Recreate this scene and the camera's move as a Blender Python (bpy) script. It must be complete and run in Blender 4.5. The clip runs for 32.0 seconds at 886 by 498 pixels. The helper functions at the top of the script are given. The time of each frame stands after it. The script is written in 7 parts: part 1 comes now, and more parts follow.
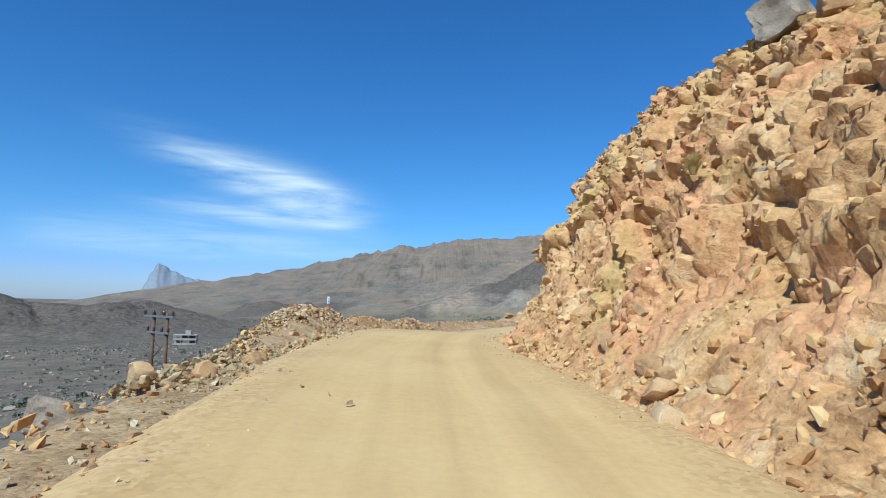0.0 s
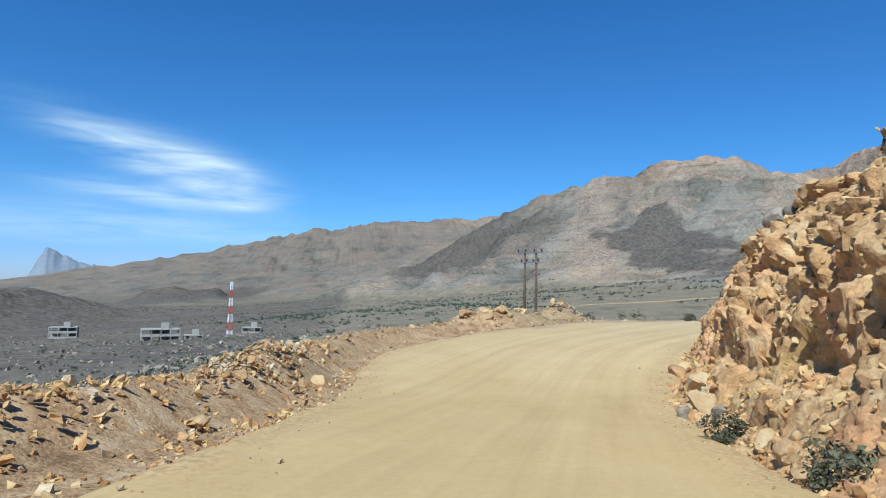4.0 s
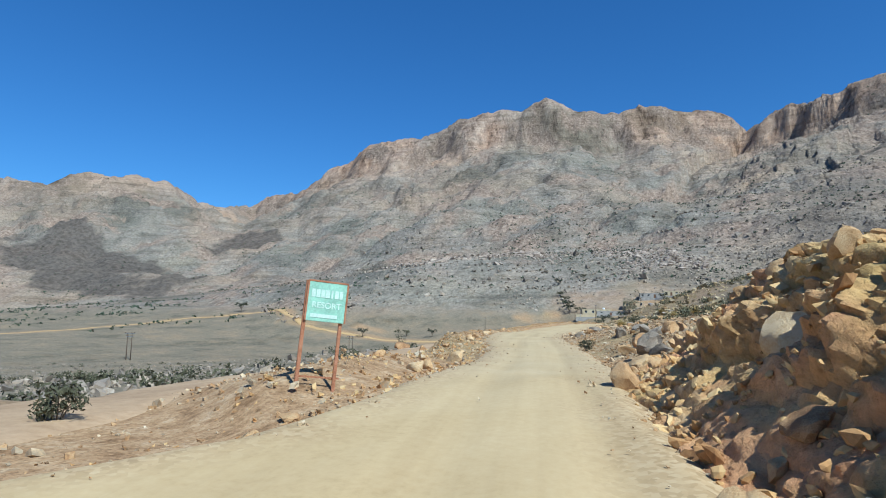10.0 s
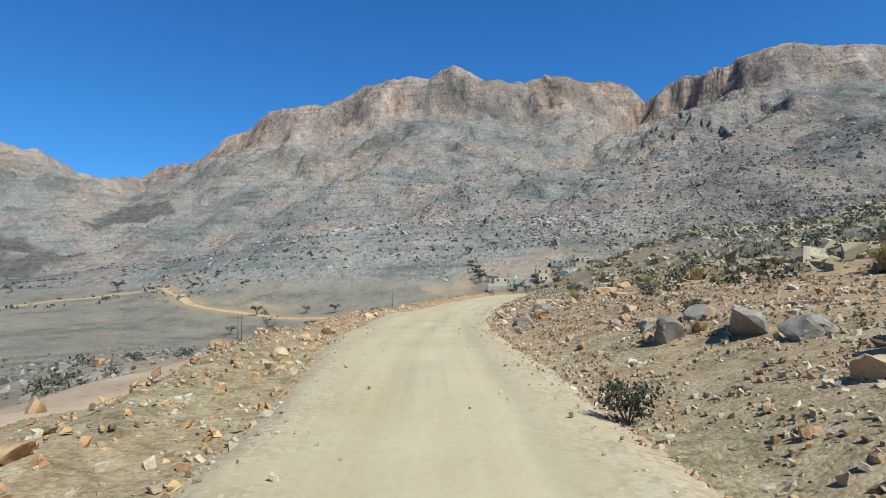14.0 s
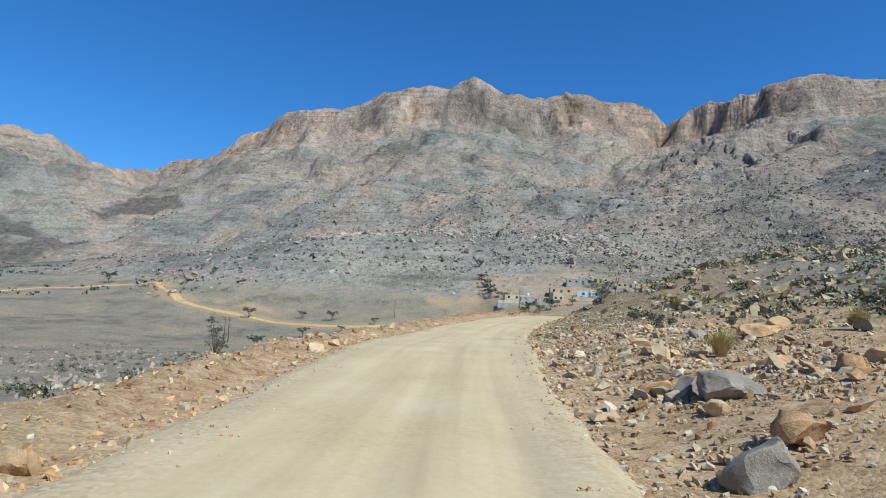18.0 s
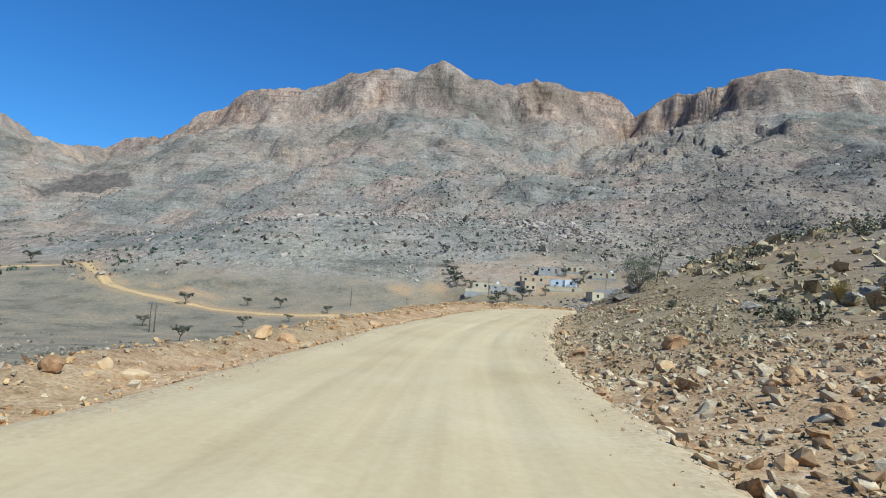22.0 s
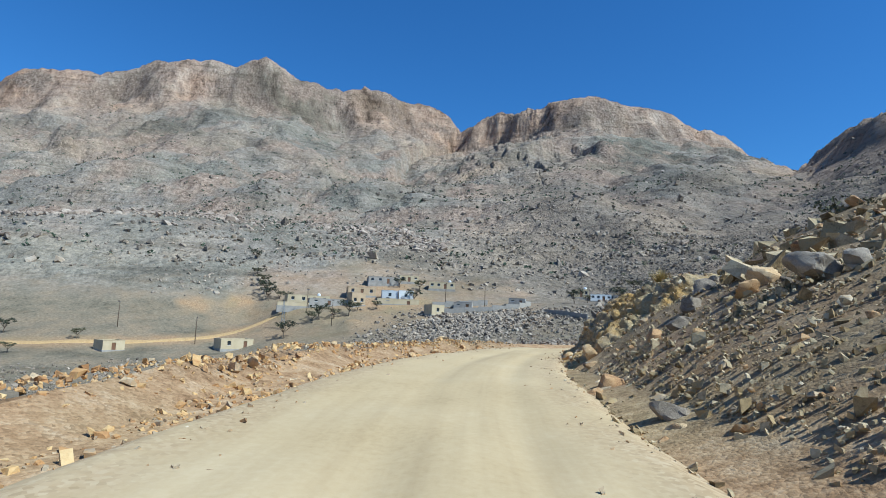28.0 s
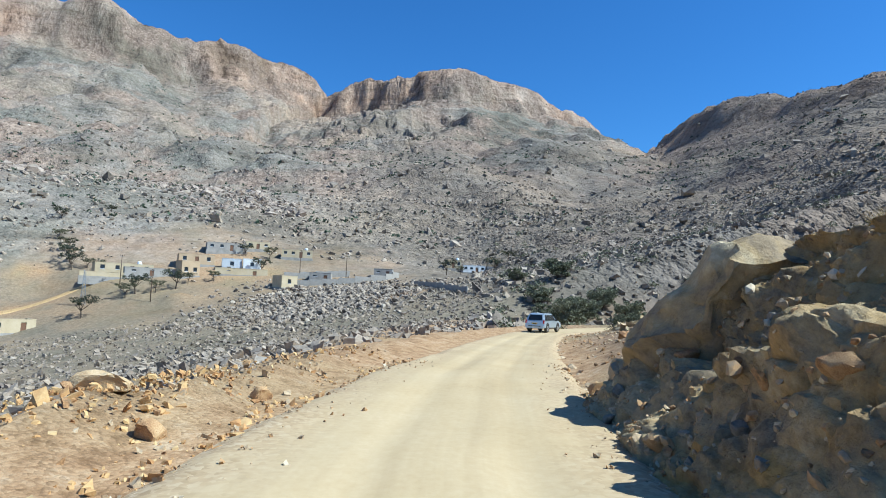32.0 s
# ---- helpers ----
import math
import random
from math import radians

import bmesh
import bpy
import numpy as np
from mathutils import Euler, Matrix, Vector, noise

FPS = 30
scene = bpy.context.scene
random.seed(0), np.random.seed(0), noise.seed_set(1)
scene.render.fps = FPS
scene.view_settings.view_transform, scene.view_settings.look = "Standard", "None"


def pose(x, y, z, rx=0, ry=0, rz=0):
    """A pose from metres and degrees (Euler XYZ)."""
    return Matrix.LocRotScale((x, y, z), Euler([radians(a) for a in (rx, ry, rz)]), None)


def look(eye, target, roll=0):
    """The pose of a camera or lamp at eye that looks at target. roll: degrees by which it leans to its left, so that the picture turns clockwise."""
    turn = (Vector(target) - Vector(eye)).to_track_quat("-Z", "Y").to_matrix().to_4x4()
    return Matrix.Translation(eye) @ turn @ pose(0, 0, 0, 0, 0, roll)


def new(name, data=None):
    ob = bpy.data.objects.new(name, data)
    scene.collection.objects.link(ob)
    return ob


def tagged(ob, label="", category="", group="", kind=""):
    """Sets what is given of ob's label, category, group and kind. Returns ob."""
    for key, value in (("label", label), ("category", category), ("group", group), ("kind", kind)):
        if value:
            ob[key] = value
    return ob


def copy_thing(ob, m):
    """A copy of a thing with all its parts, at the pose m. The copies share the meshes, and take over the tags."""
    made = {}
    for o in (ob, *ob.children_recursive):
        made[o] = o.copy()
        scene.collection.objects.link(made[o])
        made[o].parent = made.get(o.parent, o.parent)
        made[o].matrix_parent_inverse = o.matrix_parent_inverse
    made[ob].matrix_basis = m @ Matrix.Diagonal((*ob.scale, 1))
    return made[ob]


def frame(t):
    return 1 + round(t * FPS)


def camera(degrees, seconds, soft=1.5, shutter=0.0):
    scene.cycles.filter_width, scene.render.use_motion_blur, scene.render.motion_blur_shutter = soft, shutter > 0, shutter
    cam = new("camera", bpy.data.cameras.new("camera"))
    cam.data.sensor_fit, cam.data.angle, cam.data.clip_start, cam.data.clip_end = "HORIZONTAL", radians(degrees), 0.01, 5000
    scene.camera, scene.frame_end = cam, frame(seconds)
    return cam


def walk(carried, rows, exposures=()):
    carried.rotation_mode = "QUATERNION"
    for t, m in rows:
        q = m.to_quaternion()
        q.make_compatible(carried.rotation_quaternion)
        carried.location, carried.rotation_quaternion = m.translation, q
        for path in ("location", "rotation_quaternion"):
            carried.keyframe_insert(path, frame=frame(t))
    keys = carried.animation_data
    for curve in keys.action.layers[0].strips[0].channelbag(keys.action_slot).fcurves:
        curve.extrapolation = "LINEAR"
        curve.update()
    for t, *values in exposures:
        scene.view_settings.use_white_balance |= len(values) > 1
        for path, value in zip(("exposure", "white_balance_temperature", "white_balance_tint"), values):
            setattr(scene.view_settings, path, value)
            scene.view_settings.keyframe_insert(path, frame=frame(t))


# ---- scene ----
# The camera: metres and degrees: seconds, x, y, z, heading, pitch, lean
cam = camera(73.0, 32.0, soft=1.0)
PATH = [
    (0, 0.00, -0.00, 1.02, -0.0, 5.1, 1.8), (0.5, -0.10, 3.15, 1.12, 2.9, 6.3, 4.0), (1, -0.25, 6.19, 1.24, 4.7, 6.1, 3.9),
    (1.5, -0.46, 9.15, 1.32, 5.3, 5.6, 3.5), (2, -0.60, 12.01, 1.37, 4.2, 5.1, 3.2), (2.5, -0.65, 14.69, 1.40, 1.9, 4.5, 2.8),
    (3, -0.54, 17.29, 1.44, -1.1, 4.1, 1.7), (3.5, -0.25, 19.84, 1.46, -4.4, 4.0, 0.3), (4, 0.19, 22.40, 1.46, -8.0, 3.7, 1.1),
    (4.5, 0.86, 24.94, 1.40, -12.0, 3.6, 1.7), (6.5, 5.84, 36.89, 0.11, -20.8, 5.7, -3.9), (7, 7.01, 39.59, 0.05, -22.6, 6.0, -2.0),
    (7.5, 8.16, 41.88, 0.15, -26.6, 9.6, -1.5), (8, 9.35, 43.92, 0.31, -31.9, 7.8, -2.5), (8.5, 10.62, 45.65, 0.48, -38.9, 8.1, -1.8),
    (9, 12.25, 47.14, 0.69, -46.6, 9.5, -0.8), (9.5, 14.40, 48.52, 0.85, -53.4, 8.5, -2.0), (10, 16.96, 49.91, 1.02, -59.6, 7.2, 0.8),
    (10.5, 19.67, 51.08, 1.22, -65.2, 9.1, 1.9), (11, 22.30, 52.15, 1.41, -67.1, 9.5, 4.8), (11.5, 24.81, 53.08, 1.54, -68.2, 7.0, 3.3),
    (12, 27.14, 53.95, 1.60, -68.1, 4.3, 2.9), (12.5, 29.33, 54.79, 1.57, -68.2, 3.2, 2.4), (13, 31.43, 55.57, 1.51, -68.3, 3.3, 1.1),
    (13.5, 33.50, 56.33, 1.47, -68.3, 3.0, -0.3), (14, 35.59, 57.14, 1.44, -68.2, 4.5, -1.1), (14.5, 37.72, 57.98, 1.46, -68.0, 5.0, -1.3),
    (15, 39.75, 58.79, 1.48, -67.8, 6.3, -1.2), (15.5, 41.69, 59.55, 1.55, -67.5, 6.8, -0.4), (17.5, 49.18, 62.78, 1.78, -67.1, 6.6, 1.9),
    (18, 51.07, 63.54, 1.82, -67.3, 5.7, 2.7), (18.5, 53.00, 64.29, 1.82, -67.8, 4.0, 2.8), (19, 55.04, 65.06, 1.77, -68.1, 2.4, 2.3),
    (19.5, 57.30, 65.91, 1.71, -68.2, 3.0, 2.3), (20, 59.81, 66.89, 1.65, -68.7, 4.2, 1.9), (20.5, 62.54, 67.89, 1.67, -69.2, 5.5, 1.2),
    (21, 65.35, 68.88, 1.73, -69.9, 6.3, 1.0), (21.5, 68.36, 69.93, 1.80, -70.0, 4.6, 2.2), (22, 71.30, 70.93, 1.84, -70.7, 4.8, 3.5),
    (22.5, 74.16, 71.87, 1.84, -71.2, 3.7, 4.0), (23, 76.97, 72.74, 1.79, -71.9, 3.0, 3.1), (23.5, 79.88, 73.65, 1.77, -72.5, 4.9, 1.0),
    (24, 82.91, 74.66, 1.74, -72.9, 4.6, 1.6), (24.5, 86.09, 75.58, 1.73, -73.5, 4.6, 3.3), (25, 89.21, 76.42, 1.78, -74.2, 5.8, 4.3),
    (25.5, 92.12, 77.09, 1.86, -75.2, 6.0, 3.1), (26, 95.00, 77.63, 1.99, -77.6, 7.5, 2.3), (26.5, 97.89, 78.02, 2.16, -82.1, 9.7, 2.7),
    (28.5, 109.89, 78.54, 2.76, -88.1, 6.8, 2.1), (29, 112.94, 78.57, 2.86, -88.9, 7.5, 1.5), (29.5, 115.95, 78.57, 2.93, -90.4, 6.4, 2.2),
    (30, 118.91, 78.47, 2.97, -92.2, 5.7, 2.2), (30.5, 121.89, 78.20, 3.00, -94.1, 6.2, 1.7), (31, 124.86, 77.78, 3.03, -96.6, 5.9, -0.1),
    (31.5, 127.64, 77.30, 3.01, -98.2, 2.9, -0.1), (32, 130.28, 76.85, 2.97, -100.1, 4.9, 2.3),
]


def aim(x, y, z, heading, pitch, lean):
    h, p = radians(heading), radians(pitch)
    ahead = Vector((-math.sin(h) * math.cos(p), math.cos(h) * math.cos(p), math.sin(p)))
    return look((x, y, z), Vector((x, y, z)) + ahead, lean)


walk(cam, [(row[0], aim(*row[1:])) for row in PATH], exposures=[(0, 0.25, 5350, -2), (12, 0.28, 5350, -2), (28, 0.32, 5350, -2), (30, 0.36, 5350, -2), (31, 0.53, 5350, -2), (32, 0.60, 5350, -2)])

# ---- light ----
SUN_AZ = math.atan2(-0.42, -0.91)      # towards the sun, from +y clockwise
SUN_EL = radians(49)
world = bpy.data.worlds.new("world")
scene.world = world
world.use_nodes = True
sky = world.node_tree.nodes.new("ShaderNodeTexSky")
sky.sky_type = "NISHITA"
sky.sun_disc = False
sky.sun_elevation = SUN_EL
sky.sun_rotation = SUN_AZ
sky.altitude = 900
sky.air_density = 1.15
sky.dust_density = 0.25
sky.ozone_density = 2.6
richer = world.node_tree.nodes.new("ShaderNodeHueSaturation")
richer.inputs["Saturation"].default_value = 1.14
world.node_tree.links.new(sky.outputs[0], richer.inputs["Color"])
bluer = world.node_tree.nodes.new("ShaderNodeMix")
bluer.data_type, bluer.blend_type = "RGBA", "MULTIPLY"
bluer.inputs["Factor"].default_value = 1.0
parts = world.node_tree.nodes.new("ShaderNodeSeparateColor")
world.node_tree.links.new(sky.outputs[0], parts.inputs[0])
warmth = world.node_tree.nodes.new("ShaderNodeMath")
warmth.operation = "DIVIDE"
world.node_tree.links.new(parts.outputs[0], warmth.inputs[0])
world.node_tree.links.new(parts.outputs[2], warmth.inputs[1])
haze = world.node_tree.nodes.new("ShaderNodeMapRange")
haze.inputs["From Min"].default_value, haze.inputs["From Max"].default_value = 0.42, 0.95
world.node_tree.links.new(warmth.outputs[0], haze.inputs["Value"])
balance = world.node_tree.nodes.new("ShaderNodeMix")
balance.data_type = "RGBA"
balance.inputs["A"].default_value, balance.inputs["B"].default_value = (0.68, 0.95, 1.26, 1), (0.68, 0.85, 1.5, 1)
world.node_tree.links.new(haze.outputs["Result"], balance.inputs["Factor"])
world.node_tree.links.new(balance.outputs["Result"], bluer.inputs["B"])
world.node_tree.links.new(richer.outputs[0], bluer.inputs["A"])
world.node_tree.links.new(bluer.outputs["Result"], world.node_tree.nodes["Background"].inputs[0])
world.node_tree.nodes["Background"].inputs[1].default_value = 0.076
sun = new("sun", bpy.data.lights.new("sun", "SUN"))
sun.data.energy = 5.0
sun.data.angle = radians(0.5)
sun.data.color = (1.0, 0.965, 0.91)
sun.rotation_euler = Vector((math.sin(SUN_AZ) * math.cos(SUN_EL), math.cos(SUN_AZ) * math.cos(SUN_EL), math.sin(SUN_EL))).to_track_quat("Z", "Y").to_euler()


# ---- materials ----
def ramp(nodes, stops):
    node = nodes.new("ShaderNodeValToRGB")
    els = node.color_ramp.elements
    while len(els) < len(stops):
        els.new(0.5)
    for e, (p, c) in zip(els, stops):
        e.position, e.color = p, (*c, 1)
    return node


def material(name, colours, scale=3.0, fine=30.0, rough=0.9, metal=0.0, bump=0.4, bump_scale=None, island=0.0, spread=0.0, depth=0.05, pebbles=0.0):
    """Two scales of noise over a ramp of base colours, with relief; spread varies it from object to object."""
    m = bpy.data.materials.new(name)
    m.use_nodes = True
    nt = m.node_tree
    n, link = nt.nodes, nt.links.new
    bsdf = n["Principled BSDF"]
    co = n.new("ShaderNodeTexCoord")
    big = n.new("ShaderNodeTexNoise")
    big.inputs["Scale"].default_value, big.inputs["Detail"].default_value, big.inputs["Roughness"].default_value = scale, 6, 0.62
    small = n.new("ShaderNodeTexNoise")
    small.inputs["Scale"].default_value, small.inputs["Detail"].default_value, small.inputs["Roughness"].default_value = fine, 5, 0.7
    where = n.new("ShaderNodeVectorMath")
    where.operation = "ADD"
    link(co.outputs["Object"], where.inputs[0])
    info = n.new("ShaderNodeObjectInfo")
    if spread:
        k = n.new("ShaderNodeMath")
        k.operation = "MULTIPLY"
        k.inputs[1].default_value = 57.0
        link(info.outputs["Random"], k.inputs[0])
        link(k.outputs[0], where.inputs[1])
    link(where.outputs[0], big.inputs["Vector"])
    link(where.outputs[0], small.inputs["Vector"])
    mix = n.new("ShaderNodeMath")
    mix.operation = "MULTIPLY_ADD"
    mix.inputs[1].default_value = 0.45
    link(small.outputs["Fac"], mix.inputs[0])
    k2 = n.new("ShaderNodeMath")
    k2.operation = "MULTIPLY"
    k2.inputs[1].default_value = 0.58
    link(big.outputs["Fac"], k2.inputs[0])
    link(k2.outputs[0], mix.inputs[2])
    fac = mix.outputs[0]
    if spread:
        sh = n.new("ShaderNodeMath")
        sh.operation = "MULTIPLY_ADD"
        sh.inputs[1].default_value = spread
        link(info.outputs["Random"], sh.inputs[0])
        off = n.new("ShaderNodeMath")
        off.operation = "SUBTRACT"
        off.inputs[1].default_value = spread / 2
        link(fac, off.inputs[0])
        link(off.outputs[0], sh.inputs[2])
        fac = sh.outputs[0]
    if island:
        geo = n.new("ShaderNodeNewGeometry")
        sh = n.new("ShaderNodeMath")
        sh.operation = "MULTIPLY_ADD"
        sh.inputs[1].default_value = island
        link(geo.outputs["Random Per Island"], sh.inputs[0])
        off = n.new("ShaderNodeMath")
        off.operation = "SUBTRACT"
        off.inputs[1].default_value = island / 2
        link(fac, off.inputs[0])
        link(off.outputs[0], sh.inputs[2])
        fac = sh.outputs[0]
    count = len(colours)
    col = ramp(n, [(0.33 + 0.36 * i / max(1, count - 1), c) for i, c in enumerate(colours)])
    link(fac, col.inputs[0])
    link(col.outputs[0], bsdf.inputs["Base Color"])
    bsdf.inputs["Roughness"].default_value = rough
    bsdf.inputs["Metallic"].default_value = metal
    bsdf.inputs["Specular IOR Level"].default_value = 0.25 if rough > 0.6 else 0.5
    if pebbles:
        v = n.new("ShaderNodeTexVoronoi")
        v.inputs["Scale"].default_value = pebbles
        bent = n.new("ShaderNodeVectorMath")
        bent.operation = "MULTIPLY_ADD"
        bent.inputs[1].default_value = (1.0 / pebbles,) * 3
        link(small.outputs["Color"], bent.inputs[0])
        link(co.outputs["Object"], bent.inputs[2])
        link(bent.outputs[0], v.inputs["Vector"])
        tone = ramp(n, [(0.0, (0.45, 0.42, 0.40)), (0.45, (0.92, 0.92, 0.92)), (0.8, (1.08, 1.08, 1.06)), (1.0, (1.3, 1.3, 1.3))])
        link(v.outputs["Color"], tone.inputs[0])
        mult = n.new("ShaderNodeMix")
        mult.data_type, mult.blend_type = "RGBA", "MULTIPLY"
        mult.inputs["Factor"].default_value = 0.8
        link(col.outputs[0], mult.inputs["A"])
        link(tone.outputs[0], mult.inputs["B"])
        link(mult.outputs["Result"], bsdf.inputs["Base Color"])
        chunk = n.new("ShaderNodeBump")
        chunk.invert = True
        chunk.inputs["Strength"].default_value, chunk.inputs["Distance"].default_value = 0.7, 0.35 / pebbles
        link(v.outputs["Distance"], chunk.inputs["Height"])
    if bump:
        b = n.new("ShaderNodeBump")
        b.inputs["Strength"].default_value, b.inputs["Distance"].default_value = bump, depth
        link(mix.outputs[0], b.inputs["Height"])
        if pebbles:
            link(chunk.outputs[0], b.inputs["Normal"])
        link(b.outputs[0], bsdf.inputs["Normal"])
    return m


def plain(name, colour, rough=0.5, metal=0.0, wear=0.12, scale=8.0):
    lo = tuple(c * (1 - wear) for c in colour)
    hi = tuple(min(1, c * (1 + wear)) for c in colour)
    return material(name, [lo, colour, hi], scale=scale, fine=scale * 8, rough=rough, metal=metal, bump=0.08, depth=0.004)


def cut_rock(name, colours, ruddy, yellow):
    """Freshly cut rock: mottled base colours, drifting to a ruddier and a yellower stone, with fractured relief."""
    m = bpy.data.materials.new(name)
    m.use_nodes = True
    n, link = m.node_tree.nodes, m.node_tree.links.new
    bsdf = n["Principled BSDF"]
    co = n.new("ShaderNodeTexCoord").outputs["Object"]

    def noisy(scale, detail, rough, twist=0.0):
        t = n.new("ShaderNodeTexNoise")
        t.inputs["Scale"].default_value, t.inputs["Detail"].default_value, t.inputs["Roughness"].default_value, t.inputs["Distortion"].default_value = scale, detail, rough, twist
        link(co, t.inputs["Vector"])
        return t.outputs["Fac"]

    def mixed(fac, a, b, kind="MIX"):
        x = n.new("ShaderNodeMix")
        x.data_type, x.blend_type = "RGBA", kind
        link(fac, x.inputs["Factor"]) if not isinstance(fac, float) else None
        if isinstance(fac, float):
            x.inputs["Factor"].default_value = fac
        link(a, x.inputs["A"])
        link(b, x.inputs["B"])
        return x.outputs["Result"]

    base = ramp(n, [(0.34 + 0.1 * k, c) for k, c in enumerate(colours)])
    link(noisy(1.3, 10, 0.7, 0.6), base.inputs[0])
    out = base.outputs[0]
    for scale, tint, lo, hi in ((0.33, ruddy, 0.48, 0.60), (0.27, yellow, 0.50, 0.64)):
        mask = ramp(n, [(lo, (0, 0, 0)), (hi, (0.75, 0.75, 0.75))])
        link(noisy(scale, 7, 0.62, 0.8), mask.inputs[0])
        flat = n.new("ShaderNodeRGB")
        flat.outputs[0].default_value = (*tint, 1)
        out = mixed(mask.outputs[0], out, flat.outputs[0])
    fine = ramp(n, [(0.34, (0.58, 0.54, 0.50)), (0.45, (0.92, 0.91, 0.90)), (0.54, (1.06, 1.06, 1.06)), (0.66, (1.28, 1.28, 1.28))])
    link(noisy(9.0, 9, 0.75), fine.inputs[0])
    link(mixed(0.85, out, fine.outputs[0], "MULTIPLY"), bsdf.inputs["Base Color"])
    bsdf.inputs["Roughness"].default_value = 0.93
    bsdf.inputs["Specular IOR Level"].default_value = 0.2
    last = None
    for scale, detail, strength, depth in ((3.2, 12, 0.8, 0.13), (16.0, 6, 0.6, 0.03)):
        b = n.new("ShaderNodeBump")
        b.inputs["Strength"].default_value, b.inputs["Distance"].default_value = strength, depth
        link(noisy(scale, detail, 0.66), b.inputs["Height"])
        if last:
            link(last, b.inputs["Normal"])
        last = b.outputs[0]
    link(last, bsdf.inputs["Normal"])
    return m


ROCK_TAN = material("rock_tan", [(0.24, 0.13, 0.062), (0.43, 0.25, 0.115), (0.51, 0.335, 0.165), (0.57, 0.42, 0.245)], 0.9, 14, spread=0.25, bump=0.7)
ROCK_ORANGE = cut_rock("rock_orange", [(0.29, 0.15, 0.068), (0.47, 0.265, 0.112), (0.56, 0.345, 0.16), (0.62, 0.43, 0.23)], (0.58, 0.285, 0.135), (0.46, 0.31, 0.11))
ROCK_GREY = material("rock_grey", [(0.10, 0.078, 0.057), (0.20, 0.158, 0.115), (0.275, 0.22, 0.16), (0.36, 0.295, 0.22)], 1.1, 15, spread=0.25, bump=0.7)
RUBBLE_MIX = material("rubble_mix", [(0.26, 0.13, 0.052), (0.43, 0.235, 0.092), (0.52, 0.33, 0.14), (0.58, 0.41, 0.20)], 0.8, 10, bump=0.5, island=0.26)
STONE_MIX = material("stone_mix", [(0.15, 0.095, 0.05), (0.33, 0.185, 0.082), (0.43, 0.27, 0.13), (0.30, 0.235, 0.155), (0.49, 0.35, 0.20), (0.54, 0.44, 0.30)], 1.1, 12, bump=0.4, island=0.3)
BANK_MIX = material("bank_mix", [(0.13, 0.09, 0.045), (0.27, 0.19, 0.092), (0.36, 0.255, 0.125), (0.28, 0.225, 0.135), (0.43, 0.32, 0.18), (0.52, 0.41, 0.255)], 1.1, 12, bump=0.4, island=0.3)
GREY_MIX = material("grey_mix", [(0.10, 0.08, 0.06), (0.20, 0.162, 0.125), (0.275, 0.224, 0.172), (0.32, 0.245, 0.17), (0.41, 0.34, 0.26)], 0.5, 6, bump=0.4, island=0.28)
ROCK_FACE_C = cut_rock("rock_ochre", [(0.13, 0.10, 0.065), (0.27, 0.20, 0.12), (0.39, 0.275, 0.135), (0.50, 0.39, 0.235)], (0.47, 0.27, 0.075), (0.34, 0.26, 0.14))
DUST_TRACK = material("track_dust", [(0.25, 0.155, 0.085), (0.35, 0.23, 0.13), (0.42, 0.285, 0.165), (0.48, 0.345, 0.215)], 0.3, 5, rough=0.97, bump=0.4, depth=0.04)
DUST = material("dust", [(0.385, 0.275, 0.14), (0.445, 0.325, 0.174), (0.47, 0.35, 0.196), (0.50, 0.38, 0.224)], 0.35, 9, rough=0.97, bump=0.2, depth=0.02)


# ---- numeric noise ----
def lattice(ix, iy, seed):
    h = (ix.astype(np.int64) * 374761393 + iy.astype(np.int64) * 668265263 + seed * 974634777) & 0x7FFFFFFF
    h = ((h ^ (h >> 13)) * 1274126177) & 0x7FFFFFFF
    h = ((h ^ (h >> 16)) * 1911520717) & 0x7FFFFFFF
    return ((h ^ (h >> 11)) & 0xFFFFF) / 0xFFFFF * 2 - 1


def vnoise(x, y, seed=0):
    ix, iy = np.floor(x), np.floor(y)
    fx, fy = x - ix, y - iy
    fx, fy = fx * fx * (3 - 2 * fx), fy * fy * (3 - 2 * fy)
    a, b = lattice(ix, iy, seed), lattice(ix + 1, iy, seed)
    c, d = lattice(ix, iy + 1, seed), lattice(ix + 1, iy + 1, seed)
    return (a * (1 - fx) + b * fx) * (1 - fy) + (c * (1 - fx) + d * fx) * fy


def fbm(x, y, octaves=5, seed=0, gain=0.5, sharp=False):
    total, amp, norm = 0.0, 1.0, 0.0
    for o in range(octaves):
        v = vnoise(x * 1.0 + o * 17.3, y * 1.0 - o * 9.1, seed + o)
        total = total + amp * ((1 - 2 * np.abs(v)) if sharp else v)
        norm += amp
        amp *= gain
        x, y = x * 2.03 * 0.8 - y * 2.03 * 0.6, x * 2.03 * 0.6 + y * 2.03 * 0.8
    return total / norm


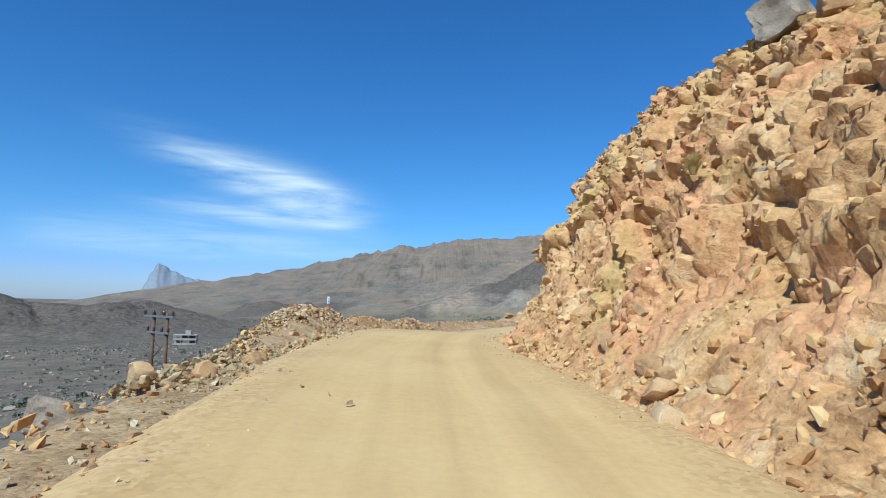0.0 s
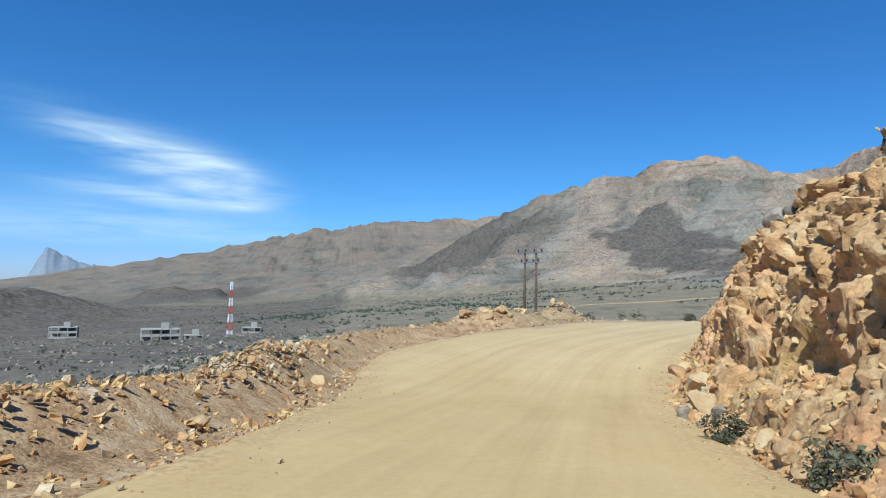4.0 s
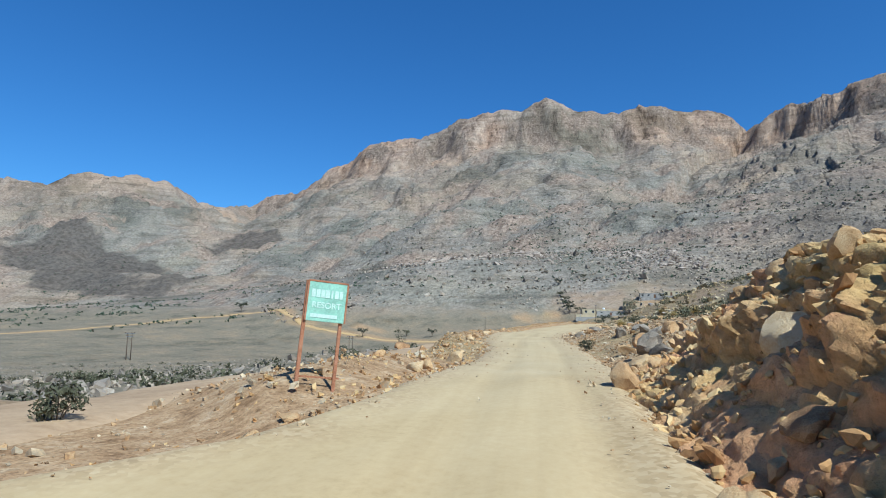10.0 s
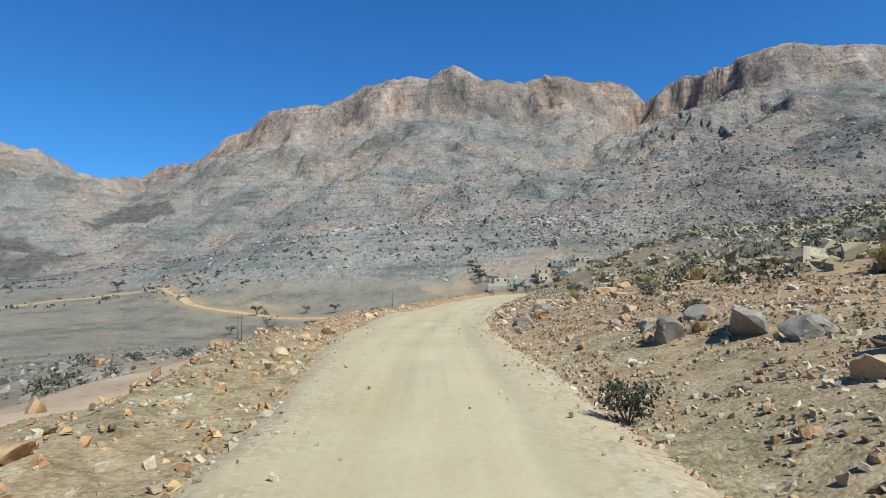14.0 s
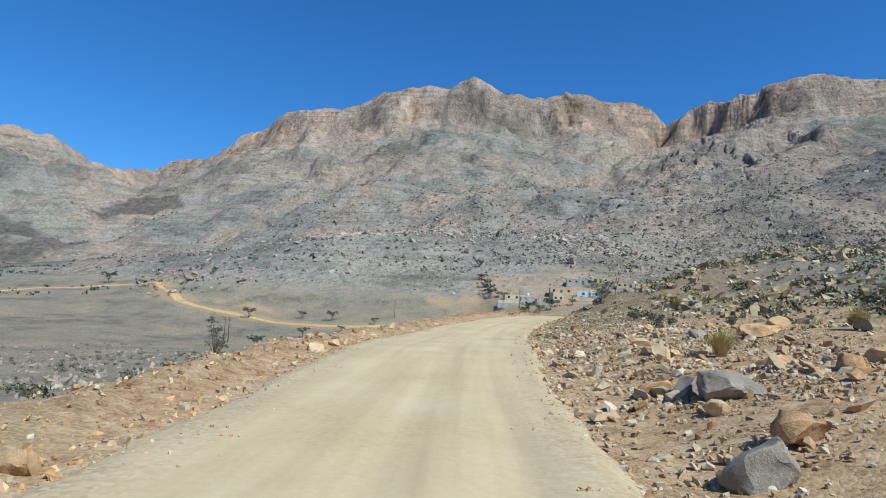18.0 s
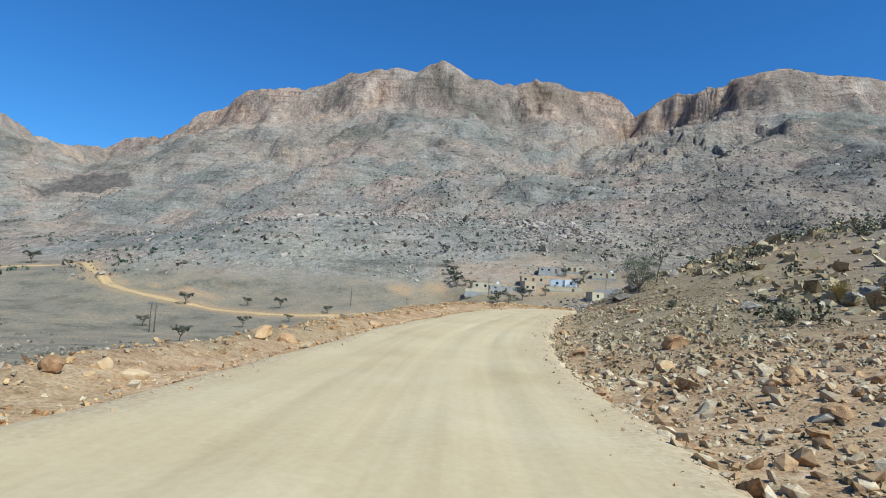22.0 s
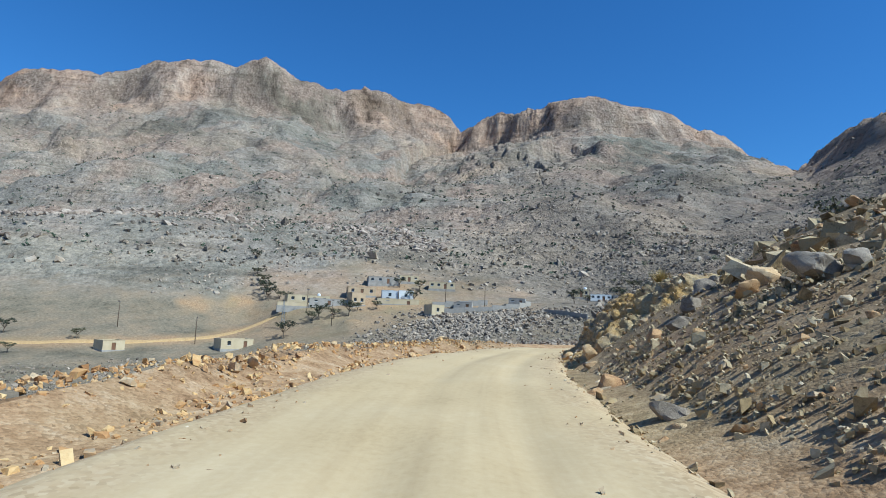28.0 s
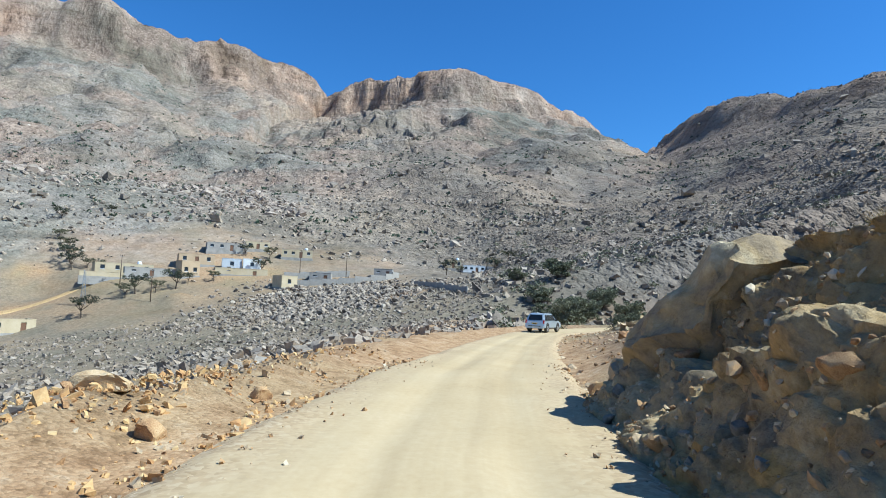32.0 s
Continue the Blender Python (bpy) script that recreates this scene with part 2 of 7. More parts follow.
def cells(a, b, size, seed):
    """Blocky relief: each jittered cell has its own height and tilt."""
    a, b = a / size, b / size
    best = np.full(a.shape, 9.0)
    out = np.zeros(a.shape)
    ia, ib = np.floor(a), np.floor(b)
    for da in (-1, 0, 1):
        for db in (-1, 0, 1):
            ca, cb = ia + da, ib + db
            pa, pb = ca + 0.5 + 0.42 * lattice(ca, cb, seed), cb + 0.5 + 0.42 * lattice(ca, cb, seed + 1)
            d = (a - pa) ** 2 + (b - pb) ** 2
            h = lattice(ca, cb, seed + 2) + 0.85 * ((a - pa) * lattice(ca, cb, seed + 3) + (b - pb) * lattice(ca, cb, seed + 4))
            near = d < best
            best, out = np.where(near, d, best), np.where(near, h, out)
    return out


def blocks(a, b, size, seed, soft=16.0):
    """Broken blocks with rounded edges: each one's height and tilt, and 0 in the cracks to 1 inside."""
    a, b = a / size, b / size
    first, second = np.full(a.shape, 9.0), np.full(a.shape, 9.0)
    total, weight = np.zeros(a.shape), np.zeros(a.shape)
    ia, ib = np.floor(a), np.floor(b)
    for da in (-1, 0, 1):
        for db in (-1, 0, 1):
            ca, cb = ia + da, ib + db
            pa, pb = ca + 0.5 + 0.46 * lattice(ca, cb, seed), cb + 0.5 + 0.46 * lattice(ca, cb, seed + 1)
            d = (a - pa) ** 2 + (b - pb) ** 2
            w = np.exp(-soft * d)
            total += w * (lattice(ca, cb, seed + 2) + 0.9 * ((a - pa) * lattice(ca, cb, seed + 3) + (b - pb) * lattice(ca, cb, seed + 4)))
            weight += w
            second = np.where(d < first, first, np.minimum(second, d))
            first = np.minimum(first, d)
    return total / np.maximum(weight, 1e-12), smooth(0.0, 0.34, np.sqrt(second) - np.sqrt(first))


def smooth(a, b, v):
    v = np.clip((v - a) / (b - a), 0, 1)
    return v * v * (3 - 2 * v)


# ---- the road's line ----
EYE = 1.5


def road_line():
    t = np.array([r[0] for r in PATH])
    xyz = np.array([r[1:4] for r in PATH])
    fine = np.arange(0, 32.01, 0.1)
    pts = np.stack([np.interp(fine, t, xyz[:, k]) for k in range(3)], 1)
    for _ in range(3):
        pad = np.concatenate([pts[:1]] * 4 + [pts] + [pts[-1:]] * 4)
        run = np.stack([np.convolve(pad[:, k], np.ones(9) / 9, "valid") for k in range(3)], 1)
        pts[5:-5] = run[5:-5]
    pts[:, 2] -= EYE
    first, last = pts[0], pts[-1]
    back = [first + np.array((0.02 * d, -d, -0.03 * d)) for d in range(60, 0, -3)]
    ahead = [last + np.array(v) for v in ((6, -1.2, -0.05), (14, -3.4, -0.2), (22, -6.2, -0.5), (30, -9.0, -0.7), (38, -12.2, -0.85), (46, -15.6, -1.0),
                                          (52, -18.4, -1.1), (57, -22, -1.1), (61, -27.5, -1.0), (63.5, -35, -0.7), (65, -47, 0.0), (66, -61, 1.0))]
    pts = np.concatenate([back, pts, ahead])
    times = np.concatenate([np.linspace(-12, -0.5, len(back)), fine, np.linspace(33.2, 52, len(ahead))])
    step = np.r_[0, np.cumsum(np.linalg.norm(np.diff(pts[:, :2], axis=0), axis=1))]
    keep = np.r_[True, np.diff(step) > 1e-4]
    step, pts, times = step[keep], pts[keep], times[keep]
    s = np.arange(0, step[-1], 0.5)
    line = np.stack([np.interp(s, step, pts[:, k]) for k in range(3)], 1)
    return s, line, np.interp(s, step, times)


LINE_S, LINE, LINE_T = road_line()
TANG = np.gradient(LINE[:, :2], axis=0)
TANG /= np.linalg.norm(TANG, axis=1)[:, None]
RIGHT = np.stack([TANG[:, 1], -TANG[:, 0]], 1)


def along(pairs):
    """A value along the road from (seconds of the drive, value) pairs."""
    a = np.array(pairs, float)
    return np.interp(LINE_T, a[:, 0], a[:, 1])


EDGE_L = along([(-12, 2.5), (0, 2.5), (2.5, 2.8), (4, 3.4), (5, 4.3), (6, 5.5), (7, 7.5), (7.8, 9.0), (9.0, 9.0), (9.95, 8.5), (10.5, 5.6), (11.0, 3.0), (11.6, 2.4), (13, 2.1), (16, 2.3), (19, 3.5), (23, 4.8), (26, 4.3), (29, 3.4), (32, 2.6), (36, 2.5)])
EDGE_R = along([(-12, 3.0), (0, 3.2), (1.2, 3.15), (2.0, 2.9), (2.5, 2.6), (3.0, 2.4), (3.6, 2.4), (4.4, 2.7), (5.0, 2.9), (5.6, 2.5), (6.5, 2.3), (7.2, 2.5), (8, 2.75), (9, 2.4), (10, 1.8), (11.5, 1.5), (13, 2.0), (16, 2.0), (19, 1.8), (21, 2.2), (23, 2.9), (26, 3.1), (28.5, 2.4), (30, 2.3), (31, 2.1), (32.5, 2.1), (34, 2.2), (35, 2.4), (38, 2.4)])
# height of the cutting on the right, and how far it leans back
CUT_H = along([(-12, 6.4), (0, 6.8), (1.0, 6.7), (2.5, 6.6), (4, 6.0), (6, 5.5), (7.5, 4.6), (8.6, 3.7), (9.6, 3.0), (10.3, 2.6), (10.9, 2.4), (11.4, 2.3), (11.9, 2.1), (12.5, 1.7), (13, 1.5), (15, 1.5), (17, 1.2), (19, 1.3), (21, 1.1), (23, 1.2), (25, 1.3), (26.5, 1.3), (27.8, 1.5), (28.8, 2.2), (30, 2.7), (31.5, 2.8), (33, 2.6), (33.9, 2.5), (34.4, 1.2), (36, 1.0), (38, 0.9), (44, 0.9)])
CUT_W = along([(-12, 4.6), (0, 4.6), (1, 4.5), (2, 4.0), (4, 3.7), (7, 3.1), (9, 2.5), (10.3, 2.2), (11, 2.3), (11.6, 2.6), (12.3, 3.2), (13, 4.4), (14, 5.5), (23, 5.5), (26, 5.0), (28, 4.5), (29.5, 4.4), (31, 4.2), (32.3, 3.4), (33.4, 2.5), (34.2, 2.3), (35, 2.0), (37, 3.0), (44, 5.0)])
RISE = along([(-12, 0.17), (24, 0.17), (28, 0.25), (31, 0.42), (33, 0.5), (36, 0.46), (40, 0.36), (44, 0.3)])
BERM_H = along([(-12, 0.05), (0, 0.05), (1.2, 0.05), (1.9, 0.15), (2.6, 0.25), (3.0, 0.3), (4.4, 0.45), (5.0, 0.7), (5.6, 0.7), (6.2, 0.45), (7, 0.85), (8.2, 0.8), (8.9, 0.15), (10.4, 0.05), (11.0, 0.35), (14, 0.22), (19, 0.22), (24, 0.3), (29, 0.4), (33, 0.35), (44, 0.3)])
BERM_W = along([(-12, 0.8), (2.4, 0.8), (3.4, 1.7), (44, 1.7)])
FACED = along([(-9.1, 0), (-8.8, 1), (12.5, 1), (13.0, 0), (31.0, 0), (31.7, 1), (34.3, 1), (34.9, 0)])


def nearest_on_road(x, y):
    """Index along the road and signed distance across it, to the right positive, for flat arrays."""
    idx = np.zeros(len(x), int)
    for a in range(0, len(x), 20000):
        dx = x[a:a + 20000, None] - LINE[None, ::2, 0]
        dy = y[a:a + 20000, None] - LINE[None, ::2, 1]
        idx[a:a + 20000] = 2 * np.argmin(dx * dx + dy * dy, 1)
    off = np.stack([x, y], 1) - LINE[idx, :2]
    return idx, (off * RIGHT[idx]).sum(1), np.linalg.norm(off, axis=1)


# ---- the land ----
SPOTS = np.array([(-16, 35, -7.5), (-10, 12, -4.5), (-25, 8, -9), (-54, 70, -14), (-54, 128, -18.5), (-142, 204, -20), (-96, 337, -28), (-170, 405, -33), (-68, 364, -29), (-42, 400, -20),
                  (-190, 660, -44), (0, 130, -6), (4, 52, -1.2), (16, 79, -2.2), (54, 96, -4), (80, 100, -3.5), (97, 97, -3.5), (120, 96, -3), (118, 122, -6), (140, 99, -3.5), (199, 197, -12),
                  (256, 138, -7.5), (290, 145, -1), (243, 84, -1), (262, 84, 2.2), (250, 213, -5), (250, 177, -4), (267, 322, 6.5), (286, 131, 4.6), (291, 111, 6.1), (300, 102, 8.6), (318, 109, 14.5),
                  (280, 88, 4.3), (287, 62, 7.3), (315, 32, 11.4), (213, 58, 1.9), (248, 58, 5), (200, 49, 2.5), (333, 161, 25), (350, 119, 29), (-200, 200, -25), (100, 300, -7), (-1500, 3000, -70),
                  (-700, 1500, -55), (45, 33, 6), (87, 43, 6.5), (97, 34, 9), (130, 52, 8), (20, 22, 9), (0, -60, 2), (166, 31, 14), (198, 33, 12), (230, 28, 12), (250, -60, 35), (150, -120, 60),
                  (-100, -100, -8), (-200, 0, -26), (3500, 0, 200), (0, -3500, 100), (-3500, 0, -80), (2500, 3500, 150), (56, 76, -1.1), (46, 72.3, -1.1), (38, 68.5, -1.0), (70, 78.5, -0.9), (59, 80, -1.2), (54, 82.5, -1.4), (23, 62, -0.7), (19, 59, -0.6), (325, 272, 34), (355, 234, 43), (373, 197, 45), (371, 178, 40), (393, 157, 45), (401, 111, 46), (369, 136, 31)], float)


def spot_weights():
    d = np.linalg.norm(SPOTS[:, None, :2] - SPOTS[None, :, :2], axis=2)
    n = len(SPOTS)
    a = np.zeros((n + 1, n + 1))
    a[:n, :n] = d
    a[:n, n] = a[n, :n] = 1
    return np.linalg.solve(a, np.r_[SPOTS[:, 2], 0])


SPOT_W = spot_weights()


def floor_height(x, y):
    out = np.full(x.shape, SPOT_W[-1])
    for (sx, sy, _), w in zip(SPOTS, SPOT_W):
        out += w * np.hypot(x - sx, y - sy)
    return out


def crest(eye, rows):
    """Crest points from a lookout: heading, elevation, distance."""
    out = []
    for az, el, r in rows:
        h = radians(az)
        out.append((eye[0] - math.sin(h) * r, eye[1] + math.cos(h) * r, eye[2] + r * math.tan(radians(el))))
    return np.array(out)


# crest, width of its flank, cliff's share of the height, cliff's width
RIDGES = [
    (crest((95, 78, 2), [(-40, 10.6, 1500), (-45.6, 12.8, 1330), (-48.9, 15.6, 1200), (-51.8, 17.6, 1120), (-56.4, 18.8, 1080), (-60.6, 20.2, 1060), (-64.8, 21.3, 1030),
                         (-67.3, 21.1, 1030), (-69.4, 22.1, 1005), (-71.9, 20.8, 1030), (-75.8, 19.9, 1040), (-79, 21, 1040), (-82.3, 20.1, 1060), (-85.6, 19.4, 1070),
                         (-88.7, 17.8, 1090), (-92.1, 19, 1000), (-96.9, 19.7, 950), (-100.7, 20.9, 920), (-104.9, 19.4, 930), (-109.1, 17.7, 970), (-112.3, 16, 1020),
                         (-117.5, 13, 1150)]), 690, 0.24, 60),
    (crest((130, 77, 3), [(-118.4, 12.6, 1150), (-120.5, 14.5, 800), (-123.7, 16.3, 650), (-129.1, 17.4, 520), (-135.3, 17.5, 450), (-143.9, 19.1, 400), (-160, 19, 380),
                          (-180, 17, 400), (-205, 14, 450)]), 235, 0.2, 30),
    (crest((12, 47, 1), [(-17, 8.6, 1350), (-23.2, 10.2, 1250), (-27.6, 11.1, 1200), (-30.7, 11.7, 1180), (-34.3, 11.6, 1180), (-37.5, 9.9, 1350), (-41.7, 10.1, 1560)]), 560, 0.1, 40),
    (crest((0, 22, 1), [(33, -1.0, 3400), (28, 0.0, 3400), (19.5, 1.5, 3400), (14.2, 2.6, 3300), (10.2, 3.7, 3200), (5.6, 4.7, 3150), (3.3, 5.4, 3100), (2.6, 5.1, 3100), (-0.5, 5.8, 3050),
                        (-5.7, 6.2, 3000), (-9.9, 6.5, 2950), (-17.1, 7.3, 2900), (-23.9, 8.6, 2900), (-34, 9, 2800)]), 1500, 0.1, 120),
    (crest((0, 22, 1), [(3, 1.2, 1750), (-3.7, 2.9, 1700), (-7.8, 4.3, 1650), (-12.5, 5.4, 1600), (-18, 6.2, 1550), (-25, 7.4, 1500)]), 520, 0.05, 40),
    (crest((0, 0, 1), [(52, -0.6, 850), (44, -1.0, 900), (40.9, -1.1, 900), (37.8, -0.8, 900), (34.9, -1.6, 950), (30, -1.9, 900), (26, -1.3, 1050), (22, -2.3, 1100)]) + (0, 0, 12), 230, 0.1, 25),
    (crest((0, 17, 1.4), [(21, -2.2, 1500), (18.5, -0.9, 1500), (16, -0.35, 1500), (14.5, -0.6, 1500), (12.3, -0.5, 1500), (10.5, -2.2, 1500)]), 210, 0.25, 25),
]


def ridge_height(x, y, base, ridge, seed):
    pts, width, share, cliff = ridge
    best = np.full(x.shape, 1e9)
    top = np.zeros(x.shape)
    for a, b in zip(pts, pts[1:]):
        d = b[:2] - a[:2]
        q = np.clip(((x - a[0]) * d[0] + (y - a[1]) * d[1]) / (d @ d), 0, 1)
        dist = np.hypot(x - a[0] - q * d[0], y - a[1] - q * d[1])
        near = dist < best
        best = np.where(near, dist, best)
        top = np.where(near, a[2] + q * (b[2] - a[2]), top)
    wob = fbm(x / (width * 0.28), y / (width * 0.28), 4, seed, sharp=True)
    far = np.clip(best - 6, 0, None)
    far = far * (1 + 0.22 * wob * smooth(0, width * 0.3, far))
    edge = cliff * (1 + 0.8 * fbm(x / 70, y / 70, 3, seed + 5))
    g = 1 - share * smooth(0, 1, far / np.maximum(edge, 8)) 
    rest = np.clip((far - edge * 0.6) / (width - edge), 0, 1)
    g = g - (1 - share) * (1 - (1 - rest) ** 1.55)
    return base + (top - base) * np.clip(g, 0, 1), best


def land(x, y):
    """Height of the open land, without the road."""
    base = floor_height(x, y)
    out = base.copy()
    crag = np.zeros(x.shape)
    for k, r in enumerate(RIDGES):
        h, d = ridge_height(x, y, base, r, 40 + 7 * k)
        out = np.maximum(out, h)
        crag = np.maximum(crag, smooth(r[3] * 2.6, r[3] * 0.6, d) * min(1, r[2] * 5))
    dist = np.hypot(x - 90, y - 70)
    rough = smooth(60, 700, dist)
    relief = np.clip((out - base) / 120, 0, 1)
    out = out + (0.8 + 15 * relief * rough) * fbm(x / 95, y / 95, 5, 3, sharp=True) * smooth(30, 160, dist)
    out = out + (0.5 + 4.0 * relief) * fbm(x / 21, y / 21, 4, 11) * smooth(15, 60, dist)
    # ledges of bedded rock, and broken blocks on the steep flanks
    bed = out + 0.05 * x + 5 * fbm(x / 130, y / 130, 3, 19)
    step = bed / 7.5 - np.floor(bed / 7.5)
    strength = np.clip(fbm(x / 80, y / 80, 3, 23) + 0.35, 0, 1) * smooth(180, 320, dist) * smooth(1400, 900, dist)
    out = out + 7.5 * (smooth(0.35, 0.75, step) - step) * 0.75 * strength
    out = out + smooth(250, 600, dist) * (0.25 + relief) * (1 - 0.75 * crag) * (5.0 * cells(x, y, 46, 51) * relief + 2.4 * cells(x + 7, y, 19, 57))
    out = out + crag * (1.6 * cells(x, y, 38, 63) + 1.8 * fbm(x / 26, y / 26, 3, 67, sharp=True))
    return out, crag, smooth(14, 4, out - base) * smooth(13, 3, base)


def cut_profile(q):
    """Shape of the cutting from its foot, 0, to its top, 1."""
    return np.interp(q, (0.0, 0.18, 0.38, 0.46, 0.56, 0.68, 0.84, 1.0), (0.0, 0.07, 0.25, 0.41, 0.58, 0.72, 0.89, 1.0))


VALLEY_TRACK = [(60, 352), (120, 338), (150, 340), (195, 345), (232, 338), (258, 325), (268, 306), (256, 286), (246, 270), (238, 248), (239, 231), (241, 209), (237, 190), (241, 174), (251, 161), (265, 150), (279, 139), (288, 134), (300, 126)]
# heaps of bulldozed rubble: x, y, height, radius
MOUNDS = [(3, 56.5, 0.9, 1.8), (5.5, 57.6, 1.1, 1.9), (8, 58.4, 1.3, 2.0), (10.3, 60.3, 1.3, 2.0), (13.2, 62.5, 1.6, 2.2), (15.3, 64.3, 1.4, 2.2),
          (-5.0, 20, 0.3, 1.2), (-4.9, 22, 0.45, 1.3), (-4.6, 24, 0.4, 1.3), (-3.2, 36, 0.45, 1.5), (-2.4, 38.3, 0.6, 1.6), (-1.6, 40.2, 0.45, 1.5)]
SOIL_HEAP = (271, 111, 1.3, 4.0)


def ground(x, y):
    shape = x.shape
    x, y = x.ravel(), y.ravel()
    h, crag, soil = land(x, y)
    tan = np.zeros(len(x))
    near = np.where((x > -75) & (x < 260) & (y > -110) & (y < 170))[0]
    i, u, d = nearest_on_road(x[near], y[near])
    zr = LINE[i, 2]
    hl = h[near]
    el, er = EDGE_L[i], EDGE_R[i]
    right = u - er
    left = -u - el
    bed = zr - 0.12
    q = right / CUT_W[i]
    up = zr + CUT_H[i] * np.clip(FACED[i] * cut_profile(q) + (1 - FACED[i]) * np.clip(q, 0, 1) ** 0.9, 0, 1.0) + RISE[i] * np.clip(right - CUT_W[i], 0, 40) - 0.25
    up = bed + (up - bed) * np.maximum(FACED[i], smooth(0.0, 1.4, right))
    up = up - 0.55 * FACED[i] * smooth(0.25, 0.9, right) * smooth(4.5, 3.4, right - CUT_W[i])
    bump = fbm(x[near] / 2.3, y[near] / 2.3, 4, 21)
    up = up + 0.3 * bump * smooth(0.2, 2, right) + 1.0 * smooth(29, 33, LINE_T[i]) * smooth(2, 7, right) * fbm(x[near] / 6.5, y[near] / 6.5, 3, 25)
    berm = zr + BERM_H[i] * smooth(0.75, 1.7, left) * smooth(BERM_W[i] + 2.1, BERM_W[i] + 0.3, left) - 0.12 + 0.22 * bump * smooth(0.8, 2.0, left)
    down = berm - 0.9 * np.clip(left - BERM_W[i] - 0.5, 0, 60)
    w_r = smooth(9, 34, right)
    w_l = smooth(12, 26, left)
    local = np.where(u > 0, np.where(right > 0, up * (1 - w_r) + hl * w_r, bed),
                     np.where(left > 0, np.maximum(down, np.minimum(hl + 0.2 * bump, berm)) * (1 - w_l) + hl * w_l, bed))
    reach = smooth(70, 45, d)
    h[near] = local * reach + hl * (1 - reach)
    tan[near] = smooth(26, 5, np.where(u > 0, right, left * (1.9 - 0.8 * smooth(24, 30, LINE_T[i]))))
    for mx, my, mh, mr in MOUNDS + [SOIL_HEAP]:
        d2 = (x - mx) ** 2 + (y - my) ** 2
        h = h + mh * np.exp(-d2 / (2 * (mr * 0.62) ** 2)) * (1 + 0.3 * vnoise(x * 1.1, y * 1.1, 83))
    flat = smooth(1.3, 0.85, np.hypot((x - 20.6) / 3.6, (y - 61.5) / 6.5))
    h = h * (1 - flat) - 0.62 * flat
    line = np.array(VALLEY_TRACK, float)
    dt = np.full(len(x), 1e6)
    for a, b in zip(line, line[1:]):
        d = b - a
        q = np.clip(((x - a[0]) * d[0] + (y - a[1]) * d[1]) / (d @ d), 0, 1)
        dt = np.minimum(dt, np.hypot(x - a[0] - q * d[0], y - a[1] - q * d[1]))
    tan = np.maximum(tan, 0.6 * smooth(9, 2.5, dt))
    tan = np.maximum(tan, 0.6 * smooth(34, 8, np.hypot((x - 300) / 1.2, y - 105) + 9 * fbm(x / 12, y / 12, 3, 87)))
    tan = np.maximum(tan, 0.36 * smooth(70, 25, np.hypot(x - 295, (y - 105) * 0.8) + 16 * fbm(x / 16, y / 16, 4, 88)))
    for px, py, pr in ((251, 236, 5), (253, 226, 5), (249, 246, 4), (292, 166, 6), (300, 154, 6), (271, 111, 4), (262, 62, 9), (243, 66, 8)):      # bare orange scars
        tan = np.maximum(tan, 0.7 * smooth(1.2, 0.4, np.hypot(x - px, y - py) / pr + 0.4 * fbm(x / 5, y / 5, 3, 86)))
    tan = np.maximum(tan, 0.16 * smooth(290, 110, np.hypot(x - 175, y - 130)) * smooth(48, 85, y))
    dark = np.zeros(len(x))
    away = np.hypot(x, y - 100)
    dark[near] = np.maximum(dark[near], 0.36 * smooth(23.5, 25.5, LINE_T[i]) * smooth(1.0, 2.5, right) * smooth(30, 15, right))
    # shade of the slope turned from the sun, put into the colour
    dark = np.maximum(dark, (0.5 + 0.3 * fbm(x / 40, y / 40, 4, 89)) * smooth(66, 30, y) * smooth(135, 175, x) * smooth(800, 450, away))
    dark = np.maximum(dark, (0.68 + 0.3 * fbm(x / 30, y / 30, 4, 90)) * smooth(-6, -30, x) * smooth(1300, 900, away))
    # shade and haze over the distant land, darkened into its colour
    dark = np.maximum(dark, 0.42 * smooth(900, 1700, away) * smooth(700, 350, x) * smooth(-200, 300, y))
    for px, py, rx, ry in ((-560, 740, 430, 330), (-390, 1440, 210, 170), (215, 1230, 150, 260)):
        dark = np.maximum(dark, 0.85 * smooth(1.3, 0.6, np.hypot((x - px) / rx, (y - py) / ry) + 0.5 * fbm(x / 90, y / 90, 4, 79)))
    for px, py, rx, ry in ((430, 800, 70, 140), (400, 690, 42, 66), (610, 729, 45, 40)):
        dark = np.maximum(dark, 0.85 * smooth(1.12, 0.9, np.hypot((x - px) / rx, (y - py) / ry) + 1.0 * fbm(x / 42, y / 42, 5, 77)))
    return h.reshape(shape), crag.reshape(shape), tan.reshape(shape), dark.reshape(shape), soil.reshape(shape)


def spaced(lo, hi, fine, cap, far_lo, far_hi):
    mid = np.arange(lo, hi, fine)
    ups, step, v = [], fine, mid[-1]
    while v < far_hi:
        step = min(step * 1.045, cap if v < hi + 1100 else min(400, step * 1.2))
        v += step
        ups.append(v)
    downs, step, v = [], fine, lo
    while v > far_lo:
        step = min(step * 1.07, cap if v > lo - 480 else 400)
        v -= step
        downs.append(v)
    return np.array(downs[::-1] + list(mid) + ups)


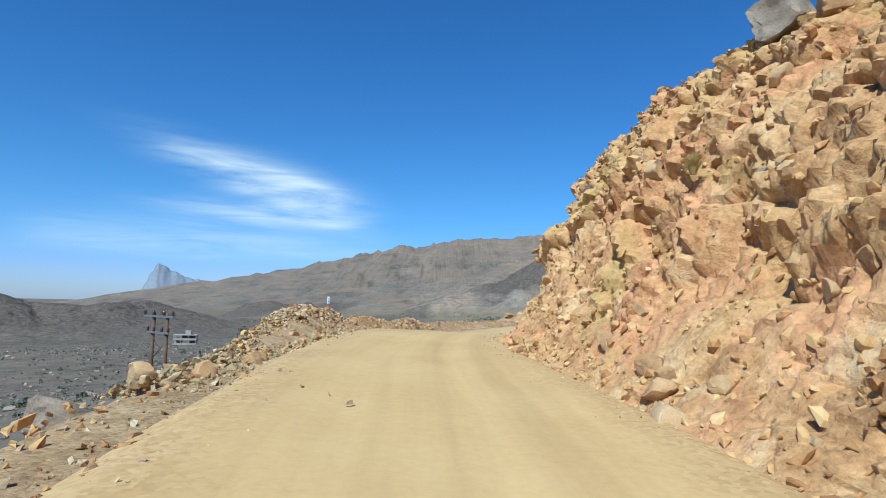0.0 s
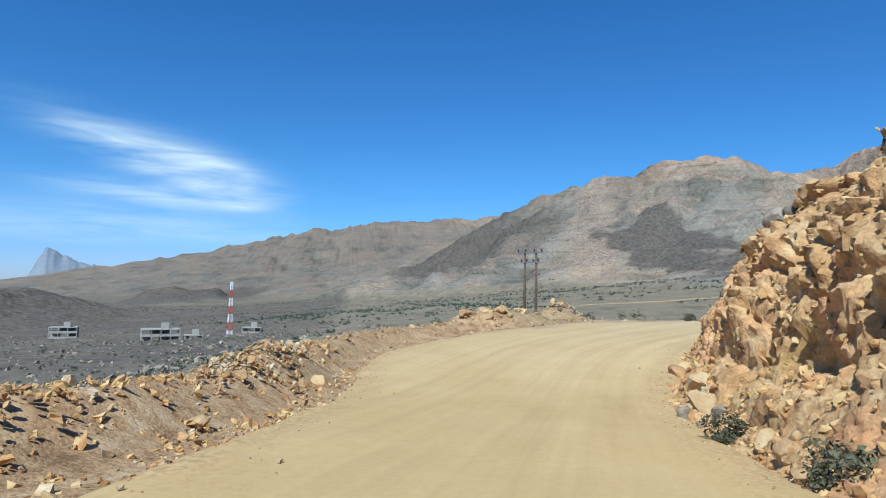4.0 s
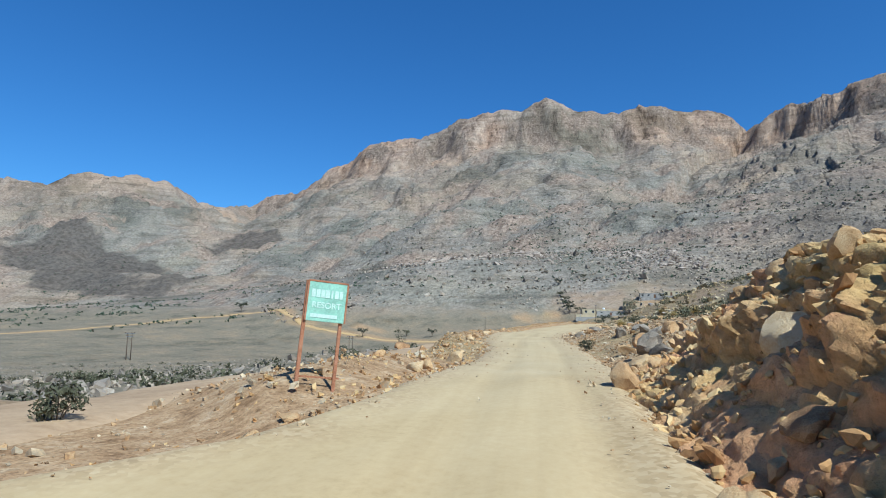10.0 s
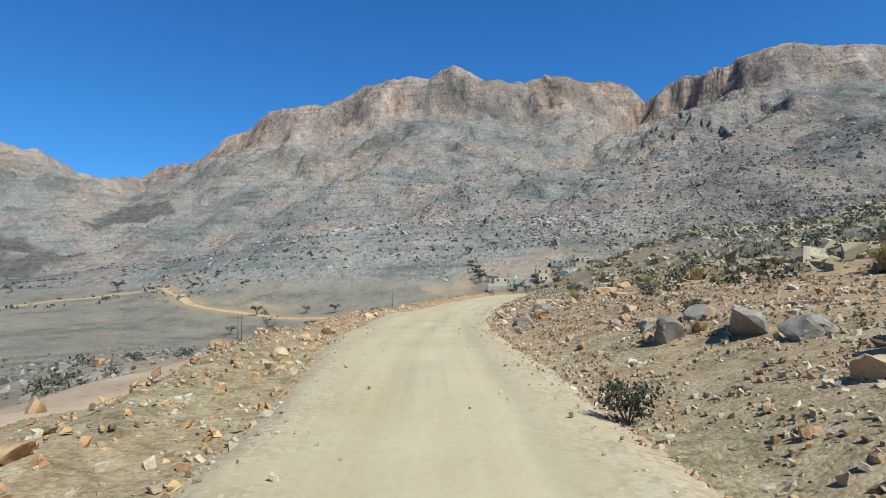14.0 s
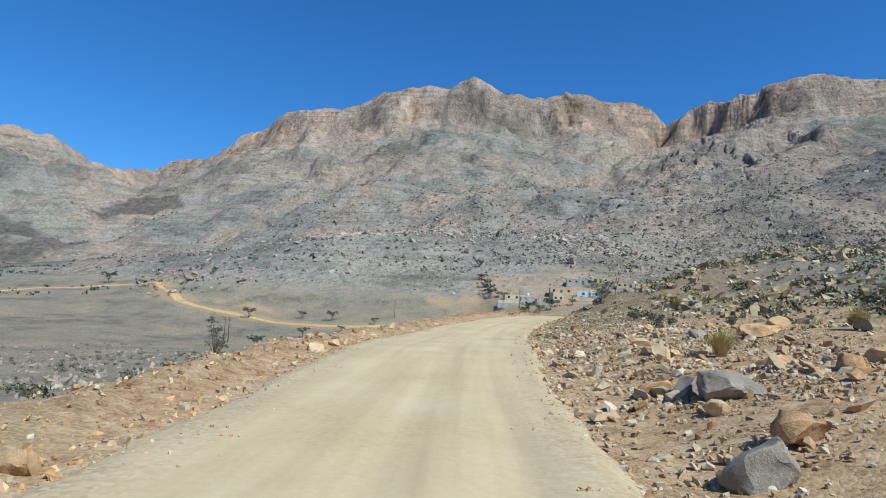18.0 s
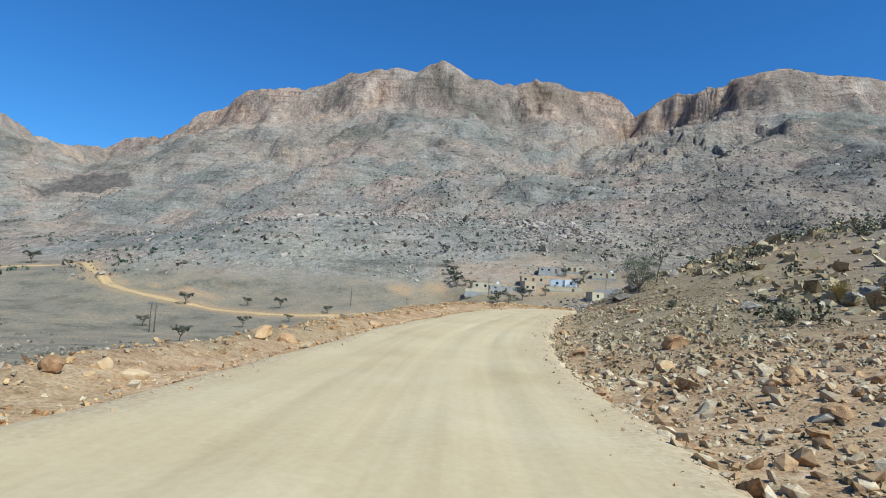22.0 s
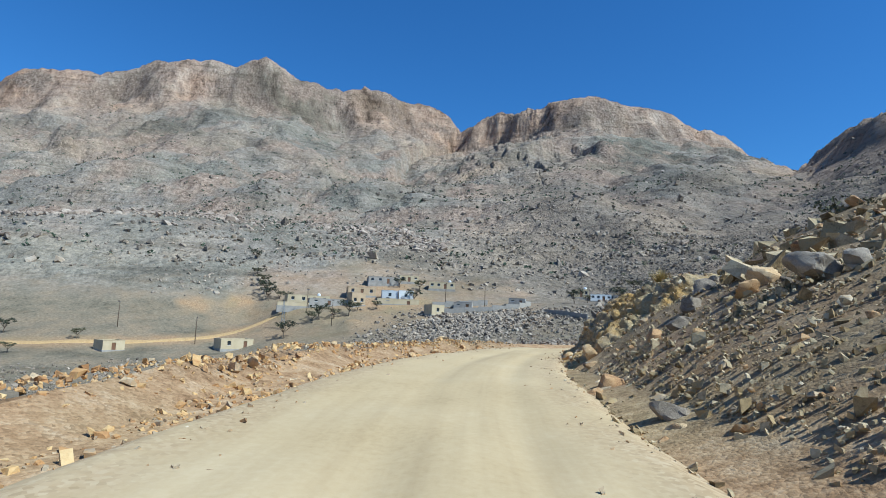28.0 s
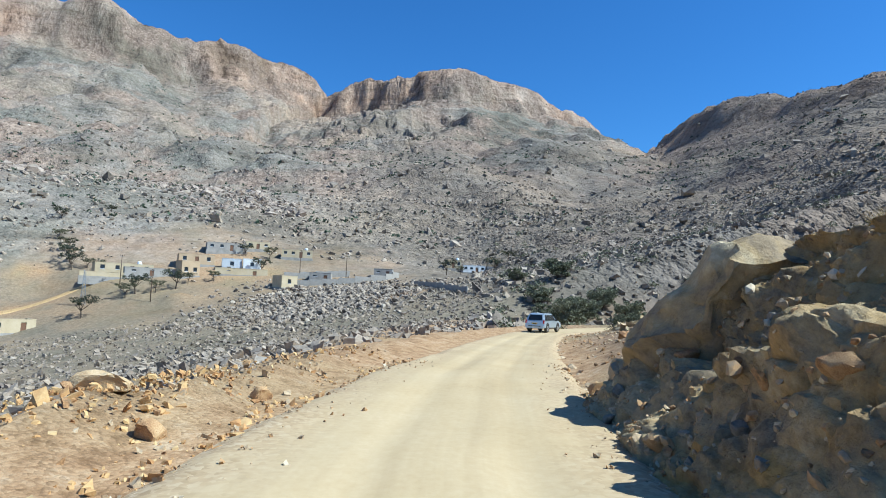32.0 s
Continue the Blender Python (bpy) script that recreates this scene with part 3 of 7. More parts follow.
def sheet(name, gx, gy, gz, mat, attrs=()):
    """A grid mesh from three equal arrays."""
    r, c = gx.shape
    me = bpy.data.meshes.new(name)
    me.vertices.add(r * c)
    me.vertices.foreach_set("co", np.stack([gx, gy, gz], -1).astype(np.float32).ravel())
    k = np.arange(r * c).reshape(r, c)
    quads = np.stack([k[:-1, :-1], k[:-1, 1:], k[1:, 1:], k[1:, :-1]], -1).reshape(-1, 4)
    me.loops.add(quads.size)
    me.loops.foreach_set("vertex_index", quads.ravel().astype(np.int32))
    me.polygons.add(len(quads))
    me.polygons.foreach_set("loop_start", np.arange(0, quads.size, 4, dtype=np.int32))
    for key, value in attrs:
        me.attributes.new(key, "FLOAT", "POINT").data.foreach_set("value", value.astype(np.float32).ravel())
    me.update(calc_edges=True)
    me.materials.append(mat)
    me.shade_smooth()
    return new(name, me)


def land_material():
    m = bpy.data.materials.new("land")
    m.use_nodes = True
    nt = m.node_tree
    n, link = nt.nodes, nt.links.new
    bsdf = n["Principled BSDF"]
    co = n.new("ShaderNodeTexCoord").outputs["Object"]

    def noisy(scale, detail=6, rough=0.6):
        t = n.new("ShaderNodeTexNoise")
        t.inputs["Scale"].default_value, t.inputs["Detail"].default_value, t.inputs["Roughness"].default_value = scale, detail, rough
        link(co, t.inputs["Vector"])
        return t.outputs["Fac"]

    def blend(fac, a, b, kind="MIX"):
        x = n.new("ShaderNodeMix")
        x.data_type, x.blend_type = "RGBA", kind
        if isinstance(fac, float):
            x.inputs["Factor"].default_value = fac
        else:
            link(fac, x.inputs["Factor"])
        link(a, x.inputs["A"])
        link(b, x.inputs["B"])
        return x.outputs["Result"]

    def attr(name):
        a = n.new("ShaderNodeAttribute")
        a.attribute_name = name
        return a.outputs["Fac"]

    grey = ramp(n, [(0.34, (0.125, 0.108, 0.09)), (0.46, (0.205, 0.178, 0.15)), (0.54, (0.25, 0.217, 0.18)), (0.66, (0.32, 0.27, 0.215))])
    link(noisy(0.02, 9, 0.68), grey.inputs[0])
    speck = ramp(n, [(0.37, (0.05, 0.046, 0.036)), (0.45, (0.165, 0.146, 0.122)), (0.55, (0.255, 0.222, 0.187)), (0.66, (0.37, 0.32, 0.265))])
    link(noisy(0.35, 8, 0.75), speck.inputs[0])
    base = blend(0.5, grey.outputs[0], speck.outputs[0])
    crag = ramp(n, [(0.37, (0.13, 0.094, 0.072)), (0.44, (0.27, 0.20, 0.155)), (0.56, (0.35, 0.268, 0.208)), (0.66, (0.43, 0.345, 0.275))])
    fl = n.new("ShaderNodeMapping")
    fl.inputs["Scale"].default_value = (0.055, 0.055, 0.014)
    link(co, fl.inputs["Vector"])
    ft = n.new("ShaderNodeTexNoise")
    ft.inputs["Scale"].default_value, ft.inputs["Detail"].default_value, ft.inputs["Roughness"].default_value = 1.0, 9, 0.7
    link(fl.outputs[0], ft.inputs["Vector"])
    link(ft.outputs["Fac"], crag.inputs[0])
    base = blend(attr("crag"), base, crag.outputs[0])
    broad = ramp(n, [(0.36, (0.60, 0.60, 0.54)), (0.46, (1.06, 1.05, 1.0)), (0.54, (1.25, 1.20, 1.13)), (0.64, (1.46, 1.32, 1.16))])
    link(noisy(0.007, 7, 0.62), broad.inputs[0])
    base = blend(0.85, base, broad.outputs[0], "MULTIPLY")
    beds = n.new("ShaderNodeMapping")
    beds.inputs["Scale"].default_value = (0.012, 0.012, 0.22)
    beds.inputs["Rotation"].default_value = (radians(9), radians(-14), 0)
    link(co, beds.inputs["Vector"])
    bt = n.new("ShaderNodeTexNoise")
    bt.inputs["Scale"].default_value, bt.inputs["Detail"].default_value, bt.inputs["Roughness"].default_value = 1.0, 7, 0.68
    link(beds.outputs[0], bt.inputs["Vector"])
    strata = ramp(n, [(0.36, (0.42, 0.38, 0.34)), (0.44, (0.86, 0.82, 0.78)), (0.5, (1.0, 1.0, 1.0)), (0.62, (1.18, 1.15, 1.12))])
    link(bt.outputs["Fac"], strata.inputs[0])
    base = blend(0.5, base, strata.outputs[0], "MULTIPLY")
    drift = ramp(n, [(0.40, (0.84, 0.88, 0.86)), (0.48, (1.0, 1.0, 1.0)), (0.54, (1.06, 1.0, 0.94)), (0.62, (1.14, 1.04, 0.94))])
    link(noisy(0.0045, 8, 0.66), drift.inputs[0])
    base = blend(1.0, base, drift.outputs[0], "MULTIPLY")
    pink = ramp(n, [(0.4, (0.19, 0.132, 0.095)), (0.6, (0.37, 0.275, 0.20))])
    link(noisy(0.25, 7, 0.7), pink.inputs[0])
    crop = ramp(n, [(0.50, (0, 0, 0)), (0.60, (1, 1, 1))])
    link(noisy(0.013, 8, 0.66), crop.inputs[0])
    base = blend(crop.outputs[0], base, pink.outputs[0])
    debris = ramp(n, [(0.36, (0.16, 0.108, 0.052)), (0.45, (0.28, 0.195, 0.096)), (0.55, (0.38, 0.27, 0.138)), (0.66, (0.46, 0.345, 0.195))])
    link(noisy(2.2, 9, 0.78), debris.inputs[0])

    def pebbles(scale):
        v = n.new("ShaderNodeTexVoronoi")
        v.inputs["Scale"].default_value = scale
        v.inputs["Randomness"].default_value = 1.0
        shift = n.new("ShaderNodeTexNoise")
        shift.inputs["Scale"].default_value, shift.inputs["Detail"].default_value = scale * 0.7, 3
        link(co, shift.inputs["Vector"])
        bent = n.new("ShaderNodeVectorMath")
        bent.operation = "MULTIPLY_ADD"
        bent.inputs[1].default_value = (1.1 / scale,) * 3
        link(shift.outputs["Color"], bent.inputs[0])
        link(co, bent.inputs[2])
        link(bent.outputs[0], v.inputs["Vector"])
        return v

    gravel, lumps = pebbles(21.0), pebbles(1.1)
    tone = ramp(n, [(0.0, (0.25, 0.25, 0.25)), (0.3, (0.62, 0.60, 0.56)), (0.6, (1.0, 1.0, 1.0)), (0.85, (1.0, 1.08, 1.15)), (1.0, (1.5, 1.5, 1.5))])
    link(gravel.outputs["Color"], tone.inputs[0])
    clay = ramp(n, [(0.36, (0.22, 0.125, 0.06)), (0.45, (0.35, 0.21, 0.105)), (0.55, (0.43, 0.275, 0.145)), (0.66, (0.50, 0.355, 0.215))])
    link(noisy(1.7, 8, 0.75), clay.inputs[0])
    ruddy = ramp(n, [(0.36, (0, 0, 0)), (0.5, (1, 1, 1))])
    link(noisy(0.055, 5, 0.6), ruddy.inputs[0])
    debris_mix = blend(ruddy.outputs[0], debris.outputs[0], clay.outputs[0])
    debris_col = blend(0.5, debris_mix, tone.outputs[0], "MULTIPLY")
    tone2 = ramp(n, [(0.0, (0.35, 0.35, 0.35)), (0.4, (0.85, 0.85, 0.85)), (1.0, (1.35, 1.33, 1.3))])
    link(lumps.outputs["Color"], tone2.inputs[0])
    base = blend(0.4, base, tone2.outputs[0], "MULTIPLY")
    earth = ramp(n, [(0.36, (0.10, 0.08, 0.055)), (0.46, (0.175, 0.142, 0.098)), (0.55, (0.225, 0.182, 0.125)), (0.66, (0.31, 0.25, 0.175))])
    link(noisy(1.4, 11, 0.8), earth.inputs[0])
    patchy = ramp(n, [(0.38, (0.62, 0.64, 0.62)), (0.47, (0.95, 0.96, 0.94)), (0.54, (1.08, 1.04, 1.0)), (0.63, (1.3, 1.2, 1.08))])
    link(noisy(0.07, 9, 0.72), patchy.inputs[0])
    base = blend(attr("soil"), base, blend(0.9, earth.outputs[0], patchy.outputs[0], "MULTIPLY"))
    mix = n.new("ShaderNodeMath")
    mix.operation = "MULTIPLY_ADD"
    mix.inputs[1].default_value = 1.6
    link(attr("tan"), mix.inputs[0])
    lim = n.new("ShaderNodeMath")
    lim.operation = "SUBTRACT"
    lim.inputs[1].default_value = 0.75
    link(noisy(0.12, 5), lim.inputs[0])
    link(lim.outputs[0], mix.inputs[2])
    mix.use_clamp = True
    base = blend(mix.outputs[0], base, debris_col)
    # for dark rock patches, and for shade and distance haze painted by the mask
    dark_rock_shade = ramp(n, [(0.35, (0.05, 0.042, 0.034)), (0.6, (0.13, 0.105, 0.085))])
    link(noisy(0.2, 6), dark_rock_shade.inputs[0])
    base = blend(attr("dark"), base, dark_rock_shade.outputs[0])
    link(base, bsdf.inputs["Base Color"])
    bsdf.inputs["Roughness"].default_value = 0.95
    bsdf.inputs["Specular IOR Level"].default_value = 0.15
    b1 = n.new("ShaderNodeBump")
    b1.inputs["Strength"].default_value, b1.inputs["Distance"].default_value = 1.0, 8.0
    link(noisy(0.06, 5.5, 0.62), b1.inputs["Height"])
    calm = n.new("ShaderNodeMapRange")
    calm.inputs["From Min"].default_value, calm.inputs["From Max"].default_value = 0.0, 0.38
    calm.inputs["To Min"].default_value, calm.inputs["To Max"].default_value = 1.0, 0.05
    quiet = n.new("ShaderNodeMath")
    quiet.operation = "MULTIPLY_ADD"
    quiet.inputs[1].default_value = 0.36
    link(attr("soil"), quiet.inputs[0])
    link(attr("tan"), quiet.inputs[2])
    link(quiet.outputs[0], calm.inputs["Value"])
    link(calm.outputs["Result"], b1.inputs["Strength"])
    b2 = n.new("ShaderNodeBump")
    b2.inputs["Strength"].default_value, b2.inputs["Distance"].default_value = 0.5, 0.035
    link(noisy(7.5, 7, 0.75), b2.inputs["Height"])
    joint = n.new("ShaderNodeBump")
    joint.inputs["Distance"].default_value = 8.0
    link(ft.outputs["Fac"], joint.inputs["Height"])
    link(attr("crag"), joint.inputs["Strength"])
    link(b1.outputs[0], joint.inputs["Normal"])
    link(joint.outputs[0], b2.inputs["Normal"])
    last = b2.outputs[0]
    for v, deep in ((lumps, 0.35), (gravel, 0.022)):
        b = n.new("ShaderNodeBump")
        b.invert = True
        b.inputs["Strength"].default_value, b.inputs["Distance"].default_value = (0.8 if v is lumps else 0.45), deep
        link(v.outputs["Distance"], b.inputs["Height"])
        if v is lumps:
            link(calm.outputs["Result"], b.inputs["Strength"])
        link(last, b.inputs["Normal"])
        last = b.outputs[0]
    link(last, bsdf.inputs["Normal"])
    return m


LAND = land_material()
GX, GY = np.meshgrid(spaced(-30, 215, 0.9, 6, -4300, 4300), spaced(-12, 112, 0.9, 6, -3600, 4400))
GZ, CRAG, TAN, DARK, SOIL = ground(GX, GY)
tagged(sheet("ground", GX, GY, GZ, LAND, (("crag", CRAG), ("tan", TAN), ("dark", DARK), ("soil", SOIL))), "stony grey-brown desert hills and craggy mountains", "ground", kind="structure")


def ribbon(name, spread, lift, mat, rows=None):
    """A strip along the road: offsets across it, from left edge -1 to right edge 1."""
    rows = np.arange(len(LINE)) if rows is None else rows
    k = np.array(spread)
    wob = 0.35 * vnoise(LINE_S[rows] / 2.1, LINE_S[rows] * 0, 5)
    wob2 = 0.3 * vnoise(LINE_S[rows] / 2.4, LINE_S[rows] * 0, 6)
    across = np.where(k[None] < 0, k[None] * (EDGE_L[rows, None] + wob[:, None]), k[None] * (EDGE_R[rows, None] + wob2[:, None]))
    gx = LINE[rows, None, 0] + RIGHT[rows, None, 0] * across
    gy = LINE[rows, None, 1] + RIGHT[rows, None, 1] * across
    gz = np.repeat(LINE[rows, None, 2], len(k), 1) + lift(across, rows)
    verge = np.minimum(EDGE_R[rows, None] - across, EDGE_L[rows, None] + across)
    return sheet(name, gx, gy, gz, mat, (("verge", verge), ("across", across), ("run", np.repeat(LINE_S[rows, None], len(k), 1))))


def wheel_worn(m):
    """Adds paler wheel tracks and gravelly edges along the road to a dust material."""
    nt = m.node_tree
    n, link = nt.nodes, nt.links.new
    bsdf = n["Principled BSDF"]
    old = bsdf.inputs["Base Color"].links[0].from_socket
    pos = n.new("ShaderNodeCombineXYZ")
    for key, slot, k in (("across", 0, 1.7), ("run", 1, 0.05)):
        a = n.new("ShaderNodeAttribute")
        a.attribute_name = key
        mul = n.new("ShaderNodeMath")
        mul.operation = "MULTIPLY"
        mul.inputs[1].default_value = k
        link(a.outputs["Fac"], mul.inputs[0])
        link(mul.outputs[0], pos.inputs[slot])
    tex = n.new("ShaderNodeTexNoise")
    tex.inputs["Scale"].default_value, tex.inputs["Detail"].default_value, tex.inputs["Roughness"].default_value = 1.0, 5, 0.6
    link(pos.outputs[0], tex.inputs["Vector"])
    shade = ramp(n, [(0.32, (0.70, 0.66, 0.62)), (0.48, (1, 1, 1)), (0.64, (1.22, 1.24, 1.28))])
    link(tex.outputs["Fac"], shade.inputs[0])
    mix = n.new("ShaderNodeMix")
    mix.data_type, mix.blend_type = "RGBA", "MULTIPLY"
    mix.inputs["Factor"].default_value = 0.3
    link(old, mix.inputs["A"])
    link(shade.outputs[0], mix.inputs["B"])
    # loose gravel gathers along both edges, and in patches
    gravel = n.new("ShaderNodeTexVoronoi")
    gravel.inputs["Scale"].default_value = 16
    coarse = n.new("ShaderNodeTexNoise")
    coarse.inputs["Scale"].default_value, coarse.inputs["Detail"].default_value = 0.9, 6
    co = n.new("ShaderNodeTexCoord").outputs["Object"]
    link(co, gravel.inputs["Vector"])
    link(co, coarse.inputs["Vector"])
    grit = ramp(n, [(0.0, (0.22, 0.14, 0.07)), (0.5, (0.40, 0.275, 0.15)), (1.0, (0.52, 0.40, 0.26))])
    link(gravel.outputs["Color"], grit.inputs[0])
    a = n.new("ShaderNodeAttribute")
    a.attribute_name = "verge"
    reach = n.new("ShaderNodeMapRange")
    reach.inputs["From Min"].default_value, reach.inputs["From Max"].default_value = -0.05, 1.3
    reach.inputs["To Min"].default_value, reach.inputs["To Max"].default_value = 0.95, 0.0
    link(a.outputs["Fac"], reach.inputs["Value"])
    both = n.new("ShaderNodeMath")
    both.operation = "MULTIPLY"
    link(reach.outputs["Result"], both.inputs[0])
    patch = ramp(n, [(0.36, (0.3, 0.3, 0.3)), (0.55, (1, 1, 1))])
    link(coarse.outputs["Fac"], patch.inputs[0])
    link(patch.outputs[0], both.inputs[1])
    edge = n.new("ShaderNodeMix")
    edge.data_type = "RGBA"
    link(both.outputs[0], edge.inputs["Factor"])
    link(mix.outputs["Result"], edge.inputs["A"])
    link(grit.outputs[0], edge.inputs["B"])
    fresh = n.new("ShaderNodeAttribute")
    fresh.attribute_name = "run"
    far = n.new("ShaderNodeMapRange")
    far.inputs["From Min"].default_value, far.inputs["From Max"].default_value = float(np.interp(6, LINE_T, LINE_S)), float(np.interp(13, LINE_T, LINE_S))
    far.inputs["To Min"].default_value, far.inputs["To Max"].default_value = 1.0, 0.0
    link(fresh.outputs["Fac"], far.inputs["Value"])
    ochre = n.new("ShaderNodeMix")
    ochre.data_type, ochre.blend_type = "RGBA", "MULTIPLY"
    ochre.inputs["B"].default_value = (1.08, 0.98, 0.78, 1)
    link(far.outputs["Result"], ochre.inputs["Factor"])
    link(edge.outputs["Result"], ochre.inputs["A"])
    link(ochre.outputs["Result"], bsdf.inputs["Base Color"])


wheel_worn(DUST)


def road_lift(across, rows):
    rut = -0.035 * (np.exp(-((across + 0.75) / 0.28) ** 2) + np.exp(-((across - 0.75) / 0.28) ** 2))
    edge = np.maximum(across - EDGE_R[rows, None] + 0.3, -across - EDGE_L[rows, None] + 0.3)
    return rut + 0.03 * vnoise(across * 1.3, LINE_S[rows, None] * 0.6 + across * 0, 9) - 0.35 * np.clip(edge, 0, 1)


road = tagged(ribbon("road", np.linspace(-1.12, 1.12, 41), road_lift, DUST), "dusty graded tan dirt road with faint wheel ruts", "road", kind="structure")


# ---- cuttings in the rock ----
def rock_cutting(t0, t1, mat, label, seed, grain=1.0, bold=0.0, scree=0.0):
    """The cut rock beside the road, from its foot to behind its upper edge."""
    lo, hi = np.searchsorted(LINE_T, t0), np.searchsorted(LINE_T, t1)
    s = np.arange(LINE_S[lo], LINE_S[hi], 0.065)
    v = np.linspace(0, 1, 125)

    def at_s(a):
        return np.interp(s, LINE_S, a)[:, None]

    px, py, pz, rx, ry = at_s(LINE[:, 0]), at_s(LINE[:, 1]), at_s(LINE[:, 2]), at_s(RIGHT[:, 0]), at_s(RIGHT[:, 1])
    er, cw, ch = at_s(EDGE_R), at_s(CUT_W), at_s(CUT_H)
    q = np.clip(v / 0.8, 0, 1)[None]
    over = np.clip(v - 0.8, 0, 1)[None] / 0.2
    talus = np.clip(0.28 - q, 0, 1) * 0.5
    sv, qv = s[:, None] + 0 * q, q + 0 * s[:, None]
    loose = smooth(0.46, 0.30, q + 0.10 * fbm(sv / 4, qv * 3, 3, seed + 50))
    u = er + cw * q ** 1.15 - 0.25 + over * 2.6
    z = pz + ch * np.clip(cut_profile(q), 0, 1) - 0.3 * talus + over * 0.1 - 0.08
    arc = np.cumsum(np.hypot(np.diff(u, axis=1, prepend=u[:, :1]), np.diff(z, axis=1, prepend=z[:, :1])), axis=1)
    ss = s[:, None] + arc * 0.2
    wa, wb = ss + 0.35 * fbm(ss / 1.4, arc / 1.4, 4, seed + 60), arc + 0.35 * fbm(ss / 1.4 + 31, arc / 1.4, 4, seed + 64)
    push = 0.45 * fbm(ss / 3.6, arc / 3.6, 3, seed + 30) + bold * 0.6 * fbm(ss / 2.4, arc / 2.9, 3, seed + 40, sharp=True)
    for size, high, deep, turn, hard in ((2.0, 0.34, 0.26, 0, 18), (0.8, 0.22, 0.16, 9, 30), (0.36, 0.12, 0.09, 15, 44), (0.18, 0.055, 0.045, 21, 60)):
        h, inside = blocks(wa + turn, wb * 1.2, size, seed + turn, hard)
        push = push + grain * (high * h - deep * (1 - inside))
    push = push + 0.025 * fbm(ss / 0.25, arc / 0.25, 3, seed + 70)
    push = push * (1 - scree * loose * (0.75 + 0.25 * vnoise(ss / 1.1, arc / 1.1, seed + 77))) * smooth(0.0, 0.10, q) * (1 - 0.6 * over) * np.minimum(1, ch / 2.0)
    tip = smooth(0, 1.5, s - s[0])[:, None] * smooth(0, 1.5, s[-1] - s)[:, None]
    lean = np.arctan2(ch, cw)
    u = u - push * np.sin(lean) + (1 - tip) * 0.5
    z = z + push * np.cos(lean) * 0.7 - (1 - tip) * 0.8 - over ** 3 * 0.9
    ob = sheet("rock_cutting", px + rx * u, py + ry * u, z, mat)
    ob.data.set_sharp_from_angle(angle=radians(38))
    return tagged(ob, label, "rock cutting")


face_a = rock_cutting(-2.5, 6.2, ROCK_ORANGE, "tall orange and tan broken limestone road cutting", 100, 0.8, 0.0, 0.8)
face_b = rock_cutting(6.0, 12.9, ROCK_ORANGE, "jagged orange rock cutting on the inside of the bend", 140, 0.65, 0.35, 0.7)
face_c = rock_cutting(31.0, 34.75, ROCK_FACE_C, "shaded ochre and grey rock cutting with deep clefts", 180, 0.6, 0.9, 0.6)


def zat(x, y):
    return float(ground(np.array([float(x)]), np.array([float(y)]))[0][0])


def zats(x, y):
    return ground(np.asarray(x, float), np.asarray(y, float))[0]


def beside(t, u):
    """The place u metres right of the road's line where the drive is at t seconds."""
    i = int(np.searchsorted(LINE_T, t))
    i = min(i, len(LINE) - 1)
    return LINE[i, 0] + RIGHT[i, 0] * u, LINE[i, 1] + RIGHT[i, 1] * u


# ---- rocks ----
def rock_mesh(name, seed, mat, fine, cuts, near=0.42):
    """A broken block: a ball split along a few planes, with chipped edges and rough faces."""
    g = np.random.default_rng(seed)
    bm = bmesh.new()
    bmesh.ops.create_icosphere(bm, subdivisions=fine, radius=1.25)
    p = np.array([v.co for v in bm.verts]) * g.uniform((0.95, 0.75, 0.62), (1.2, 1.0, 0.9))
    for k in range(cuts):
        d = g.normal(size=3) * (1, 1, 0.9)
        d /= np.linalg.norm(d)
        over = np.clip(p @ d - g.uniform(near, near + 0.46) * (1 + 0.06 * np.sin(7 * p[:, 0] + k) + 0.05 * np.sin(9 * p[:, 1] - k)), 0, None)
        p -= over[:, None] * d * 0.94
    shift = Vector((seed * 3.1, seed * 1.7, 0))
    for vert, co in zip(bm.verts, p):
        c = Vector(co)
        vert.co = c + noise.noise_vector(c * 1.6 + shift) * 0.09 + noise.noise_vector(c * 4.2 + shift) * 0.055 + noise.noise_vector(c * 9.5 + shift) * 0.035
    me = bpy.data.meshes.new(name)
    bm.to_mesh(me)
    bm.free()
    me.materials.append(mat)
    me.shade_smooth()
    me.set_sharp_from_angle(angle=radians(30))
    return me


TAN_ROCKS = [rock_mesh("boulder", 300 + k, ROCK_TAN, 4, 13) for k in range(8)]
GREY_ROCKS = [rock_mesh("boulder", 340 + k, ROCK_GREY, 4, 13) for k in range(6)]
TAN_STONES = [rock_mesh("rock", 380 + k, ROCK_TAN, 3, 11) for k in range(8)]
GREY_STONES = [rock_mesh("rock", 420 + k, ROCK_GREY, 3, 11) for k in range(6)]


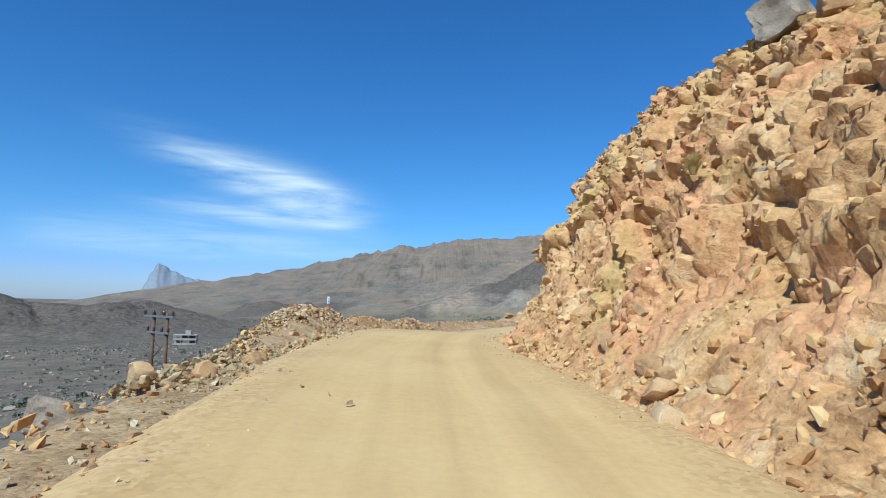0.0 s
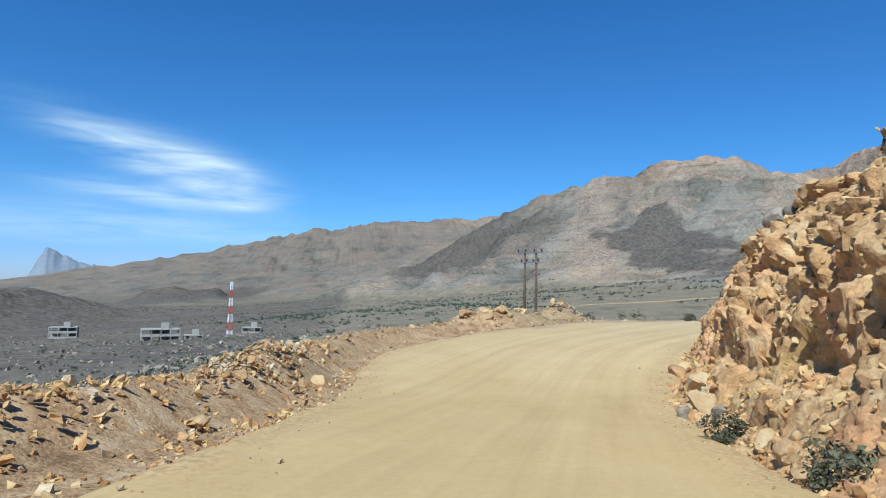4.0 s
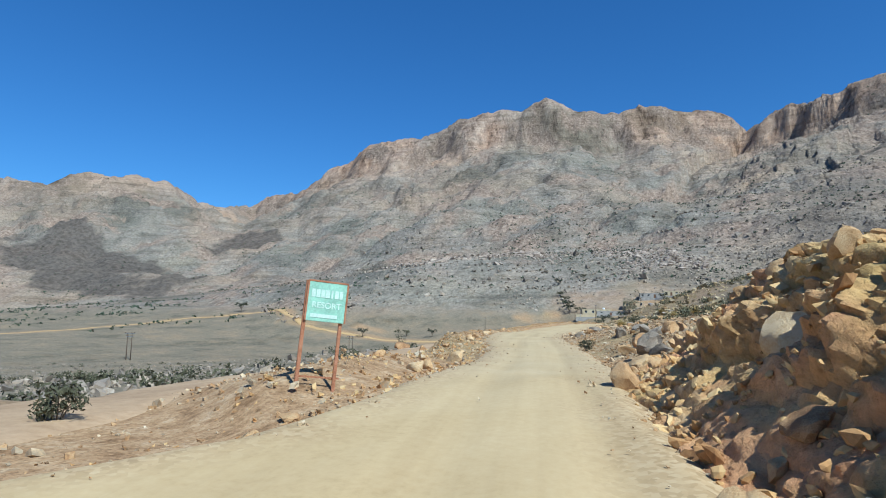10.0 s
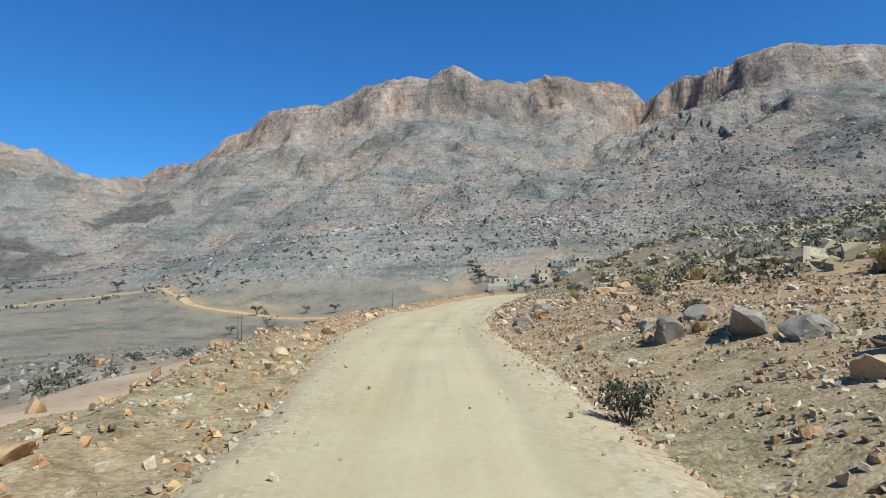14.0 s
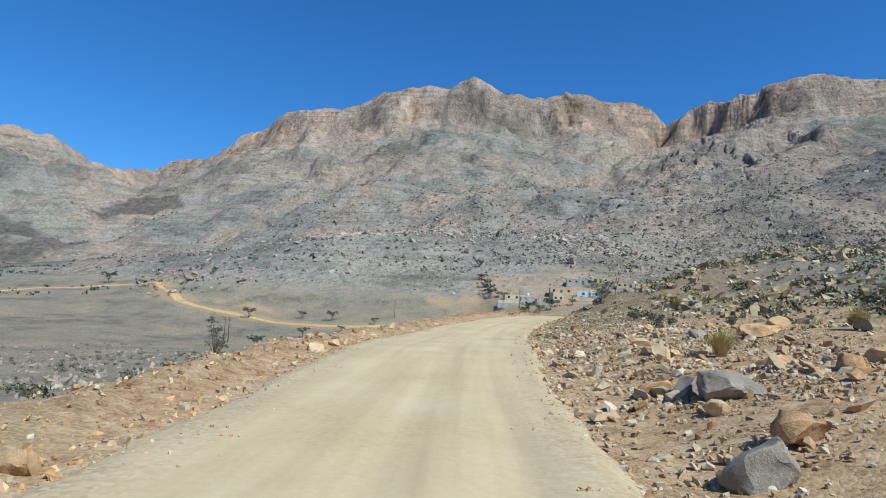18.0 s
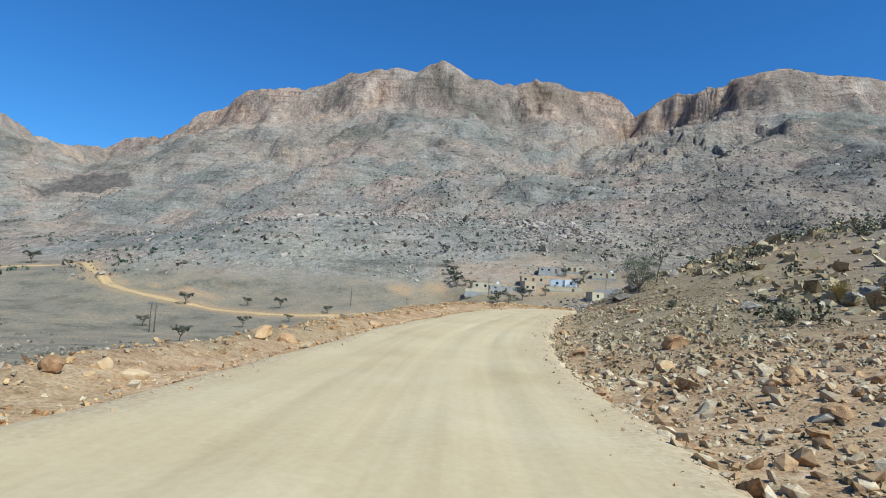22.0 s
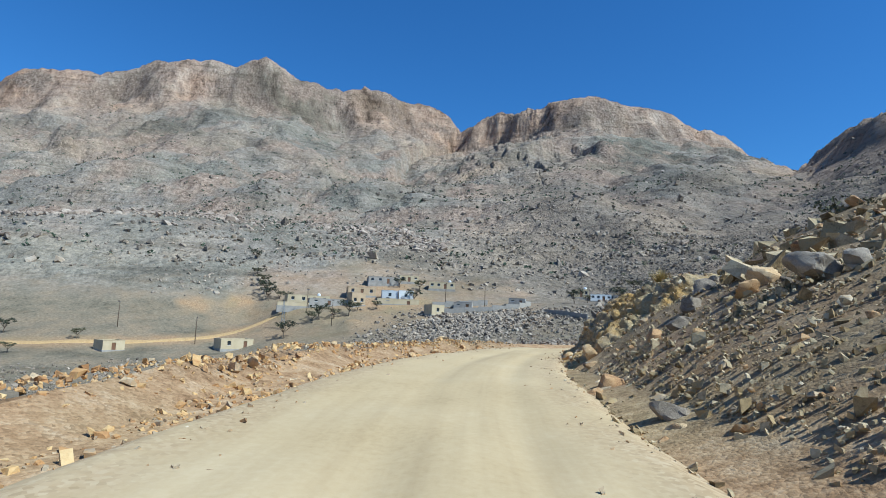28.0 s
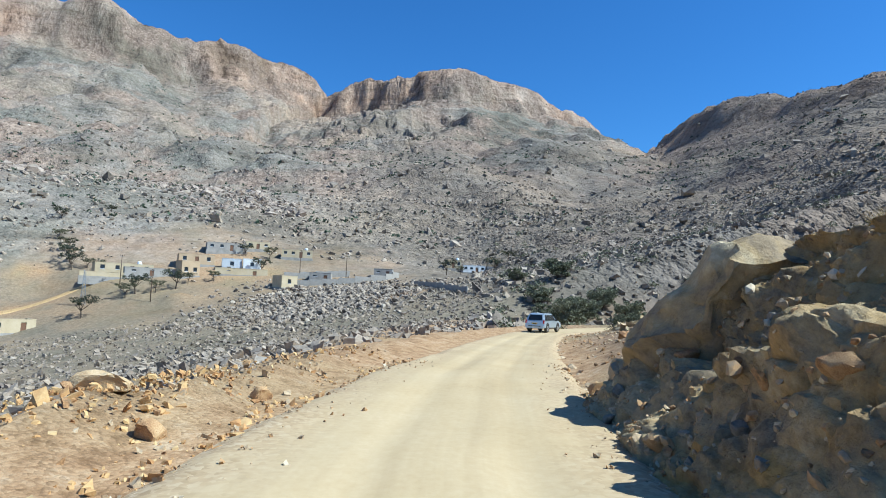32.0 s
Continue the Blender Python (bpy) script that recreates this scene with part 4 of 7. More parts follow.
def lay_rock(x, y, size, grey=False, rng=random, sink=0.25, parent=None, z=None, tall=1.0):
    big = size > 0.42
    pool = (GREY_ROCKS if grey else TAN_ROCKS) if big else (GREY_STONES if grey else TAN_STONES)
    ob = new("boulder" if big and parent is None else "rock", rng.choice(pool))
    z = zat(x, y) if z is None else z
    ob.matrix_basis = Matrix.LocRotScale((x, y, z + size * (0.62 * tall - sink)), Euler((rng.uniform(-0.35, 0.35), rng.uniform(-0.35, 0.35), rng.uniform(0, 6.28))),
                                         (size * rng.uniform(0.9, 1.2), size, size * tall))
    if parent is None:
        tone = "grey" if grey else "tan"
        where = "lying on the stony road bank" if big else "loose on the gravel road bank"
        tagged(ob, ("large angular %s boulder " if size > 0.7 else "angular %s limestone rock ") % tone + where, "boulder" if big else "rock", group="roadside rocks")
    else:
        ob.parent = parent
    return ob


# large ones that stand out: x, y, half size, grey, tallness
for bx, by, bs, bg, bt in ((47.4, 57.5, 0.42, True, 1.2), (47.1, 56.2, 0.5, True, 1.1), (48.9, 57.9, 0.3, True, 0.9), (40.1, 54.8, 0.46, False, 1.0), (39.5, 55.3, 0.4, False, 0.9), (44.6, 70.4, 0.36, False, 1.2),
                           (36.8, 53.9, 0.6, True, 1.2), (35.4, 53.3, 0.5, True, 0.8), (34.8, 52.7, 0.42, False, 0.8), (37.5, 53.3, 0.36, False, 0.8), (44.1, 54.6, 0.45, False, 1.1), (45.0, 54.2, 0.4, False, 1.0),
                           (46.2, 55.4, 0.42, True, 1.0), (43.0, 55.3, 0.36, False, 0.8), (36.2, 66.9, 0.34, False, 1.0), (59.6, 78.8, 0.62, False, 1.15), (54.4, 80.8, 0.42, False, 0.9),
                           (56.6, 73.6, 0.55, False, 1.1), (55.3, 73.2, 0.42, False, 0.8), (53.0, 72.6, 0.5, False, 1.0), (63.9, 72.5, 0.32, False, 0.6), (65.2, 73.0, 0.4, False, 0.5), (71.2, 76.3, 0.45, False, 0.7), (95.9, 64.1, 0.6, True, 0.8), (96.8, 63.4, 0.5, True, 0.9), (82.3, 65.4, 0.3, False, 0.9), (80.9, 68.5, 0.26, False, 0.7), (81.4, 67.0, 0.28, False, 0.7), (88.9, 84.4, 0.3, False, 0.8),
                           (68.4, 75.0, 0.2, False, 0.5), (58.1, 62.8, 0.52, True, 1.0), (59.0, 62.4, 0.36, False, 0.9), (62.8, 63.6, 0.5, True, 0.9), (62.1, 63.0, 0.55, True, 0.8), (63.4, 64.2, 0.34, False, 0.9),
                           (67.4, 64.2, 0.4, False, 1.0), (73.2, 61.5, 0.62, False, 0.8), (74.8, 63.3, 0.5, True, 0.8), (73.2, 65.1, 0.4, False, 0.8), (66.2, 61.8, 0.45, False, 0.8), (64.0, 60.9, 0.42, False, 0.9),
                           (75.6, 60.7, 0.5, False, 0.7), (70.9, 76.6, 0.2, False, 0.8), (81.2, 66.7, 0.35, True, 0.8), (87.0, 85.5, 0.45, False, 0.9), (87.4, 83.3, 0.42, False, 0.7), (86.5, 81.9, 0.5, False, 0.6),
                           (86.9, 80.4, 0.4, False, 0.7), (91.5, 73.0, 0.3, False, 1.0), (89.4, 70.3, 0.5, False, 0.8), (98.0, 67.0, 0.5, True, 0.8), (99.5, 66.0, 0.4, True, 0.7), (109.6, 72.5, 0.8, True, 0.8),
                           (111.5, 72.0, 0.6, True, 0.7), (109.4, 85.2, 0.5, False, 0.7), (113.4, 85.4, 0.7, True, 0.7), (112.2, 86.4, 0.6, True, 0.7), (120.8, 87.6, 1.35, True, 0.95), (119.8, 85.5, 0.68, False, 1.0),
                           (119.2, 84.4, 0.36, False, 0.8), (118.4, 85.0, 0.4, True, 0.8), (121.0, 73.6, 0.4, True, 0.9), (121.9, 73.0, 0.42, True, 0.8), (120.2, 72.5, 0.38, False, 0.9), (139.0, 79.8, 0.42, False, 0.7),
                           (146.9, 79.4, 0.4, True, 0.6), (144.2, 80.3, 0.35, False, 0.7), (150.1, 78.0, 0.36, False, 0.7), (19.5, 49.3, 0.42, True, 0.9), (20.3, 49.5, 0.34, False, 0.9), (7.6, 56.6, 0.62, False, 0.8),
                           (6.3, 56.6, 0.5, False, 0.7), (8.6, 57.2, 0.5, False, 0.8), (9.0, 58.4, 0.5, False, 0.9), (10.6, 59.4, 0.45, False, 1.0), (3.3, 8.5, 0.42, False, 1.0),
                           (-5.3, 8.6, 0.8, True, 0.9), (-4.6, 9.4, 0.36, False, 0.8), (3.2, 24.6, 0.36, False, 0.7), (131.8, 71.8, 0.3, True, 0.9), (131.2, 72.3, 0.24, True, 0.8)):
    ri, ru, _ = nearest_on_road(np.array([bx]), np.array([by]))
    if ru[0] > EDGE_R[ri[0]] - 0.1 or -ru[0] > EDGE_L[ri[0]] - 0.1:
        lay_rock(bx, by, bs * (0.8 if bs < 0.9 else 1.0), bg, random.Random(int(bx * 100)), tall=bt)

def off_road(x, y):
    i, u, _ = nearest_on_road(np.array([float(x)]), np.array([float(y)]))
    return u[0] > EDGE_R[i[0]] or -u[0] > EDGE_L[i[0]]


rng = random.Random(5)
for _ in range(72):                      # left bank
    t = rng.uniform(1.4, 34)
    e = float(np.interp(t, LINE_T, EDGE_L))
    if 8.6 < t < 10.1:
        continue
    x, y = beside(t, -e - abs(rng.gauss(0.5, 0.9)) - 0.3)
    if off_road(x, y):
        lay_rock(x, y, min(0.3, 0.09 + rng.expovariate(13)), rng.random() < 0.1, rng, sink=0.35)
for _ in range(150):                     # right bank
    t = rng.uniform(10, 34)
    e = float(np.interp(t, LINE_T, EDGE_R))
    x, y = beside(t, e + 0.4 + rng.uniform(0, 1) ** 1.2 * 11)
    if off_road(x, y):
        lay_rock(x, y, min(0.34, 0.09 + rng.expovariate(10)), rng.random() < 0.2, rng, tall=rng.uniform(0.6, 0.95))
for mx, my, mh, mr in MOUNDS:            # on the heaps
    for _ in range(5):
        lay_rock(mx + rng.gauss(0, mr * 0.5), my + rng.gauss(0, mr * 0.5), min(0.13 if my < 50 else 0.34, 0.08 + rng.expovariate(12)), rng.random() < 0.05, rng)
for _ in range(40):                      # foot of the tall cutting
    t = rng.uniform(0, 10.3)
    e = float(np.interp(t, LINE_T, EDGE_R))
    x, y = beside(t, e + rng.uniform(-0.15, 0.7))
    lay_rock(x, y, min(0.3, 0.1 + rng.expovariate(11)), rng.random() < 0.15, rng)


def stones(name, xs, ys, sizes, mat, label, seed, lift=0.2, category="rubble", plainer=False, zs=None, flat=1.0):
    """Many small broken stones as one mesh."""
    g = np.random.default_rng(seed)
    bm = bmesh.new()
    bmesh.ops.create_icosphere(bm, subdivisions=1, radius=1.0) if not plainer else bmesh.ops.create_cube(bm, size=1.35)
    bmesh.ops.triangulate(bm, faces=list(bm.faces))
    base = np.array([v.co for v in bm.verts])
    tris = np.array([[v.index for v in f.verts] for f in bm.faces])
    bm.free()
    base = base[: len(base)]
    n = len(xs)
    kinds = []
    for k in range(9):
        b = base.copy()
        if plainer:
            b = b + g.normal(0, 0.2, b.shape)
        for _ in range(2 if plainer else 8):
            d = g.normal(size=3)
            d /= np.linalg.norm(d)
            over = np.clip(b @ d - g.uniform(0.5, 0.85), 0, None)
            b = b - over[:, None] * d
        b = b * g.uniform(0.86, 1.16, (len(b), 1)) + (0 if plainer else 1) * g.normal(0, 0.11, b.shape)
        kinds.append(b * g.uniform((0.85 / flat ** 0.5, 0.65 / flat ** 0.5, 0.55 * flat), (1.25 / flat ** 0.5, 1.0 / flat ** 0.5, 0.9 * flat)))
    kinds = np.array(kinds)[g.integers(0, 9, n)]
    a = g.uniform(0, 6.28, n)
    ca, sa = np.cos(a)[:, None], np.sin(a)[:, None]
    tilt = g.normal(0, 0.35 * flat, (n, 2))
    vx = kinds[:, :, 0] * ca - kinds[:, :, 1] * sa
    vy = kinds[:, :, 0] * sa + kinds[:, :, 1] * ca
    vz = kinds[:, :, 2] + tilt[:, :1] * vx + tilt[:, 1:] * vy
    zs = zats(xs, ys) if zs is None else zs
    sizes = np.asarray(sizes)[:, None]
    co = np.stack([np.asarray(xs)[:, None] + vx * sizes, np.asarray(ys)[:, None] + vy * sizes, zs[:, None] + (vz + lift) * sizes], -1).reshape(-1, 3)
    faces = (tris[None] + (np.arange(n) * len(base))[:, None, None]).reshape(-1, 3)
    me = bpy.data.meshes.new(name)
    me.vertices.add(len(co))
    me.vertices.foreach_set("co", co.astype(np.float32).ravel())
    me.loops.add(faces.size)
    me.loops.foreach_set("vertex_index", faces.ravel().astype(np.int32))
    me.polygons.add(len(faces))
    me.polygons.foreach_set("loop_start", np.arange(0, faces.size, 3, dtype=np.int32))
    me.update(calc_edges=True)
    me.shade_flat()
    me.materials.append(mat)
    return tagged(new(name, me), label, category, kind="stuff")


def strewn(n, t0, t1, side, reach, seed, power=1.4):
    g = np.random.default_rng(seed)
    t = g.uniform(t0, t1, n)
    i = np.clip(np.searchsorted(LINE_T, t), 0, len(LINE) - 1)
    d = g.uniform(0, 1, n) ** power * reach - 0.2
    u = (EDGE_R[i] + d) if side > 0 else -(EDGE_L[i] + d)
    j = g.uniform(-0.4, 0.4, n)
    return LINE[i, 0] + RIGHT[i, 0] * u + TANG[i, 0] * j, LINE[i, 1] + RIGHT[i, 1] * u + TANG[i, 1] * j


g = np.random.default_rng(8)


def face_rubble(face, n, seed, base, more, label, mat=STONE_MIX):
    """Broken stones caught all over a cutting's face."""
    g = np.random.default_rng(seed)
    me = face.data
    co = np.zeros(len(me.vertices) * 3, np.float32)
    me.vertices.foreach_get("co", co)
    c = co.reshape(-1, 3)[g.integers(0, len(me.vertices), n)].astype(float) + g.normal(0, 0.03, (n, 3))
    return stones("face_rubble", c[:, 0], c[:, 1], np.minimum(0.14, base + g.exponential(more, n)), mat, label, seed, -0.2, plainer=False, zs=c[:, 2])


face_rubble(face_a, 9000, 91, 0.025, 0.04, "broken orange stones lodged in the tall cutting", RUBBLE_MIX)
face_rubble(face_b, 4000, 92, 0.025, 0.04, "broken orange stones lodged in the inner cutting", RUBBLE_MIX)
face_rubble(face_c, 3500, 93, 0.014, 0.022, "grey and ochre stones lodged in the shaded cutting", STONE_MIX)
xs, ys = strewn(25000, 10.3, 22, 1, 8.5, 61, 1.2)
stones("rubble_bank", xs, ys, np.minimum(0.06, 0.014 + g.exponential(0.013, 25000)), STONE_MIX, "broken orange and tan stones covering the bank", 62, plainer=True)
xs, ys = strewn(25000, 21.5, 33, 1, 8.5, 58, 1.2)
stones("rubble_bank", xs, ys, np.minimum(0.06, 0.014 + g.exponential(0.013, 25000)), BANK_MIX, "broken olive-brown stones covering the bank", 57, plainer=True)
xs, ys = strewn(11000, 10, 46, 1, 17, 60, 1.0)
stones("coarse_rubble", xs, ys, np.minimum(0.2, 0.035 + g.exponential(0.034, 11000)), STONE_MIX, "coarse broken tan and grey rocks on the bank", 59)
xs, ys = strewn(15000, -3, 36, -1, 6.5, 63, 1.5)
stones("rubble_berm", xs, ys, np.minimum(0.11, 0.014 + g.exponential(0.02, 15000)), STONE_MIX, "tan rubble bulldozed along the road edge", 64, plainer=True)
xs, ys = strewn(5000, -2, 36, -1, 2.6, 67, 1.0)
more, last = strewn(4000, 2.2, 7.2, -1, 3.2, 66, 0.9), strewn(4000, 25.5, 34, -1, 2.8, 68, 0.9)
xs, ys = np.r_[xs, more[0], last[0]], np.r_[ys, more[1], last[1]]
stones("rubble_edge", xs, ys, np.minimum(0.10, 0.016 + g.exponential(0.020, 13000)), RUBBLE_MIX, "broken orange stones along the road's outer edge", 70, plainer=True)
xs, ys = strewn(6000, 24.0, 30.5, 1, 6.5, 96, 1.0)
stones("gravel_bank", xs, ys, np.minimum(0.16, 0.02 + g.exponential(0.026, 6000)), BANK_MIX, "olive-brown broken gravel on the bank", 100, plainer=True)
xs, ys = strewn(4500, 1.4, 4.4, -1, 3.4, 97, 0.9)
stones("rubble_berm", xs, ys, np.minimum(0.11, 0.02 + g.exponential(0.022, 4500)), BANK_MIX, "brown rubble heaped on the outer road edge", 101)
xs, ys = strewn(3500, 20.0, 24.6, 1, 7.5, 94, 1.0)
stones("coarse_rubble", xs, ys, np.minimum(0.24, 0.03 + g.exponential(0.04, 3500)), STONE_MIX, "coarse ochre and grey rocks on the upper bank", 99)
xs, ys = strewn(6000, -2, 10.5, 1, 1.7, 65, 0.8)
mk = np.repeat(np.arange(len(MOUNDS)), 420)
mm = np.array(MOUNDS)[mk]
stones("rubble_heap", mm[:, 0] + g.normal(0, 0.55, len(mk)) * mm[:, 3], mm[:, 1] + g.normal(0, 0.55, len(mk)) * mm[:, 3], np.minimum(np.where(mm[:, 1] < 50, 0.09, 0.26), 0.025 + g.exponential(0.036, len(mk))), STONE_MIX, "heaps of bulldozed tan rubble", 69)
stones("rubble_scree", xs, ys, np.minimum(0.16, 0.02 + g.exponential(0.03, 6000)), STONE_MIX, "small scree stones at the foot of the cutting", 66)
for _ in range(46):                      # grey blocks capping the tall cutting
    t = rng.uniform(-0.5, 7.5)
    i = int(np.searchsorted(LINE_T, t))
    x, y = beside(t, float(EDGE_R[i] + CUT_W[i]) + rng.uniform(-0.2, 1.6))
    lay_rock(x, y, rng.uniform(0.43, 0.72), rng.random() < 0.8, rng, z=float(LINE[i, 2] + CUT_H[i]) - 0.1, tall=0.8)
for _ in range(16):                      # blocks along the top of the shaded cutting
    t = rng.uniform(29.2, 39)
    i = int(np.searchsorted(LINE_T, t))
    x, y = beside(t, float(EDGE_R[i] + CUT_W[i]) + rng.uniform(-0.5, 3.0))
    lay_rock(x, y, rng.uniform(0.43, 0.62), rng.random() < 0.6, rng, sink=0.4, tall=0.75)
t = g.uniform(-1, 36, 4000)
i = np.clip(np.searchsorted(LINE_T, t), 0, len(LINE) - 1)
u = np.where(g.uniform(0, 1, 4000) < 0.55, EDGE_R[i] + 0.1 - np.abs(g.normal(0, 0.5, 4000)), -EDGE_L[i] - 0.1 + np.abs(g.normal(0, 0.6, 4000)))
edge = np.maximum(u - EDGE_R[i] + 0.3, -u - EDGE_L[i] + 0.3)
stones("road_pebbles", LINE[i, 0] + RIGHT[i, 0] * u, LINE[i, 1] + RIGHT[i, 1] * u, np.minimum(0.045, 0.009 + g.exponential(0.010, 4000)), STONE_MIX, "loose pebbles along the dusty road edges", 68, 0.2, plainer=True, zs=LINE[i, 2] - 0.35 * np.clip(edge, 0, 1))
block = tagged(new("boulder", rock_mesh("boulder", 475, ROCK_FACE_C, 5, 12, 0.34)), "massive pale ochre rock block standing in the cutting", "boulder")
block.matrix_basis = Matrix.LocRotScale((138.7, 70.6, 2.55), Euler((0.15, -0.1, 0.5)), (1.9, 2.1, 2.0))
# loose stones caught on the faces of the cuttings
def stud_face(face, count, seed, lo, hi, grey=0.2):
    rng = random.Random(seed)
    me = face.data
    for _ in range(count):
        poly = me.polygons[rng.randrange(len(me.polygons))]
        c = poly.center
        ob = lay_rock(c.x, c.y, lo + (hi - lo) * rng.random() ** 2.2, rng.random() < grey, rng, z=c.z, sink=0.45, parent=face)


stud_face(face_a, 240, 1, 0.07, 0.26, 0.08)
stud_face(face_b, 110, 2, 0.10, 0.34, 0.12)
stud_face(face_c, 60, 3, 0.08, 0.3, 0.5)


# ---- helpers for built things ----
def part(name, bm, mat, parent, label="", smooth_shade=False):
    me = bpy.data.meshes.new(name)
    bm.to_mesh(me)
    bm.free()
    me.materials.append(mat)
    if smooth_shade:
        me.shade_smooth()
    ob = new(name, me)
    ob.parent = parent
    return tagged(ob, label) if label else ob


def box(size, at=(0, 0, 0), bevel=0.0, turn=None, bm=None):
    bm = bm or bmesh.new()
    made = bmesh.ops.create_cube(bm, size=1.0)["verts"]
    bmesh.ops.scale(bm, vec=size, verts=made)
    if bevel:
        edges = list({e for v in made for e in v.link_edges})
        made = bmesh.ops.bevel(bm, geom=edges, offset=bevel, segments=2, affect="EDGES")["verts"]
    if turn is not None:
        bmesh.ops.rotate(bm, cent=(0, 0, 0), matrix=Euler(turn).to_matrix(), verts=made)
    bmesh.ops.translate(bm, vec=at, verts=made)
    return bm


def tube(points, radii, sides=7, bm=None):
    """A bent tapering tube through points."""
    bm = bm or bmesh.new()
    rings = []
    for k, p in enumerate(points):
        p = Vector(p)
        d = (Vector(points[min(k + 1, len(points) - 1)]) - Vector(points[max(k - 1, 0)])).normalized()
        side = d.orthogonal().normalized()
        up = d.cross(side)
        rings.append([bm.verts.new(p + (side * math.cos(a) + up * math.sin(a)) * radii[k]) for a in [2 * math.pi * j / sides for j in range(sides)]])
    for a, b in zip(rings, rings[1:]):
        for j in range(sides):
            bm.faces.new((a[j], a[(j + 1) % sides], b[(j + 1) % sides], b[j]))
    bm.faces.new(rings[0][::-1])
    bm.faces.new(rings[-1])
    return bm


def empty(name, label, category, group="", m=None):
    ob = new(name)
    ob.empty_display_size = 0.2
    if m is not None:
        ob.matrix_basis = m
    return tagged(ob, label, category, group)


# ---- side tracks ----
def track(name, points, width, label, mat):
    pts = np.array(points, float)
    step = np.r_[0, np.cumsum(np.linalg.norm(np.diff(pts, axis=0), axis=1))]
    s = np.arange(0, step[-1], 1.0)
    line = np.stack([np.interp(s, step, pts[:, k]) for k in range(2)], 1)
    for _ in range(4):
        line[3:-3] = sum(line[k:len(line) - 6 + k] for k in range(7)) / 7
    tan = np.gradient(line, axis=0)
    tan /= np.linalg.norm(tan, axis=1)[:, None]
    right = np.stack([tan[:, 1], -tan[:, 0]], 1)
    k = np.linspace(-1, 1, 9)[None] * (width / 2) * (1 + 0.2 * vnoise(s / 3, s * 0, 31))[:, None]
    gx, gy = line[:, :1] + right[:, :1] * k, line[:, 1:] + right[:, 1:] * k
    gz = zats(gx, gy)
    gz = np.maximum(gz, np.median(gz, 1)[:, None] - 0.05) + 0.10 - 0.5 * np.abs(np.linspace(-1, 1, 9))[None] ** 5
    return tagged(sheet(name, gx, gy, gz, mat), label, "track", kind="structure")


track("side_track", [(10, 54), (15, 57), (20, 59.6), (24, 61.8), (29, 65), (36, 68.2), (45, 72), (55, 75.2), (62, 77.0)], 4.4, "narrow reddish dirt track below the main road", DUST_TRACK)
track("valley_track", VALLEY_TRACK, 3.8,
      "pale winding dirt track across the valley floor", DUST)


# ---- utility poles ----
POLE_WOOD = material("pole_wood", [(0.06, 0.04, 0.03), (0.11, 0.075, 0.05), (0.16, 0.11, 0.075)], 3, 40, rough=0.85, bump=0.3, depth=0.01)
STEEL = plain("galvanised_steel", (0.32, 0.33, 0.33), 0.45, 0.8)
PORCELAIN = plain("brown_porcelain", (0.07, 0.035, 0.025), 0.25)


def twin_pole(height=8.2, gap=1.25):
    ob = empty("twin_utility_pole", "weathered brown twin wooden power pole with steel crossarms", "utility pole", "power line")
    for sx in (-gap / 2, gap / 2):
        part("pole", tube([(sx, 0, -0.8), (sx, 0, height * 0.5), (sx * 0.98, 0, height)], [0.15, 0.13, 0.10], 10), POLE_WOOD, ob, smooth_shade=True)
    for hz, half in ((height - 0.22, 1.35), (height - 1.15, 1.0)):
        part("crossarm", box((half * 2, 0.10, 0.12), (0, -0.13, hz), 0.01), STEEL, ob)
        for ix in (-half + 0.08, -half * 0.35, half * 0.35, half - 0.08):
            bm = tube([(ix, -0.13, hz + 0.05), (ix, -0.13, hz + 0.12), (ix, -0.13, hz + 0.2), (ix, -0.13, hz + 0.26), (ix, -0.13, hz + 0.34)], [0.03, 0.09, 0.06, 0.09, 0.04], 9)
            part("insulator", bm, PORCELAIN, ob, smooth_shade=True)
    bm = tube([(-gap / 2, 0.1, height - 1.6), (gap / 2, 0.1, height - 2.6)], [0.025, 0.025], 6)
    part("brace", tube([(gap / 2, 0.1, height - 1.6), (-gap / 2, 0.1, height - 2.6)], [0.025, 0.025], 6, bm), POLE_WOOD, ob)
    return ob


def stand(ob, x, y, turn=0.0, lean=0.0, drop=0.0):
    ob.matrix_basis = Matrix.LocRotScale((x, y, zat(x, y) - drop), Euler((lean, 0, turn)), None)
    return ob


first_pole = stand(twin_pole(), 16.3, 77.3, radians(-48), drop=1.0)
for px, py, turn in ((-16.2, 34.9, -30), (199.4, 197.3, -60), (123.4, 218.0, -55), (-60, 5, -20)):
    copy_thing(first_pole, Matrix.LocRotScale((px, py, zat(px, py) - (1.0 if px < 0 else 0.3)), Euler((0, 0, radians(turn))), None))


def village_pole(height=7.0):
    ob = empty("utility_pole", "slim brown village power pole with one short crossarm", "utility pole", "village poles")
    part("pole", tube([(0, 0, -0.5), (0, 0, height * 0.5), (0, 0, height)], [0.11, 0.1, 0.07], 8), POLE_WOOD, ob, smooth_shade=True)
    part("crossarm", box((1.1, 0.08, 0.09), (0, -0.1, height - 0.3), 0.01), STEEL, ob)
    for ix in (-0.45, 0.0, 0.45):
        part("insulator", tube([(ix, -0.1, height - 0.25), (ix, -0.1, height - 0.12), (ix, -0.1, height)], [0.03, 0.07, 0.04], 7), PORCELAIN, ob)
    return ob


